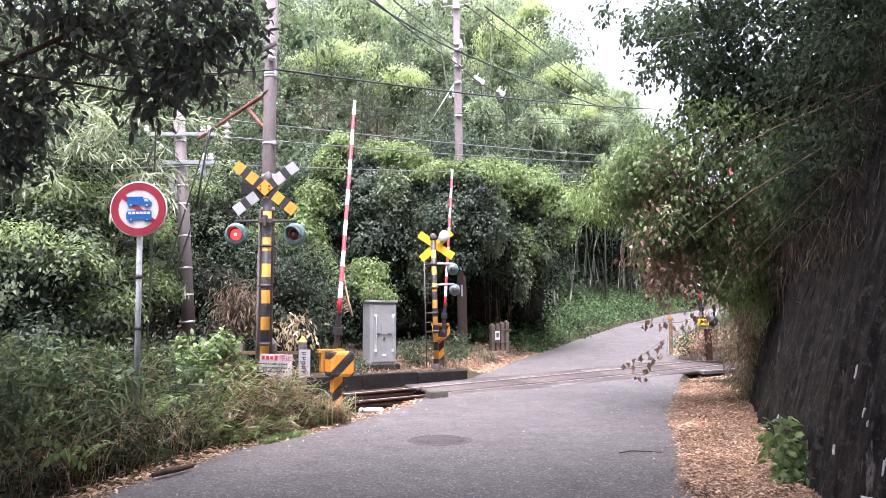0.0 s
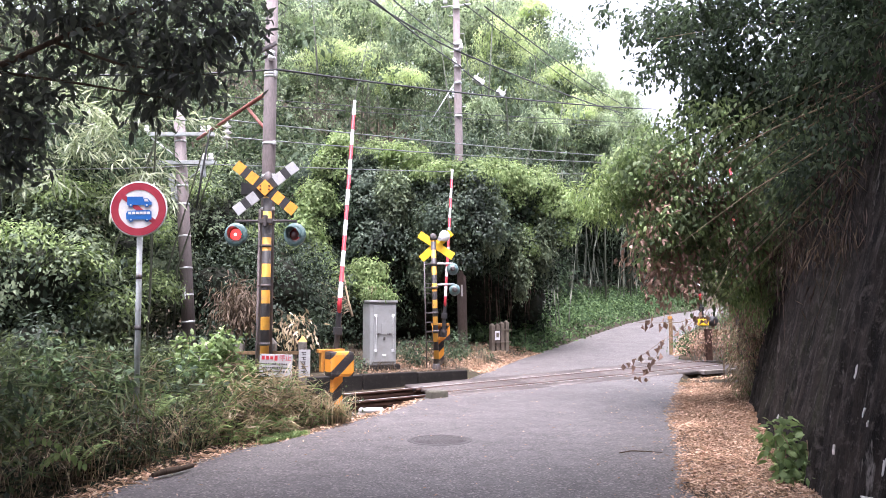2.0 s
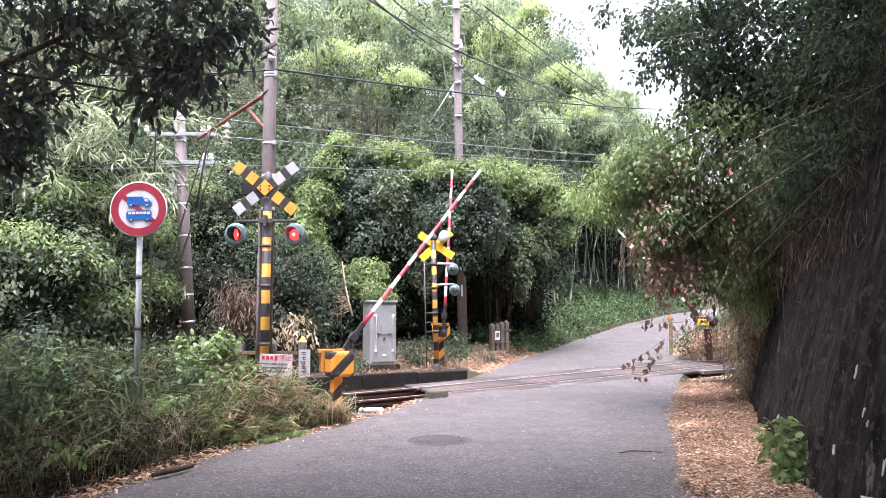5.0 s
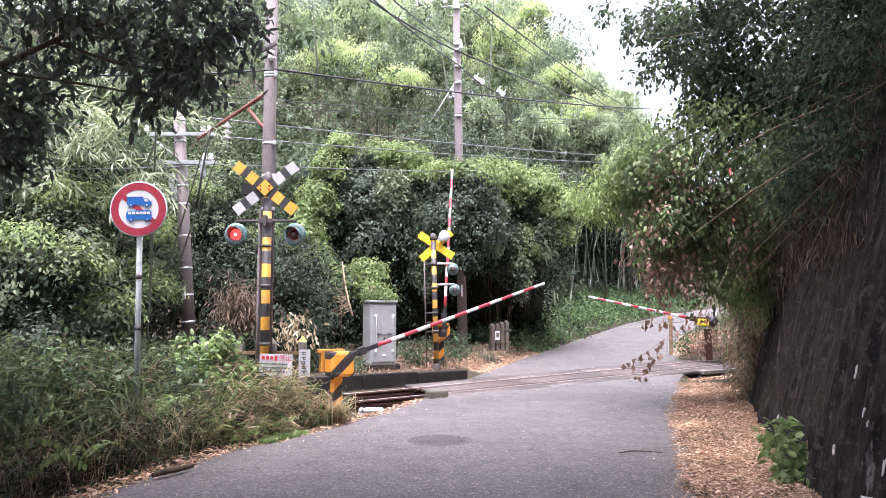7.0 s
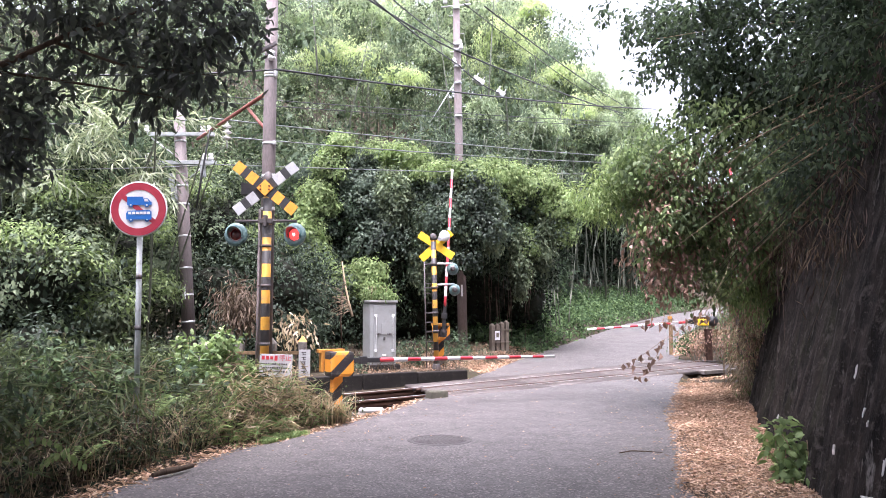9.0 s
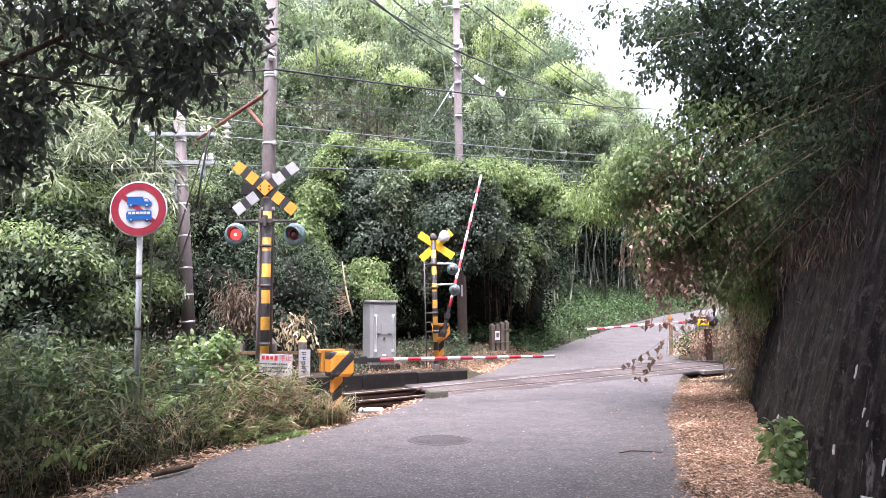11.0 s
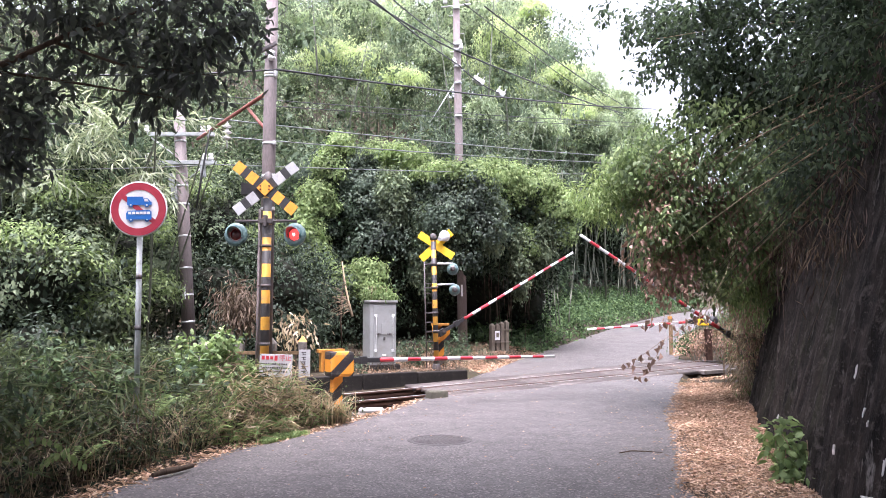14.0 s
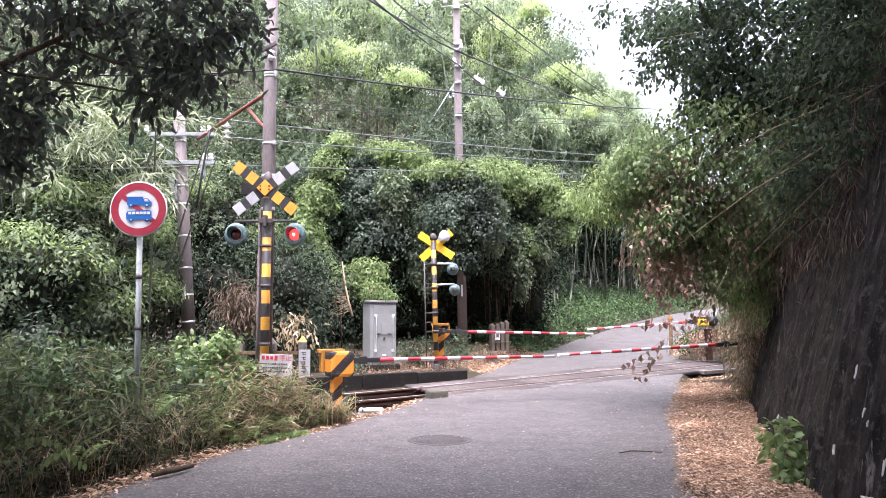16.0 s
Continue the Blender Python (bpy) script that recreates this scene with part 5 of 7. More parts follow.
def build_litter():
    def lay(name, p, size, label, mt=LITTER):
        n = len(p)
        a = RNG.uniform(0, 2 * np.pi, n)
        axis = np.stack([np.cos(a), np.sin(a), RNG.normal(0, 0.25, n)], -1)
        nrm = unit(np.array([0, 0, 1.0]) + RNG.normal(0, 0.3, (n, 3)))
        p = p + np.array([0, 0, 1.0]) * RNG.uniform(0.01, 0.035, n)[:, None]
        s = RNG.uniform(0.6, 1.3, n)
        tagged(leaf_mesh(name, p, axis, nrm, size * s, size * np.where(RNG.random(n) < 0.35, 0.12, RNG.uniform(0.25, 0.55, n)) * s, mt), label, "leaf litter", kind="stuff")

    def right(x, y):
        dl, dr, tp = edges(x, y)
        w = np.interp(y, WALL_Y, WALL_X) + 0.05 - x
        return (dr > 0.05 - 0.95 * RNG.random(len(x)) ** 3 + 0.14 * np.sin(2.3 * y) + 0.1 * np.sin(6.1 * y + 1) + 0.06 * np.sin(17 * y)) & (w > 0) & (y < 15)
    lay("leaf_litter", scatter(230000, 1.2, 6.8, 4.5, 15, right), 0.046, "thick carpet of dry tan leaves along the wall")

    def left(x, y):
        dl, dr, tp = edges(x, y)
        return (dl > -0.22) & (dl < 0.4 * RNG.random(len(x)) + 0.05) & (tp < -0.3)
    lay("leaf_litter", scatter(40000, -4, 0.2, 4.5, 14, left), 0.065, "narrow band of dry leaves along the asphalt edge")

    def far_left(x, y):
        dl, dr, tp = edges(x, y)
        return (dl > -0.1) & (dl < 2.6 * RNG.random(len(x)) + 0.1) & (tp > 2.15) & (y < 21)
    lay("leaf_litter", scatter(90000, -3, 3, 14, 21, far_left), 0.06, "dry leaves on the bank beside the cabinet")

    def far_right(x, y):
        dl, dr, tp = edges(x, y)
        return (dr > -0.1) & (dr < 3.5) & (tp > -1.5) & (y < 26) & ~((dr < 1.6) & (((tp > -1.1) & (tp < -0.4)) | ((tp > 1.35) & (tp < 1.95)))) & ~((dr < 1.3) & (tp > -0.42) & (tp < 1.36))
    lay("leaf_litter", scatter(40000, 5, 11, 14, 26, far_right), 0.08, "dry leaves on the verge beyond the rails")

    def stray(x, y):
        dl, dr, tp = edges(x, y)
        return (dl < 0) & (dr < 0) & (RNG.random(len(x)) < np.exp(-np.minimum(-dl, -dr) * 1.1))
    p = scatter(3200, -3, 6, 5, 18, stray)
    p[:, 2] = road_z(p[:, 1]) + 0.02
    lay("leaf_litter", p, 0.042, "stray dry leaves on the asphalt")


def build_left_bank():
    """Tall grass, dwarf bamboo and weeds between lane and track."""
    def bank(x, y):
        dl, dr, tp = edges(x, y)
        return (dl > 0.15) & (tp < -0.6) & (RNG.random(len(x)) < smooth(dl, 0.05, 0.9) + 0.12)
    p = scatter(5000, -9, 0.3, 4.2, 13.2, bank)
    dl = edges(p[:, 0], p[:, 1])[0]
    n = len(p)
    h = (0.3 + 0.75 * smooth(dl, 0.1, 1.3)) * RNG.uniform(0.5, 1.2, n)
    h *= np.where(p[:, 0] > -3.4, 0.6, 1.0) * np.where(p[:, 1] > 9.8, 0.7, 1.0)
    a = RNG.uniform(0, 2 * np.pi, n)
    lean = np.stack([np.cos(a) + 0.35, np.sin(a) - 0.5, a * 0], -1) * RNG.uniform(0.3, 1.0, n)[:, None]
    dry = RNG.random(n) < np.where((p[:, 1] > 8.9) & (p[:, 0] > -3), 0.8, 0.28)
    tagged(blade_mesh("tall_grass", p[~dry], h[~dry], RNG.uniform(0.006, 0.016, int((~dry).sum())), lean[~dry], GRASS), "dense tall green grass on the bank", "grass", kind="stuff")
    tagged(blade_mesh("dry_grass", p[dry], h[dry] * 0.9, RNG.uniform(0.005, 0.012, int(dry.sum())), lean[dry], GRASS_DRY, bend=0.8), "straw-coloured dry dwarf bamboo and grass", "grass", kind="stuff")
    # broad weeds
    blobs = []
    q = scatter(400, -8, -1.2, 5, 12, lambda x, y: (edges(x, y)[0] > 0.5) & (edges(x, y)[2] < -0.7))
    for x, y, z in q[:190]:
        r = RNG.uniform(0.2, 0.42)
        blobs.append((x, y, z + RNG.uniform(0.1, 0.75 if x < -3.4 else 0.3), r, r, r * 0.9))
    # dwarf bamboo: short stems with leaves at every angle, withered near the barrier
    def sasa(name, n_c, box_, test, h, mt, label, n_leaf):
        c = scatter(n_c, *box_, test)
        top = np.clip(0.3 + 0.7 * smooth(edges(c[:, 0], c[:, 1])[0], 0.1, 0.9), 0, 1) * h * RNG.uniform(0.5, 1.1, len(c))
        n = len(c) * n_leaf
        t_ = RNG.random(n) ** 0.6
        sway = np.repeat(RNG.normal(0, 0.16, (len(c), 3)) * np.array([1, 1, 0]), n_leaf, 0)
        pos = np.repeat(c, n_leaf, 0) + sway * t_[:, None] + np.array([0, 0, 1.0]) * (np.repeat(top, n_leaf) * t_)[:, None]
        ax = RNG.normal(0, 1, (n, 3)) * np.array([1, 1, 0.55]) + np.array([0, -0.15, -0.1])
        nr = RNG.normal(0, 0.6, (n, 3)) + np.array([0, 0, 0.8])
        tagged(leaf_mesh(name, pos, ax, nr, RNG.uniform(0.1, 0.28, n), RNG.uniform(0.007, 0.018, n), mt), label, "dwarf bamboo", kind="stuff")
        st = sway[::n_leaf]
        tagged(blade_mesh(name + "_stems", c[::2], top[::2] + 0.05, 0.005, st[::2] * 3 + RNG.normal(0, 0.3, st[::2].shape) * np.array([1, 1, 0]), BROWN_STEM, bend=0.6), "thin stems of the dwarf bamboo", "stems", kind="stuff")

    def near_barrier(x, y):
        return (edges(x, y)[0] > 0.1 + 0.3 * RNG.random(len(x))) & (y < 10.95 + 0.2 * x)

    def whole_bank(x, y):
        return (edges(x, y)[0] > 0.16 + 0.4 * RNG.random(len(x))) & (edges(x, y)[2] < -0.7)
    sasa("green_dwarf_bamboo", 650, (-3.1, -1.3, 8.4, 11.0), near_barrier, 0.85, LEAF_FRESH, "green dwarf bamboo among straw by the barrier", 12)
    sasa("withered_dwarf_bamboo", 800, (-2.7, -1.2, 8.6, 11.0), near_barrier, 0.85, STRAW, "withered straw-coloured dwarf bamboo by the barrier", 14)
    sasa("mixed_dwarf_bamboo", 1100, (-7.5, -1.6, 4.6, 10.5), whole_bank, 0.95, GRASS, "green and yellowing dwarf bamboo on the bank", 14)
    sasa("dead_dwarf_bamboo", 800, (-7.5, -1.6, 4.6, 10.5), whole_bank, 0.8, GRASS_DRY, "dead brown dwarf bamboo leaves on the bank", 14)
    c = np.array([-1.58, 10.5, 0.02]) + RNG.normal(0, 1, (260, 3)) * np.array([0.16, 0.16, 0])
    c = c[edges(c[:, 0], c[:, 1])[0] > -0.04]
    n = len(c)
    a = RNG.uniform(0, 2 * np.pi, n)
    lean = np.stack([np.cos(a) + 0.2, np.sin(a) - 0.4, a * 0], -1) * RNG.uniform(0.3, 1.2, n)[:, None]
    tagged(blade_mesh("straw_tuft", c, RNG.uniform(0.25, 0.6, n), 0.018, lean, STRAW, bend=0.8), "pale straw tuft at the foot of the barrier", "dry grass", kind="stuff")
    c = scatter(9000, -2.15, -1.55, 8.75, 9.5, lambda x, y: (edges(x, y)[0] > -0.12) & (edges(x, y)[0] < 0.16 + 0.06 * np.sin(9 * y)))
    a = RNG.uniform(0, 2 * np.pi, len(c))
    lean = np.stack([np.cos(a), np.sin(a), a * 0], -1) * 0.7
    tagged(blade_mesh("moss_grass", c + np.array([0, 0, 0.01]), RNG.uniform(0.03, 0.09, len(c)), 0.012, lean, LEAF_FRESH), "patch of short bright green grass on the asphalt edge", "grass", kind="stuff")
    c = scatter(5200, -3.2, 1.6, 15, 20, lambda x, y: (edges(x, y)[0] > 0.25) & (edges(x, y)[2] > 2.15) & (RNG.random(len(x)) < 0.55 + 0.4 * np.sin(3 * x + 2 * y)))
    n = len(c)
    a = RNG.uniform(0, 2 * np.pi, n)
    lean = np.stack([np.cos(a), np.sin(a), a * 0], -1) * RNG.uniform(0.4, 1.4, n)[:, None]
    tagged(blade_mesh("dead_stems", c, RNG.uniform(0.12, 0.42, n), 0.012, lean, GRASS_DRY, bend=0.8), "short dead stems and twigs on the bank floor", "dead stems", kind="stuff")
    wd = [(x, y, z + 0.1, 0.2, 0.2, 0.14) for x, y, z in c[::80]] + [(-0.55, 16.6, 0.75, 0.3, 0.25, 0.3), (0.35, 17.3, 0.8, 0.35, 0.3, 0.35)]
    tagged(foliage("bank_floor_weeds", wd, 3400, 0.08, 0.04, LEAF_SHADE, gap=-0.5, spray=4, tight=1.4), "small dark weeds around the cabinet", "weeds", kind="stuff")
    wide = scatter(600, -7, -2.2, 5, 10.2, lambda x, y: (edges(x, y)[0] > 0.5) & (edges(x, y)[2] < -0.8))
    n = len(wide)
    a = RNG.uniform(0, 2 * np.pi, n)
    lean = np.stack([np.cos(a) + 0.2, np.sin(a) - 0.6, a * 0], -1) * RNG.uniform(0.6, 1.4, n)[:, None]
    tagged(blade_mesh("arching_grass", wide, RNG.uniform(0.7, 1.25, n), 0.03, lean, GRASS, bend=0.85), "broad arching blades of pampas-like grass", "grass", kind="stuff")
    # ferns low on the bank
    for k, (fx, fy, fz) in enumerate(((-3.55, 6.5, 0.5), (-3.75, 6.3, 0.25), (-3.2, 6.7, 0.2), (-2.9, 7.6, 0.5))):
        fern = thing("fern", None, "light green fern with small paired leaflets", "fern", "bank ferns")
        for j in range(4):
            an = -1.2 + 0.8 * j + 0.3 * k
            t_ = np.linspace(0, 1, 22)
            spine = np.stack([fx + 0.45 * t_ * np.cos(an - 0.8), fy + 0.3 * t_ * np.sin(an - 0.8) - 0.1 * t_, fz + 0.25 * np.sin(t_ * 2.4) - 0.1 * t_], -1)
            ax = np.gradient(spine, axis=0)
            sd = unit(np.cross(ax, np.array([0, 0, 1.0])))
            pos = np.concatenate([spine, spine])
            leaf_mesh("frond", pos, np.concatenate([sd, -sd]) + np.concatenate([ax, ax]) * 8 + np.array([0, 0, -0.15]), np.tile(np.array([[0, 0, 1.0]]), (44, 1)) + RNG.normal(0, 0.15, (44, 3)),
                      np.tile(0.085 * (1.05 - t_), 2), np.tile(0.03 * (1.1 - t_ * 0.8), 2), LEAF_FRESH, fern)
        part("crown_root", tube(B(), [(fx, fy, float(land(fx, fy)) - 0.05), (fx, fy, fz)], [0.006, 0.004], 6), GRASS_DRY, fern)
    c = np.array([-2.2, 9.75, 0.25]) + RNG.normal(0, 1, (16, 3)) * np.array([0.1, 0.06, 0])
    a = RNG.uniform(0, 2 * np.pi, 16)
    tagged(blade_mesh("yellow_reed", c, RNG.uniform(0.6, 1.05, 16), 0.022, np.stack([np.cos(a), np.sin(a), a * 0], -1) * 0.6, STRAW, bend=0.7), "yellowing reed blades before the warning board", "reed", kind="stuff")
    mess = scatter(5000, -8, -1.6, 4.8, 10.5, lambda x, y: (edges(x, y)[0] > 0.25) & (edges(x, y)[2] < -0.7))
    n = len(mess)
    a = RNG.uniform(0, 2 * np.pi, n)
    lean = np.stack([np.cos(a), np.sin(a), a * 0], -1) * RNG.uniform(0.8, 2.0, n)[:, None]
    tagged(blade_mesh("dead_stems", mess, RNG.uniform(0.3, 1.0, n), RNG.uniform(0.004, 0.008, n), lean, GRASS_DRY, bend=0.9), "tangled dead brown stems in the grass", "dead stems", kind="stuff")
    thin = scatter(5200, -8, -1.7, 4.8, 10.5, lambda x, y: (edges(x, y)[0] > 0.2) & (edges(x, y)[2] < -0.7))
    n = len(thin)
    a = RNG.uniform(0, 2 * np.pi, n)
    lean = np.stack([np.cos(a), np.sin(a) - 0.3, a * 0], -1) * RNG.uniform(0.5, 1.6, n)[:, None]
    tagged(blade_mesh("pale_stems", thin, RNG.uniform(0.35, 1.1, n), RNG.uniform(0.003, 0.007, n), lean, STRAW, bend=0.85), "thin pale dry stems arching through the bank", "dead stems", kind="stuff")
    tagged(foliage("bank_weeds", blobs, 30000, 0.09, 0.034, LEAF_BANK, gap=0.0, spray=4, tight=1.6), "mixed leafy weeds among the grass", "weeds", kind="stuff")
    # near-black leaves that paint shade along the foot of the bank
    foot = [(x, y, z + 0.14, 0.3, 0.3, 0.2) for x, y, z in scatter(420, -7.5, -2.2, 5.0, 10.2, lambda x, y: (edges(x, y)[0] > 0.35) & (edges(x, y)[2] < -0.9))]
    tagged(foliage("foot_shade_leaves", foot, 16000, 0.07, 0.03, LEAF_INNER_SHADE, gap=-0.5, spray=4, tight=1.4), "near-black leaves standing in for shade under the bank's grass", "undergrowth", kind="stuff")
    # clumps of larger leaves that stand out of the dark tangle
    spots = scatter(260, -7.5, -2.4, 5.4, 10.0, lambda x, y: (edges(x, y)[0] > 0.7) & (edges(x, y)[2] < -0.9))[:70]
    big = [(x, y, z + RNG.uniform(0.3, 0.85), 0.2, 0.2, 0.14) for x, y, z in spots]
    tagged(foliage("leafy_weeds", big[:40], 2600, 0.1, 0.045, LEAF_YOUNG, gap=-0.6, spray=4, droop=0.3, tight=1.0, broad=True), "broad-leaved weeds standing out of the bank", "weeds", kind="stuff")
    tagged(foliage("dark_leafy_weeds", big[30:], 2600, 0.11, 0.04, LEAF_SHADE, gap=-0.6, spray=4, droop=0.4, tight=1.0, broad=True), "dark broad leaves low on the bank", "weeds", kind="stuff")
    # glossy dark leaves of a large dwarf bamboo hanging beside the sign post
    cl = thing("dwarf_bamboo_clump", None, "dark dwarf bamboo with long arching leaves by the sign post", "dwarf bamboo")
    n = 90
    base = np.array([-3.15, 7.2, 0.6]) + RNG.normal(0, 1, (n, 3)) * np.array([0.2, 0.12, 0.16])
    ax = np.stack([RNG.normal(0.5, 0.5, n), RNG.normal(-0.4, 0.3, n), RNG.normal(-0.35, 0.3, n)], -1)
    leaf_mesh("leaf", base, ax, np.array([0, -0.3, 1.0]) + RNG.normal(0, 0.25, (n, 3)), RNG.uniform(0.18, 0.3, n), RNG.uniform(0.016, 0.028, n), LEAF_BANK, cl)
    for k in range(6):
        x, y = -3.2 + 0.07 * k, 7.25 + 0.03 * (k % 3)
        part("stem", tube(B(), [(x, y, float(land(x, y)) - 0.05), (x + 0.02, y, 0.4), (x + 0.05, y - 0.03, 0.75)], 0.005, 5), GRASS_DRY, cl)
    # creeper with paired leaves trailing over the bank's face
    for k, (x0, z0, x1) in enumerate(((-3.62, 0.42, -3.05), (-3.75, 0.24, -3.3), (-3.3, 0.3, -2.9))):
        v = thing("creeper", None, "trailing creeper with a row of small light green leaves", "creeper", "bank creepers")
        t_ = np.linspace(0, 1, 12)
        way = np.stack([x0 + (x1 - x0) * t_, 6.2 - 0.1 * t_, z0 + 0.1 * np.sin(3 * t_)], -1)
        part("stem", tube(B(), [(x0 - 0.05, 6.3, float(land(x0, 6.3)) - 0.05)] + [tuple(q) for q in way], 0.004, 5), GRASS_DRY, v)
        pos = np.repeat(way, 2, 0)
        ax = np.tile(np.array([[0.15, -0.3, -1.0], [0.3, -0.8, 0.35]]), (12, 1)) + RNG.normal(0, 0.15, (24, 3))
        leaf_mesh("leaf", pos, ax, np.array([0, -1.0, 0.6]) + RNG.normal(0, 0.2, (24, 3)), RNG.uniform(0.06, 0.085, 24), RNG.uniform(0.035, 0.05, 24), LEAF_FRESH, v, broad=True)
    # fern-like and bright broad plants
    fresh = [(-2.95, 9.6, 1.0, 0.26, 0.25, 0.14), (-2.78, 9.6, 0.8, 0.26, 0.25, 0.14), (-3.25, 9.5, 0.85, 0.25, 0.25, 0.14), (-2.68, 9.5, 0.5, 0.22, 0.25, 0.12), (-2.95, 9.4, 0.65, 0.3, 0.3, 0.12), (-2.85, 9.6, 1.2, 0.22, 0.2, 0.12), (-3.3, 9.6, 1.12, 0.2, 0.2, 0.12), (-2.95, 9.5, 0.95, 0.18, 0.2, 0.12), (-3.1, 9.3, 0.45, 0.3, 0.3, 0.15), (-2.8, 9.3, 0.42, 0.28, 0.3, 0.14)]
    s = thing("broad_leaf_shrub", None, "bright green broad-leaved shrub by the fence", "shrub")
    foliage("leaf_mass", fresh, 1250, 0.105, 0.062, LEAF_FRESH, s, gap=-0.9, spray=3, droop=0.1, tight=0.7, broad=True)
    bm = B()
    for x, y, z, *_ in fresh:
        tube(bm, [(x + 0.1, y, float(land(x, y)) - 0.05), (x + 0.05, y, z * 0.6), (x, y, z + 0.1)], [0.012, 0.01, 0.005])
    part("stem", bm, TWIG, s)


def build_left_shrubs():
    """Thicket beyond the track on the left, with bamboo sprays above."""
    blobs = [(-8.3, 11.0, 2.2, 1.6, 1.4, 1.5), (-6.4, 11.6, 1.9, 1.4, 1.2, 1.3), (-6.0, 14.4, 2.3, 1.2, 1.1, 1.4), (-7.2, 12.8, 3.3, 1.6, 1.3, 1.2), (-9.5, 12.0, 3.6, 1.7, 1.4, 1.3),
             (-4.6, 15.2, 1.9, 1.2, 1.0, 1.2), (-6.0, 10.7, 0.9, 1.0, 0.7, 0.8), (-7.5, 10.0, 1.1, 1.1, 0.9, 1.0), (-3.4, 15.6, 2.0, 1.0, 0.9, 1.3), (-8.8, 9.4, 1.3, 1.0, 0.9, 1.1), (-5.2, 16.4, 3.4, 1.6, 1.2, 1.6), (-4.7, 17.4, 3.4, 1.0, 1.0, 1.8), (-5.7, 13.3, 0.6, 0.9, 0.6, 0.6), (-4.3, 14.3, 0.8, 0.9, 0.6, 0.8), (-3.3, 15.0, 0.9, 0.9, 0.5, 0.9), (-3.1, 16.0, 0.9, 0.6, 0.5, 0.8), (-3.1, 18.4, 1.6, 1.1, 0.8, 1.4), (-5.75, 13.3, 1.8, 0.6, 0.5, 0.7)]
    t = thing("shrub_thicket", None, "dense green shrubs beyond the track, light dapple put into leaf colours", "shrub")
    core("shade_core", blobs, TWIG_SHADE, t, 0.5)
    # dark inner leaves: shade between the outer leaves, given as leaf colour
    foliage("inner_shade_leaves", blobs, 30000, 0.12, 0.065, LEAF_INNER_SHADE, t, gap=-0.6, spray=4, shell=0.45)
    # low and rear bushes get darker leaves, the rest paler: light by colour
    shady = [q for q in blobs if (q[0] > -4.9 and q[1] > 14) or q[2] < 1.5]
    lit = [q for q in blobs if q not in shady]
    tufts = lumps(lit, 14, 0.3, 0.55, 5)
    foliage("shaded_leaf_mass", shady + lumps(shady, 12, 0.3, 0.55, 6), 30000, 0.08, 0.04, LEAF_SHADED, t, gap=-0.1, spray=5, freq=2.4, shell=0.65, tight=1.6, shingle=True)
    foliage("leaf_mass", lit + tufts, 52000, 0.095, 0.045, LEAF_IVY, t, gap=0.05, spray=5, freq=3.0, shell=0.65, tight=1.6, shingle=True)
    # pale tufts carry the sunlit dapple as leaf colour
    foliage("lit_leaf_mass", tufts[::2], 40000, 0.1, 0.034, LEAF_LIT_YELLOW, t, gap=0.0, spray=6, freq=1.7, shell=0.85, low=0.0, tight=1.6, shingle=True)
    # bamboo sprays hanging over the track
    b = thing("bamboo_clump", None, "arching bamboo with pale narrow drooping leaves", "bamboo")
    g = np.random.default_rng(44)
    pos, ax = [], []
    for k in range(115):
        p0 = np.array([g.uniform(-9.2, -5.0), g.uniform(11.6, 13.2), g.uniform(3.4, 5.7)])
        way = np.array([g.normal(0.35, 0.6), g.normal(-0.4, 0.3), 0.25])
        for f in np.linspace(0.15, 1.0, 6):
            node = p0 + way * f + np.array([0, 0, -0.55 * f * f])
            for j in range(5):
                pos.append(node + g.normal(0, 0.03, 3))
                ax.append(way * 0.7 + g.normal(0, 0.55, 3) + np.array([0, 0, -0.75]))
    pos, ax = np.array(pos), np.array(ax)
    leaf_mesh("leaf_mass", pos, ax, np.array([0, -0.4, 1.0]) + g.normal(0, 0.4, pos.shape), g.uniform(0.2, 0.36, len(pos)), g.uniform(0.026, 0.042, len(pos)), LEAF_SPRAY, b)
    # darker-coloured copy of the sprays stands in for their shaded leaves
    foliage("shaded_leaf_mass", [(-7.4, 12.8, 4.6, 1.5, 0.8, 0.8), (-5.9, 13.2, 4.2, 1.0, 0.7, 0.7), (-8.8, 12.5, 4.4, 1.4, 0.9, 0.9)], 5000, 0.22, 0.035, LEAF_SHADE, b, gap=-0.1, spray=7, droop=0.7, tight=0.9)
    for k in range(22):
        bm = B()
        x, y = RNG.uniform(-9, -4.9), RNG.uniform(12.2, 14)
        z = float(land(x, y))
        top = Vector((x + RNG.uniform(-0.2, 1.2), y - RNG.uniform(0, 1.2), RNG.uniform(4.5, 6)))
        tube(bm, [(x, y, z), (x + 0.05, y, z + 2.0), top - Vector((0.3, -0.2, 0.6)), top], [0.022, 0.02, 0.012, 0.004])
        part("culm", bm, CULM, b)


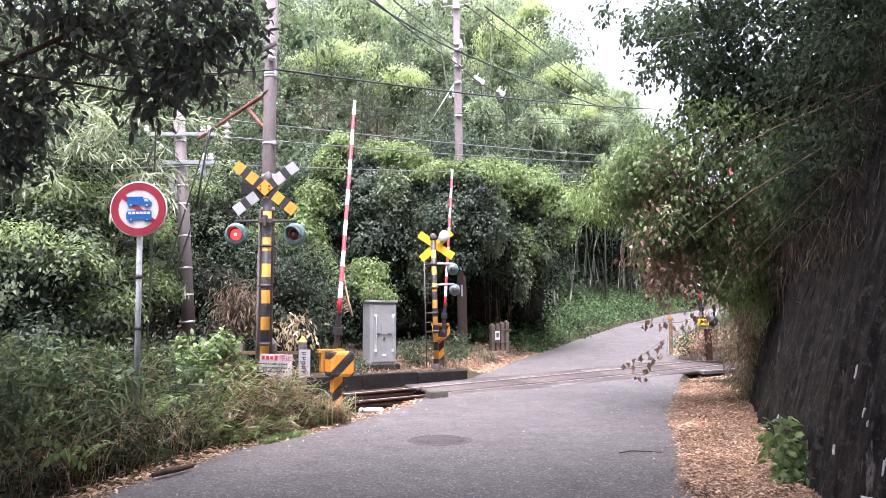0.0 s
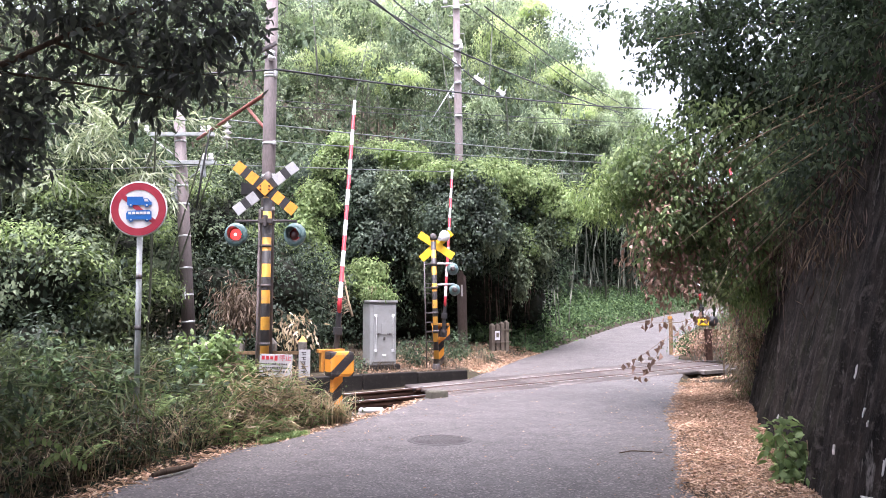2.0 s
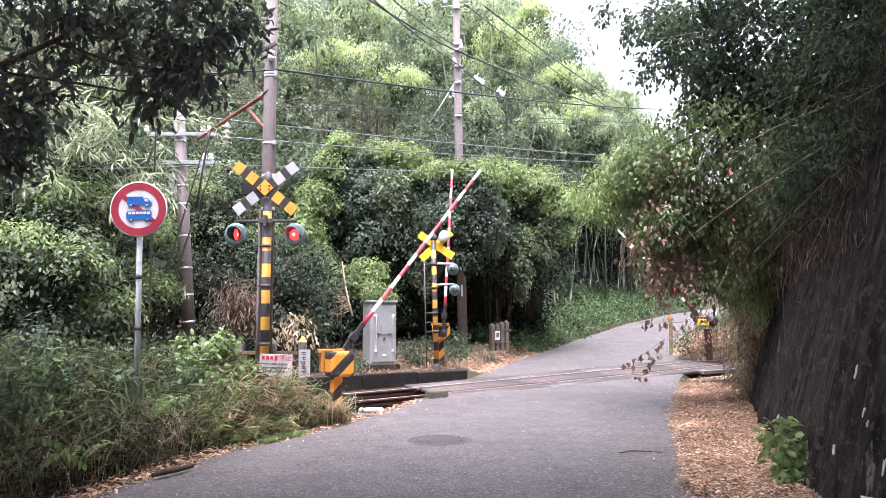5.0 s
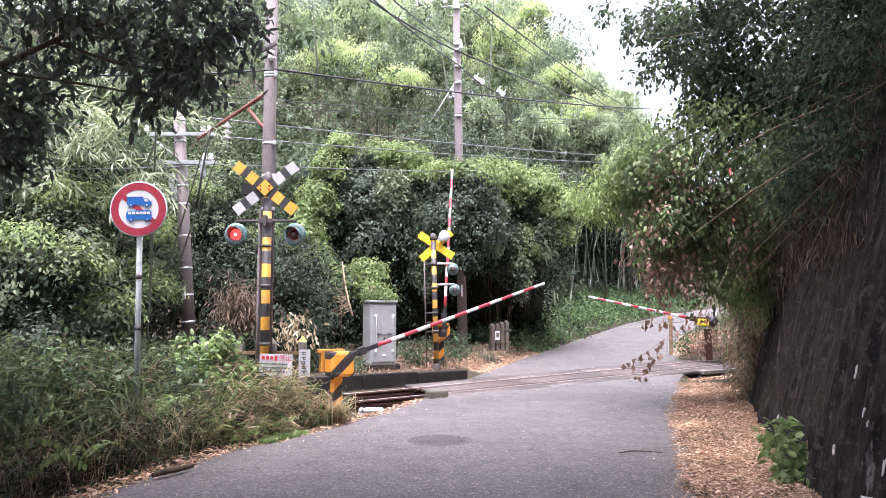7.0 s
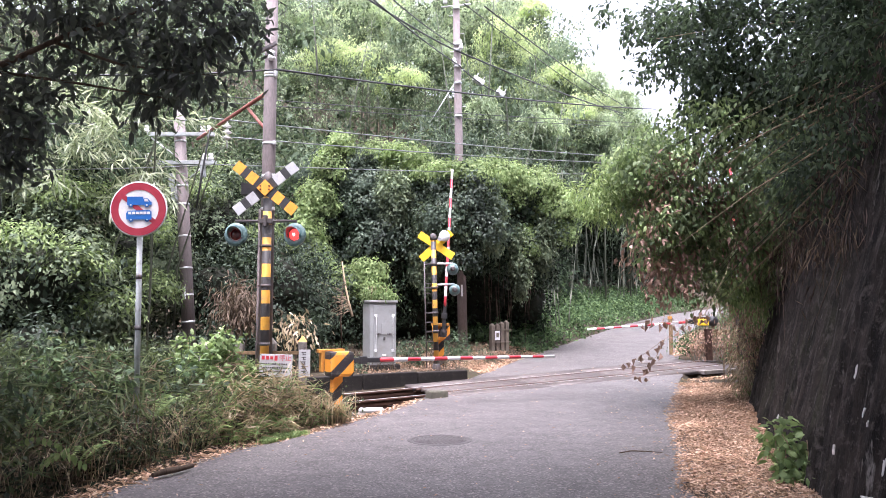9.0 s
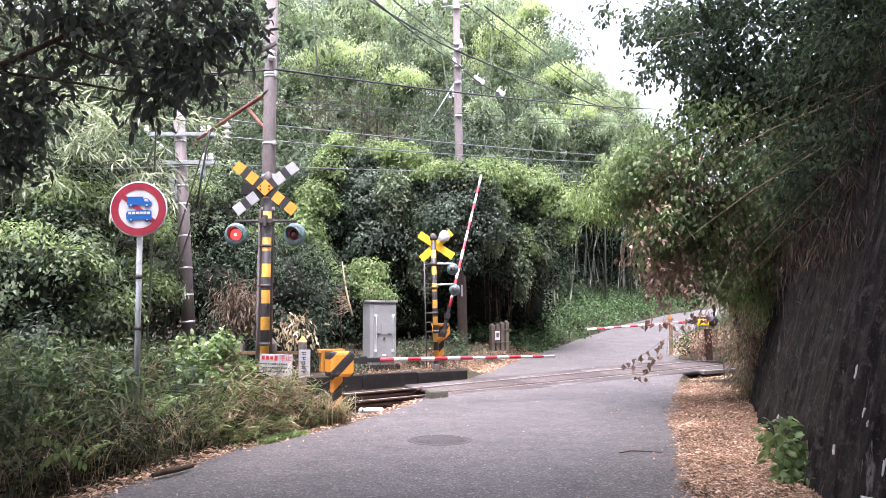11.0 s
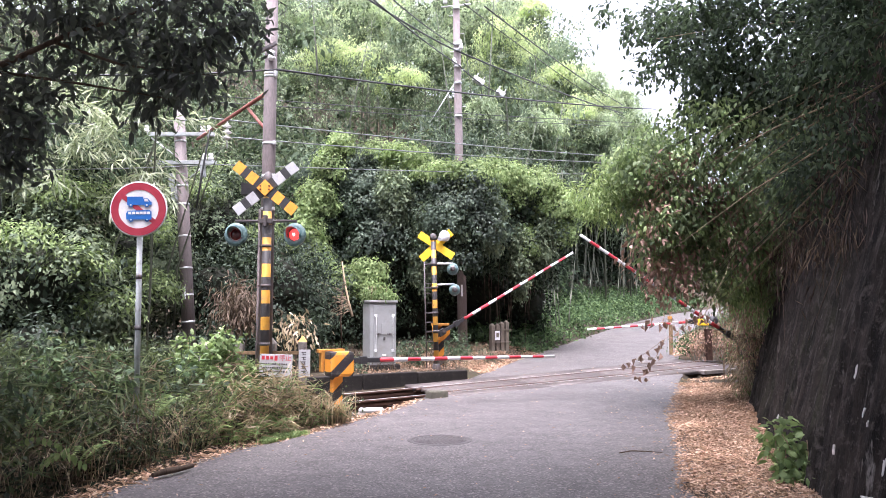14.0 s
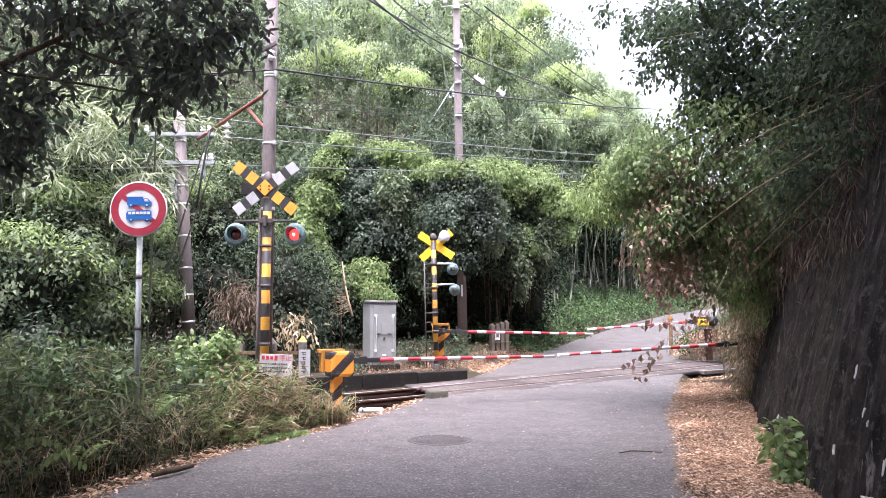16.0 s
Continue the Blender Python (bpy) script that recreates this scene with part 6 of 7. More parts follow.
MOUND = [(0.5, 18.75, 4.0, 0.75, 0.42, 1.35), (-3.1, 20.3, 3.5, 0.75, 0.8, 3.1), (-2.3, 20.6, 4.3, 1.0, 1.1, 1.9), (-1.7, 20.4, 3.3, 1.5, 1.4, 2.3), (-0.6, 20.6, 3.7, 1.5, 1.3, 2.1), (0.6, 20.9, 4.3, 1.5, 1.3, 1.5), (1.7, 21.2, 4.1, 1.3, 1.3, 1.4), (2.75, 21.8, 3.7, 1.05, 1.2, 1.35), 
         (-1.2, 20.8, 1.6, 1.9, 1.0, 1.3), (0.9, 22.2, 2.0, 1.5, 0.8, 1.4), (2.4, 23.0, 2.0, 1.2, 0.8, 1.4), (-2.6, 19.6, 1.6, 1.1, 1.0, 1.3)]


def build_mound():
    t = thing("ivy_thicket", None, "large ivy-covered thicket, tops coloured as sunlit, with hanging vines", "shrub")
    core("shade_core", MOUND, TWIG_SHADE, t, 0.6)
    # colour alone makes these deep leaves dark, for shade within the ivy
    foliage("deep_shade_leaves", MOUND, 22000, 0.13, 0.08, LEAF_INNER_SHADE, t, gap=-0.6, spray=4, shell=0.55)
    tufts = lumps(MOUND[:8], 22, 0.32, 0.66, 11, 0.45)
    # ivy faces get the darker leaf, so shade in the hollows is coloured in
    foliage("ivy_leaf_mass", tufts, 92000, 0.09, 0.055, LEAF_SHADED, t, gap=-0.1, spray=5, freq=2.0, shell=0.75, lump=0.32, low=-0.5, tight=1.4, shingle=True)
    foliage("inner_shade_leaves", MOUND[:8], 20000, 0.11, 0.065, LEAF_SHADE, t, gap=-0.1, spray=5, shell=0.75)
    # crest lobes of ivy with sunlight in their colour, and curtains that hang below
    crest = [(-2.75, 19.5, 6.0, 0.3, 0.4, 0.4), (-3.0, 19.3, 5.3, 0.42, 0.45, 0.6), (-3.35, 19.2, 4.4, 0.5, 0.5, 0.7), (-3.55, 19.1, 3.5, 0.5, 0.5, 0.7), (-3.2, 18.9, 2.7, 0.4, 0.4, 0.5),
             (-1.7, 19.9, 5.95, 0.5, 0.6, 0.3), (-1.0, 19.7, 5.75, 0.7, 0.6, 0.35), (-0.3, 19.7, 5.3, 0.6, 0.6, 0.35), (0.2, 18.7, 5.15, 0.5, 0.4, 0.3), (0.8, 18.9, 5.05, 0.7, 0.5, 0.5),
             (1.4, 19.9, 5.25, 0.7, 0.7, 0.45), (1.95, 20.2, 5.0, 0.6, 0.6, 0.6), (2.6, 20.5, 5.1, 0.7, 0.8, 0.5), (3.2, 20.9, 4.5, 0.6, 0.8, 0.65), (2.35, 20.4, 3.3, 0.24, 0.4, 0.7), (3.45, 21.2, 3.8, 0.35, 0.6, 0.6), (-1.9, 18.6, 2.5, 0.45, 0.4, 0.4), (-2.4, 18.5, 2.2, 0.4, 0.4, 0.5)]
    foliage("lit_leaf_mass", crest + lumps(crest, 3, 0.14, 0.26, 12, 0.3), 38000, 0.1, 0.052, LEAF_LIT_YELLOW, t, gap=-0.05, spray=6, freq=2.4, shell=0.8, low=-0.35, tight=1.5, shingle=True)
    fall = [(-3.6, 18.9, 2.7, 0.35, 0.3, 0.9), (0.4, 18.5, 3.9, 0.3, 0.25, 1.0), (1.2, 18.9, 3.9, 0.35, 0.3, 0.9), (2.1, 20.0, 2.9, 0.22, 0.3, 1.0), (2.8, 20.5, 3.6, 0.3, 0.3, 0.8), (-1.3, 19.1, 4.6, 0.4, 0.3, 0.9), (-0.5, 19.2, 3.2, 0.35, 0.3, 1.1)]
    foliage("hanging_leaf_mass", fall, 16000, 0.11, 0.06, LEAF_IVY, t, gap=-0.1, spray=5, freq=2.6, shell=0.6, droop=0.8, tight=1.4)
    # hanging strands
    bm = B()
    for k in range(24):
        x, y = RNG.uniform(0.9, 2.5), RNG.uniform(20.2, 21.3)
        z = RNG.uniform(2.2, 3.6)
        tube(bm, [(x, y, z), (x + 0.03, y - 0.03, z - 0.7), (x + RNG.uniform(-0.1, 0.1), y, z - RNG.uniform(1.1, 1.9))], 0.008, 4)
    part("vine", bm, BARK, t)


PLUME_HEADS = [(-4.0, 27.6, 11.0, 1.69, 0.89, 1), (-5.9, 30.5, 13.4, 1.29, 1.05, 0), (-3.6, 32.0, 14.6, 1.52, 1.10, 0), (-1.6, 28.0, 10.3, 0.99, 0.82, 1), (-1.8, 33.0, 14.5, 1.32, 1.21, 0), (-0.4, 31.5, 12.6, 0.97, 1.45, 0), (2.6, 31.0, 12.6, 1.33, 2.02, 1), (4.3, 34.0, 15.3, 1.15, 1.17, 1), (1.6, 33.0, 14.5, 1.01, 1.52, 0), (5.4, 33.0, 12.1, 1.01, 1.01, 1), (3.9, 29.5, 9.0, 1.04, 0.81, 0), (7.6, 37.0, 13.1, 1.19, 0.91, 0), (7.1, 33.0, 9.7, 1.16, 0.96, 0), (5.8, 33.0, 10.4, 1.01, 0.89, 1), (9.4, 38.0, 12.5, 0.99, 0.82, 0), (-6.0, 29.0, 10.8, 0.89, 1.00, 0), (1.5, 29.0, 9.3, 0.89, 0.89, 0), (-2.9, 30.0, 12.1, 0.78, 0.78, 0)]


def build_bamboo_hill():
    """Bamboo plumes and broad-leaved trees over the slope behind."""
    rnd = np.random.default_rng(21)
    sets, stems = {"plume": [], "bright": [], "mid": [], "dark": []}, []
    sites = [(gx, gy) for gy in np.arange(22.5, 54, 2.1) for gx in np.arange(-0.66 * gy - 3, 0.42 * gy + 4, 2.4)]
    sites += [(b_ * y_, y_) for y_ in np.arange(37, 54, 1.7) for b_ in np.arange(0.1, 0.3, 0.022)]
    for gx, gy in sites:
        x, y = gx + rnd.uniform(-0.9, 0.9), gy + rnd.uniform(-0.9, 0.9)
        dl = float(edges(x, y)[0])
        if dl < 1.8 or (y < 25 and -4.5 < x < 4):
            continue
        z = float(land(x, y))
        tall = rnd.uniform(7.0, 12.5) * (0.5 + 0.5 * min(1.0, dl / 6)) * (1.0 if x < 0 else 1.0 + 0.5 * min(1.0, x / 3))
        # the wood opens to the sky over the lane
        bear = x / y
        limit = 1.5 + y * float(np.interp(bear, [0.07, 0.13, 0.155, 0.175, 0.225, 0.265, 0.31], [0.7, 0.46, 0.41, 0.35, 0.325, 0.28, 0.27]))
        tall = min(tall, max(1.6, limit - z - 0.4))
        hue = 0.8 * math.sin(x * 0.9 + 1.3 * math.sin(y * 0.7)) + rnd.normal(0, 0.5)
        key = "plume" if hue > 0.8 else "bright" if hue > 0.2 else "mid"
        if tall < 4 or y < 27.5 or (y < 31.5 and x < 6 and rnd.random() < 0.7):
            key = "dark"
        stems.append((x, y, z, tall))
        turn = rnd.uniform(0, 2 * math.pi)
        lx, ly = 1.3 * math.cos(turn), 1.3 * math.sin(turn) - 0.5
        if key == "dark":
            for j in range(5):
                f, r = 0.25 + 0.19 * j, rnd.uniform(0.9, 1.5) * (1.15 - 0.1 * j)
                sets["dark"].append((x + rnd.normal(0, 0.6), y + rnd.normal(0, 0.5), z + tall * f, r, r, r * rnd.uniform(0.55, 0.8)))
            continue
        # a culm that bends over at the top, with tufts that thin out towards the tip
        for f in np.linspace(0.4, 1.1, 6):
            up = f - 0.42 * max(0.0, f - 0.72) ** 1.5 * 3.0
            r = rnd.uniform(0.8, 1.35) * (1.2 - 0.8 * max(0.0, f - 0.4))
            q = (x + lx * f * f + rnd.normal(0, 0.35), y + ly * f * f + rnd.normal(0, 0.3), z + tall * up * 1.03, r, r, r * rnd.uniform(0.5, 0.75))
            # lower tufts take the darker leaf, their shade put into colour
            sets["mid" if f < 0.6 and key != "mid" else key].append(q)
    for k in range(34):
        x = -15 + 0.32 * k + rnd.normal(0, 0.4)
        y = rnd.uniform(20.5, 24.5) if x < -6 else rnd.uniform(22.5, 25)
        r = rnd.uniform(1.0, 1.6)
        sets["dark"].append((x, y, float(land(x, y)) + rnd.uniform(0.8, 4.5), r, r, r))
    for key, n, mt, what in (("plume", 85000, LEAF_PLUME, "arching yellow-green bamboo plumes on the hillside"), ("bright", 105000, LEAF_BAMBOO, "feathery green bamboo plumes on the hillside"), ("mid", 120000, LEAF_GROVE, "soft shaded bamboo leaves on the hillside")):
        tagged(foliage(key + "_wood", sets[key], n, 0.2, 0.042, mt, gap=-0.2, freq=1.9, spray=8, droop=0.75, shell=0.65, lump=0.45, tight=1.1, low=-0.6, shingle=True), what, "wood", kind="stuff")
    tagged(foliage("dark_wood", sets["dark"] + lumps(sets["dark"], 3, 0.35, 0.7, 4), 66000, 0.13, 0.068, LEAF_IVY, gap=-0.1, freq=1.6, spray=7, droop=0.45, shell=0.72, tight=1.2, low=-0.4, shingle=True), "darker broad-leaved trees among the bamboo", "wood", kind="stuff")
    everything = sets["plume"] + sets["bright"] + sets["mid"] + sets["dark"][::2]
    # dimmer copy inside the crowns: shade between the plumes as leaf colour
    tagged(foliage("shaded_inner_leaves", [(x, y + 0.3, z - 0.3 * c, a * 0.7, b * 0.7, c * 0.7) for x, y, z, a, b, c in everything], 60000, 0.3, 0.14, LEAF_DIM, gap=-0.6, spray=4, shell=0.3, tight=1.0), "inner leaves of the wooded slope, shade put into their colour", "wood", kind="stuff")
    # the great rounded heads of bamboo that stand out of the wood
    for x, y, z, w, h, yellow in PLUME_HEADS:
        head = thing("bamboo_plume", None, "rounded yellow-green bamboo plume standing out of the wood" if yellow else "rounded soft green bamboo plume in the wood", "bamboo", "bamboo plumes")
        tufts = []
        for k in range(22):
            az, el = rnd.uniform(0, 2 * math.pi), math.asin(rnd.uniform(-0.15, 1.0))
            r = rnd.uniform(0.24, 0.4) * w
            tufts.append((x + w * 0.8 * math.cos(az) * math.cos(el), y + w * 0.6 * math.sin(az) * math.cos(el), z + h * 0.85 * math.sin(el), r, r, r * 0.6))
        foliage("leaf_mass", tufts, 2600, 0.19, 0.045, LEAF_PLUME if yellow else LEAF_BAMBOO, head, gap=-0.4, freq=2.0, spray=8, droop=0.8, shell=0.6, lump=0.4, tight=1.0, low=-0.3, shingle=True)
        # dim filling under each head, its inner shade as leaf colour
        foliage("inner_shade_leaves", [(x, y + 0.2, z - 0.15 * h, w * 0.6, w * 0.5, h * 0.65)], 500, 0.24, 0.11, LEAF_DIM, head, gap=-0.6, spray=4, shell=0.3, tight=1.0)
        part("culm", tube(B(), [(x + 0.3, y + 0.6, float(land(x, y)) - 0.3), (x + 0.3, y + 0.5, (z + float(land(x, y))) / 2), (x, y + 0.1, z + 0.5 * h)], [0.05, 0.045, 0.015], 6), CULM, head)
    # the back of the wood, and low growth that hides the slope's soil
    back = []
    for x in np.arange(-27, 13, 1.6):
        y = 52 + rnd.uniform(-2, 3)
        top = min(26.0, 1.5 + y * float(np.interp(x / y, [0.07, 0.13, 0.155, 0.175, 0.225, 0.265], [0.6, 0.42, 0.38, 0.32, 0.29, 0.25])))
        for z in np.arange(float(land(x, y)) + 1, top - 1.0, 1.9):
            r = rnd.uniform(1.3, 1.9)
            back.append((x + rnd.normal(0, 0.5), y + rnd.normal(0, 0.8), z + rnd.normal(0, 0.3), r, r, r * 0.8))
    tagged(foliage("far_wood", back, 46000, 0.36, 0.12, LEAF_BAMBOO, gap=-0.5, spray=7, droop=0.7, shell=0.6, lump=0.4, tight=1.1, shingle=True), "farther bamboo closing the wood's skyline", "wood", kind="stuff")
    low = []
    for k in range(170):
        x, y = rnd.uniform(-16, 5), rnd.uniform(22.5, 36)
        if float(edges(x, y)[0]) > 3:
            low.append((x, y, float(land(x, y)) + 0.5, 1.3, 1.3, 0.8))
    tagged(foliage("slope_undergrowth", low, 24000, 0.3, 0.15, LEAF_SHADE, gap=-0.6, spray=5, shell=0.5, tight=1.2), "dark undergrowth over the slope's soil", "undergrowth", kind="stuff")
    bm = B()
    for x, y, z, h in stems[::2]:
        tube(bm, [(x, y, z - 0.2), (x + 0.05, y, z + h * 0.5), (x + rnd.normal(0, 0.4), y - 0.3, z + h * 0.9)], [0.045, 0.038, 0.012], 5)
    tagged(part("bamboo_stems", bm, CULM), "slender bamboo stems on the hillside", "bamboo stems", kind="stuff")


def build_grove_edge():
    """Countable bamboo stalks at the shaded edge of the grove by the lane."""
    bm = B()
    pts = [Vector((0.02 * math.sin(k), 0, 0.55 * k)) for k in range(11)]
    tube(bm, pts, [0.028 - 0.0016 * k for k in range(11)], 8)
    for k in range(1, 10):
        lathe(bm, [(0.022, 0), (0.032 - 0.0016 * k, 0.012), (0.022, 0.024)], Matrix.Translation(pts[k]), 8)
    first = part("bamboo_stalk", bm, CULM)
    tagged(first, "slender grey-green bamboo stalk in the shade", "bamboo", "grove edge stalks")
    rnd = random.Random(3)
    first.matrix_world = pose(3.6, 25.5, float(land(3.6, 25.5)) - 0.2, 2, 6, 0)
    for k in range(46):
        y = rnd.uniform(25, 42)
        x = float(np.interp(y, ROAD_Y, ROAD_L)) - rnd.uniform(1.8, 4.5)
        copy_thing(first, pose(x, y, float(land(x, y)) - 0.2, rnd.uniform(-7, 7), rnd.uniform(-8, 14), rnd.uniform(0, 360)))
    spray = thing("bamboo_clump", None, "yellow-green bamboo sprays arching over from the bank", "bamboo")
    foliage("leaf_mass", [(2.3, 11.4, 3.4, 0.28, 0.3, 0.2), (2.6, 11.5, 3.6, 0.35, 0.3, 0.22), (2.75, 11.5, 3.2, 0.3, 0.3, 0.18), (2.4, 11.3, 3.12, 0.22, 0.25, 0.14), (2.95, 11.6, 3.5, 0.3, 0.3, 0.22)], 1900, 0.14, 0.022, LEAF_LIT_YELLOW, spray, gap=-0.1, spray=7, droop=0.7, tight=1.0)
    roof, deep = [], []
    for y in np.arange(23.5, 48, 1.1):
        xl = float(np.interp(y, ROAD_Y, ROAD_L))
        z = float(land(xl - 3, y))
        roof += [(xl - 2.8, y, z + 4.6, 1.3, 0.9, 0.8), (xl - 4.4, y + 0.4, z + 5.6, 1.3, 0.9, 1.2), (xl - 1.9, y + 0.3, z + 4.2, 0.8, 0.8, 0.6)]
        deep += [(xl - 4.4, y, z + 1.6, 1.0, 0.9, 1.9), (xl - 5.0, y + 0.5, z + 4.0, 1.2, 0.9, 1.2)]
    tagged(foliage("grove_canopy", roof, 28000, 0.19, 0.07, LEAF_SHADED, gap=-0.15, spray=6, shell=0.4, droop=0.6, tight=1.0), "bamboo leaves roofing the grove edge", "bamboo", kind="stuff")
    # leaf wall behind the stalks: shade of the grove given as near-black colour
    tagged(foliage("grove_inner_shade", deep, 24000, 0.28, 0.13, LEAF_INNER_SHADE, gap=-0.5, spray=5, shell=0.3, tight=1.0), "near-black leaves standing in for the shade inside the grove", "wood", kind="stuff")
    for y, tx, tz in ((12.4, 2.3, 3.3), (12.6, 2.6, 3.5), (12.2, 2.9, 3.1)):
        part("culm", tube(B(), [(7.0, y, float(land(7.0, y)) - 0.1), (6.2, y, 5.1), (4.6, y - 0.3, 4.7), (3.4, y - 0.6, 4.1), (tx, y - 1.1, tz)], [0.018, 0.016, 0.012, 0.008, 0.003], 6), CULM, spray)
    for k in range(30):
        x, y = rnd.uniform(2.5, 4.8), rnd.uniform(22.8, 25.2)
        if float(edges(x, y)[0]) > 0.5:
            copy_thing(first, pose(x, y, float(land(x, y)) - 0.2, rnd.uniform(-6, 6), rnd.uniform(-10, 10), rnd.uniform(0, 360)))


def build_far_verges():
    def v(x, y):
        dl, dr, tp = edges(x, y)
        return (dl > 0.1) & (dl < 3.2) & (y > 20.5) & (RNG.random(len(x)) < 0.9)
    p = scatter(26000, 0, 16, 19.5, 44, v)
    n = len(p)
    c = np.repeat(p, 6, 0) + RNG.normal(0, 0.12, (n * 6, 3)) * np.array([1, 1, 0.4]) + np.array([0, 0, 1]) * (RNG.random(n * 6) ** 1.5 * np.repeat((0.1 + 0.4 * smooth(edges(p[:, 0], p[:, 1])[0], 0.3, 1.6)) * (1 - 0.65 * smooth(edges(p[:, 0], p[:, 1])[0], 1.6, 2.8)), 6))[:, None]
    axis = RNG.normal(0, 0.7, (n * 6, 3)) + np.array([0, 0, 0.2])
    nrm = unit(np.array([0, -0.2, 1.0]) + RNG.normal(0, 0.4, (n * 6, 3)))
    tagged(leaf_mesh("verge_weeds", c, axis, nrm, RNG.uniform(0.09, 0.18, n * 6), RNG.uniform(0.06, 0.11, n * 6), LEAF_VERGE), "low bright green weeds along the lane", "weeds", kind="stuff")
    hedge = []
    g = np.random.default_rng(8)
    for y in np.arange(22, 56, 0.8):
        xl, xr = np.interp(y, ROAD_Y, ROAD_L), np.interp(y, ROAD_Y, ROAD_R)
        for off in (3.2,):
            x = xl - off - g.uniform(0, 0.8)
            r = g.uniform(0.5, 0.9)
            hedge.append((x, y + g.uniform(-0.4, 0.4), float(land(x, y)) + r * 0.6, r, r, r * 0.8))
        for off in (4.5, 6.5):
            x = xr + off + g.uniform(0, 1.0)
            r = g.uniform(0.7, 1.3)
            hedge.append((x, y, float(land(x, y)) + r * 0.7, r, r, r))
    tagged(foliage("lane_undergrowth", hedge, 18000, 0.15, 0.09, LEAF_SHADED, gap=-0.2, spray=5, shell=0.6), "dark green undergrowth beside the lane", "undergrowth", kind="stuff")
    q = scatter(9000, 0, 20, 20, 48, lambda x, y: (edges(x, y)[0] > -0.05) & (edges(x, y)[0] < 0.5))
    a = RNG.uniform(0, 6.28, len(q))
    lean = np.stack([np.cos(a), np.sin(a), a * 0], -1) * 0.5
    tagged(blade_mesh("verge_grass", q, RNG.uniform(0.12, 0.3, len(q)), 0.014, lean, GRASS), "short green grass at the lane edge", "grass", kind="stuff")
    r = scatter(16000, 6, 30, 22, 50, lambda x, y: (edges(x, y)[1] > 0.1) & (edges(x, y)[1] < 4))
    a = RNG.uniform(0, 6.28, len(r))
    lean = np.stack([np.cos(a), np.sin(a), a * 0], -1) * 0.5
    tagged(blade_mesh("verge_grass", r, RNG.uniform(0.25, 0.7, len(r)), 0.02, lean, GRASS), "rough green grass beyond the rails", "grass", kind="stuff")


RIGHT_CROWN = [(3.1, 11.3, 3.2, 0.4, 0.4, 0.5), (3.5, 11.5, 2.8, 0.5, 0.5, 0.5), (4.0, 11.8, 2.3, 0.5, 0.5, 0.5), (4.0, 7.2, 3.8, 0.55, 0.8, 0.8), (4.3, 8.0, 3.0, 0.4, 0.7, 0.6), (3.9, 6.4, 3.9, 0.5, 0.7, 0.7), (4.7, 9.0, 3.3, 0.5, 0.8, 0.7), (5.9, 10.8, 3.0, 0.9, 1.0, 0.8), (5.9, 12.4, 3.8, 0.7, 0.8, 0.7), (3.2, 11.6, 3.6, 0.5, 0.6, 0.6), (4.1, 11.2, 5.6, 0.7, 1.2, 0.8), (4.6, 11.2, 4.75, 0.9, 0.9, 0.6), (4.7, 10.5, 5.7, 1.4, 1.3, 1.1), (5.3, 9.4, 5.0, 1.4, 1.3, 1.1), (3.8, 12.0, 4.0, 0.9, 1.0, 0.8), (4.5, 11.0, 3.9, 1.1, 1.1, 0.9), (5.3, 10.2, 3.9, 1.1, 1.1, 0.9),
               (4.2, 12.3, 2.8, 0.7, 0.8, 0.65), (4.9, 11.8, 2.8, 0.9, 0.9, 0.7), (3.8, 12.2, 6.4, 0.55, 0.9, 0.5), (5.8, 8.2, 4.5, 1.3, 1.2, 1.0), (5.2, 7.8, 6.0, 1.5, 1.4, 0.9)]
# crowns out of view are added only to shade the wall side
HIGH_CROWN = [(5.3, 8.3, 8.2, 2.2, 2.2, 0.8), (7.1, 13.0, 6.3, 1.35, 1.2, 1.5), (6.2, 12.2, 4.6, 0.7, 0.8, 0.7), (5.0, 5.0, 8.6, 2.6, 2.8, 1.0), (7.4, 8.0, 9.3, 2.2, 2.6, 1.0), (5.6, 6.6, 4.3, 0.9, 1.4, 0.9), (6.2, 8.6, 3.9, 0.9, 1.4, 0.9), (4.6, 6.0, 6.6, 1.5, 2.0, 0.9), (6.5, 8, 7.6, 2.4, 2.6, 1.4), (4.0, 2.0, 6.2, 2.2, 2.4, 1.0), (5.5, -2, 6.5, 2.6, 2.6, 1.4), (8.9, 12.5, 6.8, 2.0, 2.4, 1.6), (6.5, 4.5, 7.4, 2.4, 2.4, 1.4), (8.5, 9.5, 6.0, 2.0, 2.6, 1.6), (8.2, 15.2, 5.6, 1.5, 1.6, 1.4), (8.8, 18.5, 4.8, 2.0, 2.0, 2.2), (11.5, 23, 6.2, 2.6, 2.6, 2.6), (9.5, 21.5, 4.6, 1.6, 1.8, 1.8)]


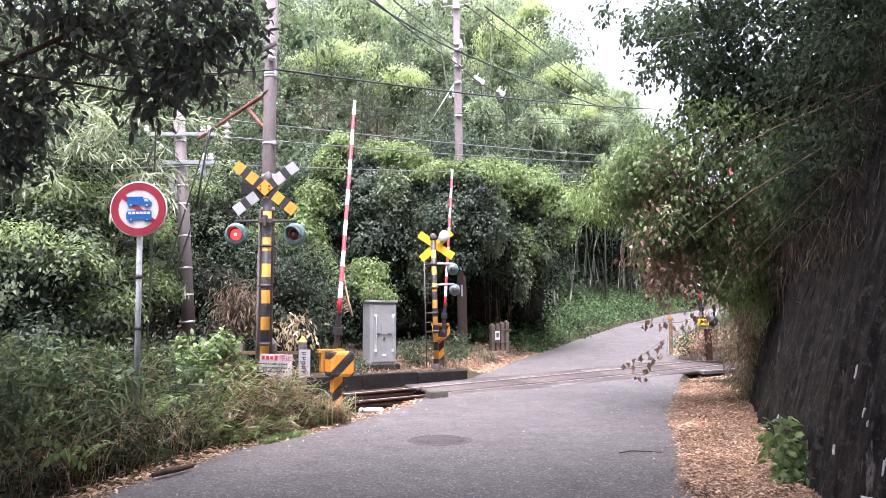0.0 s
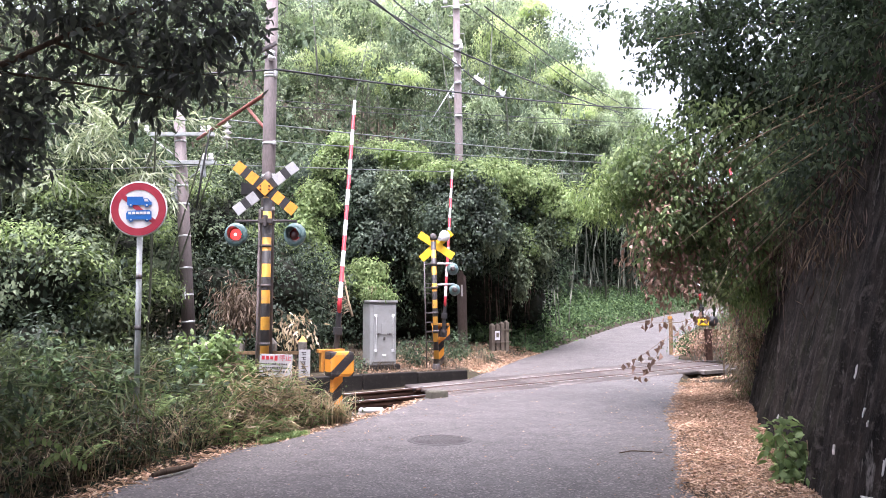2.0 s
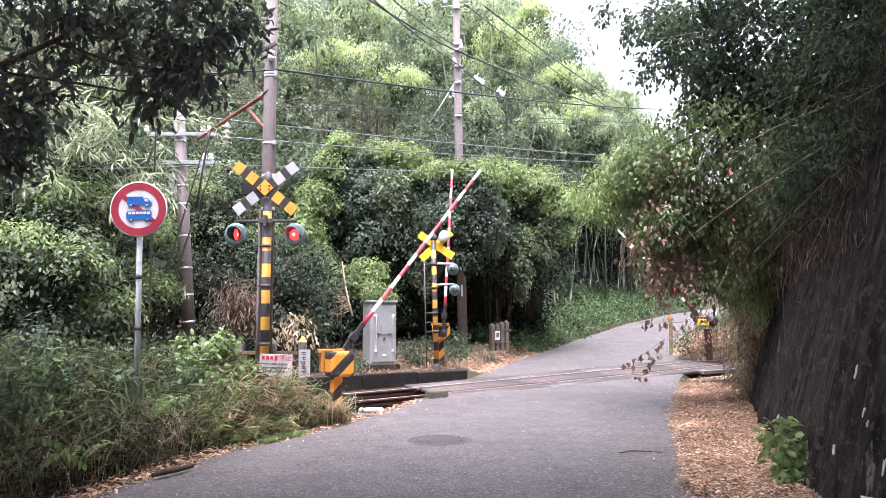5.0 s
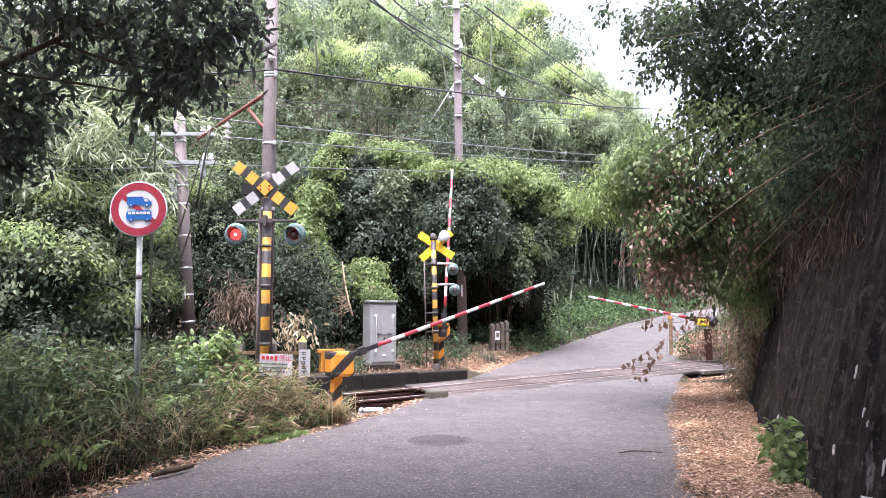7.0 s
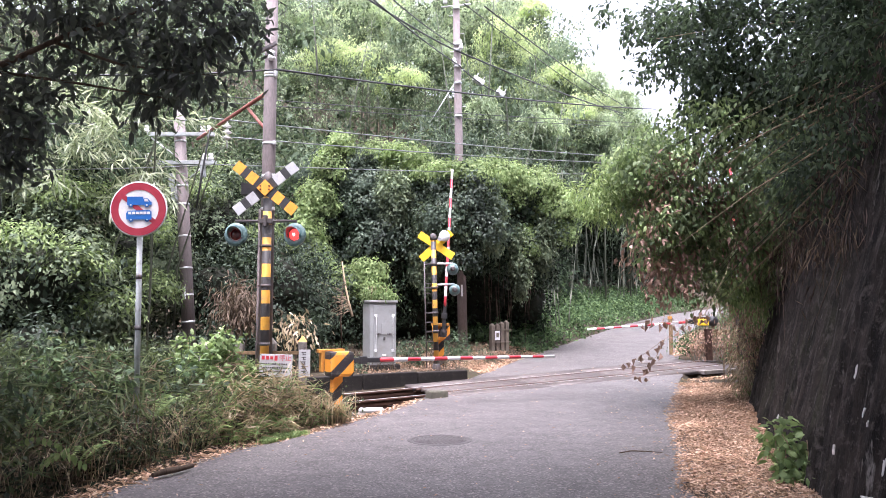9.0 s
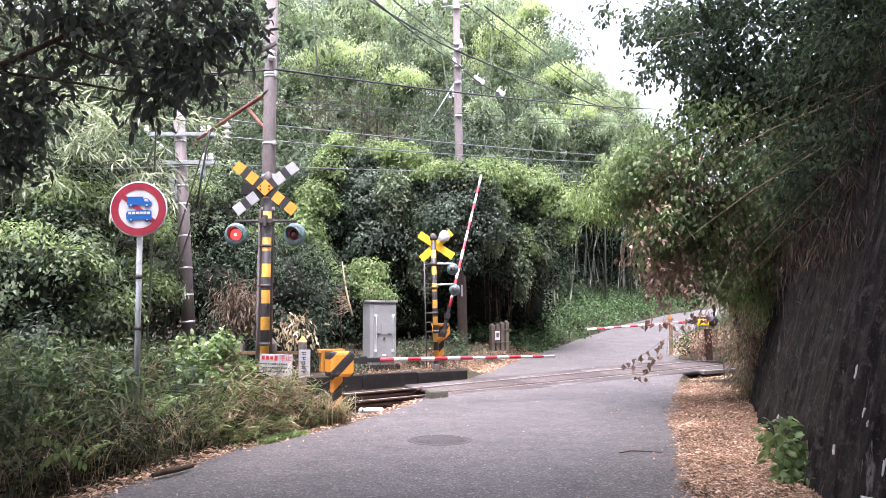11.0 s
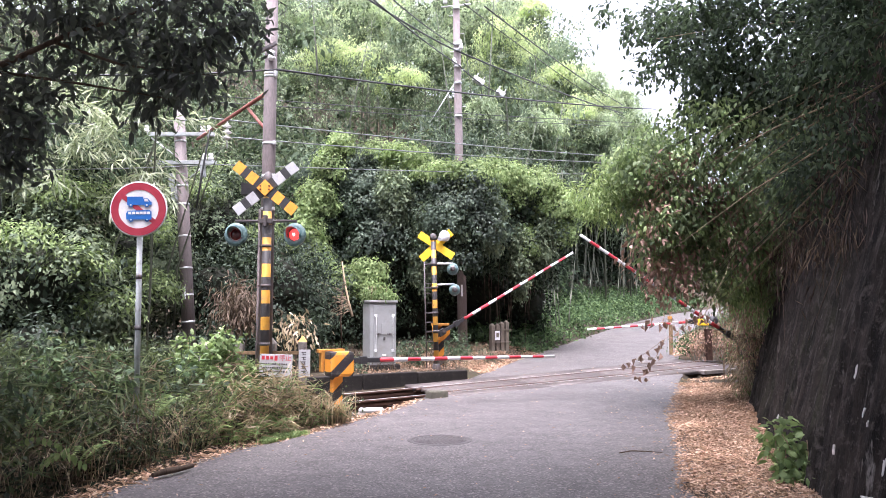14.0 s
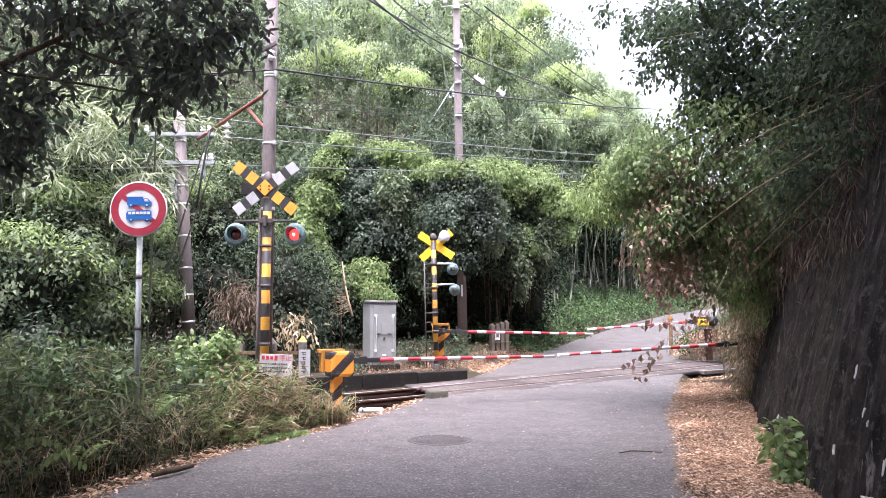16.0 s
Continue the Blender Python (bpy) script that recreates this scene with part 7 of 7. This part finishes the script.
def build_right_trees():
    t = thing("overhanging_tree", None, "dark broad-leaved tree leaning over the wall with withered twigs", "tree")
    full = RIGHT_CROWN + lumps(RIGHT_CROWN, 6, 0.25, 0.5, 31)
    full += [(2.65, 11.5, 6.4, 0.26, 0.3, 0.12), (3.0, 11.5, 5.95, 0.2, 0.3, 0.3), (3.25, 11.5, 5.4, 0.2, 0.3, 0.3), (2.9, 11.3, 3.9, 0.22, 0.3, 0.2), (2.95, 11.3, 3.3, 0.2, 0.3, 0.3), (3.5, 11.5, 2.1, 0.25, 0.3, 0.28), (3.25, 11.5, 2.35, 0.24, 0.3, 0.28), (4.3, 11.6, 2.2, 0.3, 0.3, 0.34), (4.6, 11.8, 1.95, 0.25, 0.3, 0.28)]
    # one tree, several leaf colours: lower leaves painted lit, crown painted shaded
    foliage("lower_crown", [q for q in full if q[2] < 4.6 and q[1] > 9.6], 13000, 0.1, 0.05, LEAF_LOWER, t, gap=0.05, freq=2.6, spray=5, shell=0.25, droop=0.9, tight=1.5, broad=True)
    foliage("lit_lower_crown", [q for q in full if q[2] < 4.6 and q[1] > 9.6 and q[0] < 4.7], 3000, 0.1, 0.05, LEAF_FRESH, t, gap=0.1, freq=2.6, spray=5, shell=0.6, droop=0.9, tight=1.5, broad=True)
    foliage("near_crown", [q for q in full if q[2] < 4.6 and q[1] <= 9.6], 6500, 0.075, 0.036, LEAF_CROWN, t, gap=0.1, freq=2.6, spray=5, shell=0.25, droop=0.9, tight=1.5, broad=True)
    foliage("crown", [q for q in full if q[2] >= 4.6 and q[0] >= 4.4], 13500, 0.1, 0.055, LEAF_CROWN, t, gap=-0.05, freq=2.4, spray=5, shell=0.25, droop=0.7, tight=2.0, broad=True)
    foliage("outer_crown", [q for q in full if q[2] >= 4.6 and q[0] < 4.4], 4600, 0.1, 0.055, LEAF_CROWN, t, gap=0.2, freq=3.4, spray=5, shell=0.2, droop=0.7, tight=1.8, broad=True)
    foliage("withered_leaf_mass", [(3.4, 11.4, 2.6, 0.5, 0.5, 0.7), (3.9, 11.6, 3.3, 0.7, 0.7, 0.8), (4.5, 11.4, 2.9, 0.8, 0.7, 0.7), (3.7, 12, 2.4, 0.5, 0.5, 0.6), (3.3, 11.2, 3.5, 0.3, 0.3, 0.4), (3.1, 11, 2.7, 0.35, 0.3, 0.6), (3.3, 11.2, 2.0, 0.35, 0.3, 0.5), (3.6, 11.2, 2.2, 0.3, 0.3, 0.5)], 2200, 0.11, 0.05, DEAD_LEAF, t, gap=0.1, spray=6, droop=1.2, shell=0.2)
    bm = B()
    tube(bm, [(7.2, 10.5, 4.3), (6.9, 10.6, 5.6), (6.2, 10.8, 6.8), (5.2, 11.2, 7.4), (4.0, 11.8, 7.3)], [0.2, 0.17, 0.12, 0.07, 0.03], 10)
    part("trunk", bm, BARK, t)
    for a, b, c in (((6.9, 10.6, 5.4), (5.4, 10.8, 5.0), (3.7, 11.6, 4.2)), ((6.8, 10.2, 5.2), (5.6, 9.6, 4.5), (3.9, 11.2, 2.5)), ((6.8, 10.4, 5.4), (5.5, 10.4, 5.8), (3.4, 11.4, 5.9)), ((7.0, 9.5, 4.8), (5.6, 9.2, 3.6), (4.2, 11.0, 1.75)), ((6.6, 8.6, 4.6), (5.4, 8.2, 3.7), (4.6, 9.5, 2.6)), ((5.2, 7.2, 3.9), (4.3, 7.7, 3.45), (3.24, 10.3, 2.45)), ((5.3, 7.6, 4.3), (4.6, 7.2, 3.5), (3.9, 9.2, 2.3)), ((5.4, 8.0, 4.4), (4.5, 7.6, 3.9), (3.5, 9.6, 3.5)), ((5.6, 8.6, 4.5), (4.7, 8.3, 3.2), (4.3, 9.0, 1.9)), ((5.0, 6.8, 4.2), (4.2, 7.0, 3.7), (3.6, 8.6, 3.2))):
        a, b, c = Vector(a), Vector(b), Vector(c)
        part("limb", tube(B(), [a, a.lerp(b, 0.6), b, b.lerp(c, 0.5) + Vector((0, 0, 0.06)), c], [0.018, 0.015, 0.011, 0.008, 0.004], 6), TWIG, t)
    for k, q in enumerate(HIGH_CROWN):
        x, y, z, r = q[:4]
        h = thing("evergreen_tree", None, "dense evergreen above the wall; those out of view only add shade", "tree", "trees above the wall")
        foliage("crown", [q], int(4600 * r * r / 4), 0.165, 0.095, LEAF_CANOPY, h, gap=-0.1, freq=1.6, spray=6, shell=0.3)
        g = float(land(x, y)) - 0.3
        gx = x if g > 3 or y > 15 else x + 2.2
        g = float(land(gx, y)) - 0.3
        part("trunk", tube(B(), [(gx + 0.2, y, g), ((gx + x) / 2, y, (g + z) / 2), (x - 0.1, y, z + 0.4)], [0.13, 0.1, 0.04], 7), BARK, h)
    # dry canes arching down from the bank, and a fringe of dead growth over the wall's top
    g = random.Random(17)
    for k in range(18):
        y = g.uniform(7.2, 11.8)
        a = Vector((float(np.interp(y, WALL_Y, WALL_X)) + 1.5, y, g.uniform(3.6, 5.0)))
        c_ = a + Vector((-g.uniform(0.9, 2.3), g.uniform(-0.3, 1.2), -g.uniform(0.3, 2.2)))
        b = a.lerp(c_, 0.55) + Vector((0, 0, g.uniform(0.1, 0.4)))
        ob = part("dry_cane", tube(B(), [a, a.lerp(b, 0.5) + Vector((0, 0, 0.08)), b, b.lerp(c_, 0.5) + Vector((0, 0, 0.07)), c_], [0.009, 0.008, 0.006, 0.004, 0.002], 5), g.choice((BARK, BARK, TWIG, TWIG_SHADE)))
        tagged(ob, "dry brown cane arching down from the bank", "cane", "dry canes")
    fringe = []
    for k in range(30):
        y, z = g.uniform(6.6, 13.2), g.uniform(2.0, 4.3)
        fringe.append((float(np.interp(y, WALL_Y, WALL_X)) + 0.27 * z - 0.1, y, z, 0.16, g.uniform(0.25, 0.6), g.uniform(0.35, 0.7)))
    tagged(foliage("dead_growth", fringe[::2], 900, 0.2, 0.011, DEAD_FERN, gap=-0.1, spray=6, shell=0.3, droop=1.6, tight=0.8), "withered tan grass hanging over the wall", "dead growth", kind="stuff")
    tagged(foliage("dead_growth", fringe, 1900, 0.2, 0.01, BROWN_STEM, gap=-0.1, spray=6, shell=0.3, droop=1.6, tight=0.8), "dead brown stems hanging over the top of the wall", "dead growth", kind="stuff")
    # climbers and dry stems at the wall's end
    e = [(5.1, 12.9, 2.0, 0.26, 0.3, 0.34), (5.3, 12.2, 2.2, 0.5, 0.6, 0.7), (4.9, 11.9, 2.9, 0.6, 0.6, 0.6), (5.6, 13.6, 2.4, 0.5, 0.7, 0.7), (5.9, 14.5, 2.0, 0.45, 0.5, 0.5), (6.8, 15.6, 1.8, 0.5, 0.6, 0.9), (6.0, 14.6, 2.8, 0.7, 0.8, 0.8), (6.3, 13.6, 3.5, 0.7, 1.0, 0.8)]
    c = thing("wall_climber", None, "tangled climbers and dry stems hanging down the wall end", "climber")
    # paler copy of the climber leaves: light on them put into colour
    foliage("lit_leaf_mass", e[:5], 3500, 0.11, 0.028, LEAF_FRESH, c, gap=0.0, spray=5, shell=0.6, droop=0.9)
    foliage("leaf_mass", e, 6500, 0.11, 0.03, LEAF_LOWER, c, gap=0.0, spray=5, shell=0.4, droop=0.9)
    foliage("withered_leaf_mass", e[2:5] + [(5.5, 13.3, 1.6, 0.3, 0.4, 0.5), (5.4, 12.9, 1.0, 0.2, 0.3, 0.5), (5.1, 13.1, 1.6, 0.2, 0.25, 0.3)], 3000, 0.08, 0.025, DEAD_LEAF, c, gap=0.0, spray=5, shell=0.5, droop=1.2)
    low = [(5.42, 13.25, 0.75, 0.25, 0.25, 0.7), (5.3, 12.9, 0.4, 0.2, 0.25, 0.4), (5.6, 13.4, 1.5, 0.3, 0.3, 0.5)]
    foliage("dead_stem_mass", low, 1100, 0.2, 0.012, STRAW, c, gap=-0.2, spray=5, shell=0.3, droop=1.0, tight=0.8)
    foliage("low_leaf_mass", low, 300, 0.09, 0.03, LEAF_FRESH, c, gap=0.0, spray=4, shell=0.5)
    for k in range(16):
        x, y = RNG.uniform(5.5, 6.6), RNG.uniform(13, 15.6)
        z = RNG.uniform(1.2, 2.8)
        part("dry_stem", tube(B(), [(x, y, z), (x - RNG.uniform(0, 0.4), y, z * 0.7), (x + RNG.normal(0, 0.2), y - 0.1, z * 0.4), (x - RNG.uniform(0, 0.4), y - 0.2, 0.12)], 0.006, 4), TWIG, c)
    for k in range(26):
        y, z = RNG.uniform(5.8, 13.5), RNG.uniform(2.2, 4.6)
        x = float(np.interp(y, WALL_Y, WALL_X)) + 0.27 * z - RNG.uniform(0.05, 0.2)
        d = RNG.uniform(0.4, 1.3)
        ob = part("hanging_root", tube(B(), [(x, y, z), (x - 0.1 - 0.1 * d, y + RNG.normal(0, 0.1), z - d * 0.5), (x - 0.27 * d - 0.04, y + RNG.normal(0, 0.15), z - d)], [0.006, 0.005, 0.002], 4), BARK)
        tagged(ob, "thin dry root hanging down the wall", "root", "hanging roots")
    # withered twig hanging over the lane
    w = thing("withered_twig", None, "bare hanging twig with curled brown leaves", "twig")
    bm = B()
    ways = [[(4.6, 11.2, 3.0), (4.1, 10.7, 2.1), (3.6, 10.2, 1.52), (3.0, 10.0, 1.2), (2.56, 10.0, 0.9), (2.36, 10.0, 0.84)], [(2.98, 10.0, 1.18), (2.86, 10.0, 0.95), (2.72, 10.0, 0.75), (2.6, 10.0, 0.62)], [(3.6, 10.2, 1.52), (3.2, 10.0, 1.42), (2.85, 10.0, 1.41), (2.6, 10.0, 1.42)]]
    for way in ways:
        tube(bm, way, [0.0055 - 0.004 * k / (len(way) - 1) for k in range(len(way))], 5)
    part("stem", bm, TWIG, w)
    c0 = np.concatenate([np.linspace(way[k], way[k + 1], 4, endpoint=False) for way in ways for k in range(len(way) - 1) if way[k][0] < 3.7])
    c0 = c0 + RNG.normal(0, 0.025, c0.shape)
    n = len(c0)
    leaf_mesh("withered_leaf", c0, np.array([0, 0, -1.0]) + RNG.normal(0, 0.3, (n, 3)), RNG.normal(0, 1, (n, 3)), RNG.uniform(0.08, 0.14, n), RNG.uniform(0.05, 0.08, n), DEAD_LEAF, w, fold=0.5)
    # young broad-leaved plant at the wall's foot
    y_ = thing("wall_foot_plant", None, "fresh green heart-leaved plant at the foot of the wall", "plant")
    foliage("leaf_mass", [(3.16, 7.0, 0.36, 0.2, 0.22, 0.22), (3.2, 6.8, 0.15, 0.24, 0.25, 0.14), (3.2, 6.75, 0.1, 0.2, 0.2, 0.1)], 360, 0.088, 0.074, LEAF_FRESH, y_, gap=-0.9, spray=3, shell=0.4, droop=0.5, tight=0.6, broad=True)
    bm = B()
    for k in range(7):
        x, y = 3.2 + RNG.uniform(-0.15, 0.1), 6.9 + RNG.uniform(-0.2, 0.2)
        tube(bm, [(x, y, 0), (x - 0.02, y, 0.2), (x - RNG.uniform(0, 0.15), y, RNG.uniform(0.3, 0.5))], 0.004, 5)
    part("stem", bm, TWIG, y_)


def build_left_tree():
    """Broad-leaved limb reaching in over the lane."""
    t = thing("leaning_tree", None, "dark glossy-leaved tree with a limb over the lane", "tree")
    blobs = [(-2.9, 5.6, 3.9, 0.75, 0.7, 0.45), (-2.1, 5.7, 3.7, 0.55, 0.6, 0.5), (-3.4, 5.5, 3.3, 0.7, 0.6, 0.4), (-1.75, 5.8, 3.9, 0.35, 0.4, 0.3), (-3.5, 5.6, 2.75, 0.35, 0.4, 0.3), (-2.3, 5.8, 3.4, 0.5, 0.4, 0.3), (-1.9, 5.6, 3.35, 0.25, 0.3, 0.2), (-2.8, 5.5, 4.6, 1.2, 1.0, 0.5), (-4.3, 5.2, 4.2, 1.0, 1.0, 0.7), (-3.3, 5.6, 3.0, 0.35, 0.35, 0.3), (-3.05, 5.6, 3.08, 0.25, 0.3, 0.22), (-3.25, 5.6, 2.66, 0.16, 0.25, 0.18)]
    foliage("crown", blobs, 8200, 0.11, 0.04, LEAF_LIMB, t, gap=-0.2, freq=3.0, spray=6, shell=0.2, droop=0.5, tight=1.0, broad=True)
    bm = B()
    tube(bm, [(-5.4, 4.9, 0.2), (-5.2, 5.0, 1.8), (-4.6, 5.2, 2.7), (-3.6, 5.4, 3.25), (-2.9, 5.5, 3.65), (-2.2, 5.6, 3.95)], [0.13, 0.1, 0.05, 0.026, 0.018, 0.008], 10)
    part("trunk", bm, BARK, t)
    bm = B()
    for pts in (((-3.4, 5.45, 3.35), (-2.8, 5.6, 3.3), (-2.1, 5.7, 3.2)), ((-4.0, 5.3, 3.0), (-3.6, 5.5, 2.9), (-3.1, 5.6, 2.85)), ((-3.0, 5.5, 3.6), (-2.5, 5.6, 3.45), (-1.8, 5.7, 3.4))):
        part("limb", tube(B(), pts, [0.014, 0.01, 0.004], 6), BARK, t)


def build_shade_trees():
    """Unseen trees added above and behind the viewpoint; their crowns shade the lane."""
    for x, y, z, r, gx in ((-3.2, 0.5, 6.8, 2.8, -5.4), (0.4, -2.0, 7.4, 3.0, 3.6), (-3.0, -5.0, 6.8, 3.0, -5.6), (1.6, 2.2, 7.6, 2.4, 4.2), (-5.8, 3.6, 6.4, 2.2, -6.4), (1.0, -7.5, 6.8, 3.0, 3.4), (-7.5, -1.0, 5.5, 3.0, -7.8), (-0.4, 4.6, 7.9, 2.3, 4.6)):
        t = thing("shade_tree", None, "unseen tall evergreen added so its crown shades the lane", "tree", "lane trees")
        foliage("crown", [(x, y, z, r, r, 1.3)], 4500, 0.29, 0.17, LEAF_DARK, t, gap=-0.5, spray=6, shell=0.2)
        g = float(land(gx, y)) - 0.2
        part("trunk", tube(B(), [(gx, y, g), (gx, y, 3.0), ((gx + x) / 2, y, 5.4), (x, y, z)], [0.2, 0.16, 0.11, 0.04], 8), BARK, t)


def build_dead_ferns():
    for n, q, k, mt in ((1300, (-3.59, 13.1, 1.68, 0.3, 0.27, 0.3), 1, DEAD_FERN), (200, (-2.45, 12.2, 1.25, 0.26, 0.2, 0.2), 0, STRAW)):
        t = thing("dead_fern", None, "tan withered fern drooping beside the track" if k else "pale withered leaves on a bare bush", "fern")
        foliage("frond_mass", [q], n, 0.16 if k else 0.13, 0.03 if k else 0.04, mt, t, gap=-0.3, spray=5, shell=0.3, droop=1.1)
        x, y, z = q[:3]
        part("stem", tube(B(), [(x + 0.1, y, float(land(x, y)) - 0.1), (x + 0.04, y, z * 0.6), (x, y, z)], [0.025, 0.02, 0.012], 6), BARK, t)


def build_broken_branch():
    """Pale broken branch with a brush of dead twigs, caught in the thicket."""
    s = thing("broken_branch", None, "pale broken branch with a brush of dead twigs", "branch")
    part("stem", tube(B(), [(-2.32, 16.9, 2.75), (-2.2, 16.6, 2.2), (-2.1, 16.4, 1.85), (-1.98, 16.2, 1.5)], [0.014, 0.022, 0.026, 0.03], 7), TWIG, s)
    g = random.Random(23)
    for k in range(26):
        a = Vector((-2.2, 16.5, 2.0)).lerp(Vector((-2.0, 16.25, 1.6)), g.random())
        b = a + Vector((-g.uniform(0.1, 0.75), g.uniform(-0.3, 0.1), g.uniform(-0.35, 0.3)))
        part("twig", tube(B(), [a, a.lerp(b, 0.5) + Vector((0, 0, 0.03)), b], [0.007, 0.005, 0.002], 4), TWIG, s)
    part("prop", tube(B(), [(-2.25, 16.7, 2.4), (-2.35, 17.0, 1.4), (-2.3, 17.1, float(land(-2.3, 17.1)) - 0.1)], [0.012, 0.016, 0.02], 6), BARK, s)


def build_machine_weeds():
    """Withered climbers round the far barrier machine."""
    t = thing("withered_climber", None, "withered brown climber on the far barrier machine", "climber")
    foliage("withered_leaf_mass", [(6.75, 18.75, 1.0, 0.3, 0.2, 0.4), (6.4, 18.7, 0.7, 0.3, 0.2, 0.25), (7.1, 18.6, 0.9, 0.3, 0.2, 0.4)], 700, 0.09, 0.035, DEAD_LEAF, t, gap=-0.5, spray=4, shell=0.2, droop=1.0)
    foliage("green_leaf_mass", [(6.25, 19.3, 0.8, 0.25, 0.2, 0.3), (7.4, 19.0, 0.8, 0.4, 0.3, 0.4)], 700, 0.09, 0.045, LEAF_VERGE, t, gap=-0.5, spray=4, shell=0.2)
    for k in range(10):
        x = 6.3 + 0.1 * k
        part("stem", tube(B(), [(x, 18.75, float(land(x, 18.75)) - 0.05), (x + RNG.normal(0, 0.08), 18.7, 0.8), (x + RNG.normal(0, 0.15), 18.75, RNG.uniform(0.9, 1.4))], 0.007, 4), TWIG, t)


def build_cabinet_plant():
    z = float(land(-1.37, 15.97)) + 1.45
    t = thing("cabinet_top_plant", None, "bushy green plant growing over the cabinet roof", "plant")
    b = [(-1.38, 16.0, z + 0.2, 0.24, 0.2, 0.14), (-1.15, 15.9, z + 0.1, 0.16, 0.2, 0.1), (-1.6, 16.0, z + 0.08, 0.14, 0.18, 0.1)]
    foliage("leaf_mass", b, 800, 0.09, 0.03, LEAF_FRESH, t, gap=-0.4, spray=5, shell=0.2, droop=0.6, tight=1.2)
    bm = B()
    for k in range(9):
        x = -1.38 + RNG.uniform(-0.22, 0.22)
        tube(bm, [(x, 15.97, z - 0.02), (x * 1.01, 15.95, z + 0.3)], 0.006, 4)
    part("stem", bm, TWIG, t)


build_ground()
build_road()
build_track()
build_retaining_wall()
build_side_wall()
DRUMS = build_signal_near()
build_signal_far()
ARM_A = build_barrier(-1.59, 11.0, 0.846, 28, 3.98, True, 14, 0.7, -0.27, "yellow and black striped barrier machine at the road edge", case_at=-0.04, foot_at=-0.08)
ARM_B = build_barrier(0.012, 16.4, 1.168, 16, 3.65, True, 14, 0.55, 0.27, "barrier machine half hidden behind the far signal post")
ARM_C = build_barrier(5.58, 13.9, 1.0, 202, 3.95, True, 16, 0.6, 0.27, "dark barrier machine hidden in climbers by the wall", DARK_METAL, DARK_METAL)
ARM_D = build_barrier(6.66, 19.0, 1.38, 196, 3.26, True, 12, 0.5, 0.27, "rusty yellow barrier machine with a black motor beyond the rails", YELLOW_BRIGHT, RUST, -0.08, (0.2, 0.22, 0.17), 0.18, 0.05)
build_cabinet()
no_heavy_sign()
build_mast()
build_pole_left()
build_pole_far()
build_wires()
build_near_fence()
build_far_fence()
build_marker_post()
build_road_things()
build_litter()
build_left_bank()
build_left_shrubs()
build_mound()
build_broken_branch()
build_bamboo_hill()
build_grove_edge()
build_far_verges()
build_right_trees()
build_left_tree()
build_shade_trees()
build_dead_ferns()
build_machine_weeds()
build_cabinet_plant()


# ---- what moves ----
def motions():
    def swing(arm, z, rows):
        walk(arm, [(t, pose(0, 0, z, 0, -a, 0)) for t, a in rows])

    a = [(0.0, 86.25), (2.5, 86.25), (2.8, 85.0), (3.0, 82.2), (3.2, 79.3), (3.5, 74.75), (3.8, 70.0), (4.0, 67.0), (4.2, 63.75), (4.9, 52.5), (5.6, 41.2), (6.3, 30.0), (6.5, 26.6), (6.7, 23.0),
         (6.9, 19.5), (7.1, 16.2), (7.3, 12.75), (7.5, 9.5), (7.7, 6.6), (7.9, 3.4), (8.1, 1.2), (8.3, -0.5), (16.0, -0.5)]
    swing(ARM_A, 0.846, a)
    swing(ARM_D, 1.38, [(0.0, 85.0), (2.4, 85.0), (2.7, 83.5), (3.0, 79.0), (3.5, 70.5), (4.2, 58.0), (4.9, 45.5), (5.6, 33.0), (6.3, 20.75), (6.5, 18.2), (6.7, 15.2), (6.9, 12.0), (7.1, 9.2), (7.3, 6.1), (7.5, 2.75), (7.7, -0.9),
                        (8.0, -2.9), (8.3, -3.5), (16.0, -3.5)])
    swing(ARM_B, 1.168, [(0.0, 86.75), (9.9, 86.75), (10.2, 85.6), (10.6, 81.2), (11.3, 71.5), (11.7, 65.6), (12.1, 59.5), (12.5, 53.3), (12.8, 48.4), (13.1, 43.7), (13.5, 37.5), (13.9, 31.5), (14.3, 25.0), (14.7, 18.3), (15.1, 11.75),
                         (15.5, 5.8), (15.8, 1.4), (16.0, -1.25)])
    swing(ARM_C, 1.0, [(0.0, 88.0), (9.7, 88.0), (10.1, 86.8), (10.6, 82.5), (11.3, 72.5), (12.0, 61.5), (12.8, 48.7), (13.5, 37.2), (14.0, 28.6), (14.5, 20.0), (14.8, 14.5), (15.0, 10.9), (15.2, 7.5), (15.4, 4.4), (15.6, 1.0), (15.8, -1.1), (16.0, -2.1)])
    # the two flashers take turns, one change every 0.6095 s; each comes up just before the other dies
    for lens, lit in ((DRUMS[0], True), (DRUMS[1], False)):
        ang = 0.0 if lit else 180.0
        rows = [(0, ang)]
        for k in range(27):
            first = max(1, round((0.122 + 0.6095 * k) * FPS) + (-1 if lit else -3))
            rows += [(first, ang), (first + 1, ang + 89.0), (first + 2, ang + 177.0), (first + 3, ang + 180.0)]
            ang += 180.0
            lit = not lit
        last = round(16.0 * FPS)
        rows = [r for r in rows if r[0] <= last]
        if rows[-1][0] < last:
            rows.append((last, rows[-1][1]))
        walk(lens, [(f / FPS, pose(0, 0.01, 0, 0, 0, q)) for f, q in rows])


motions()
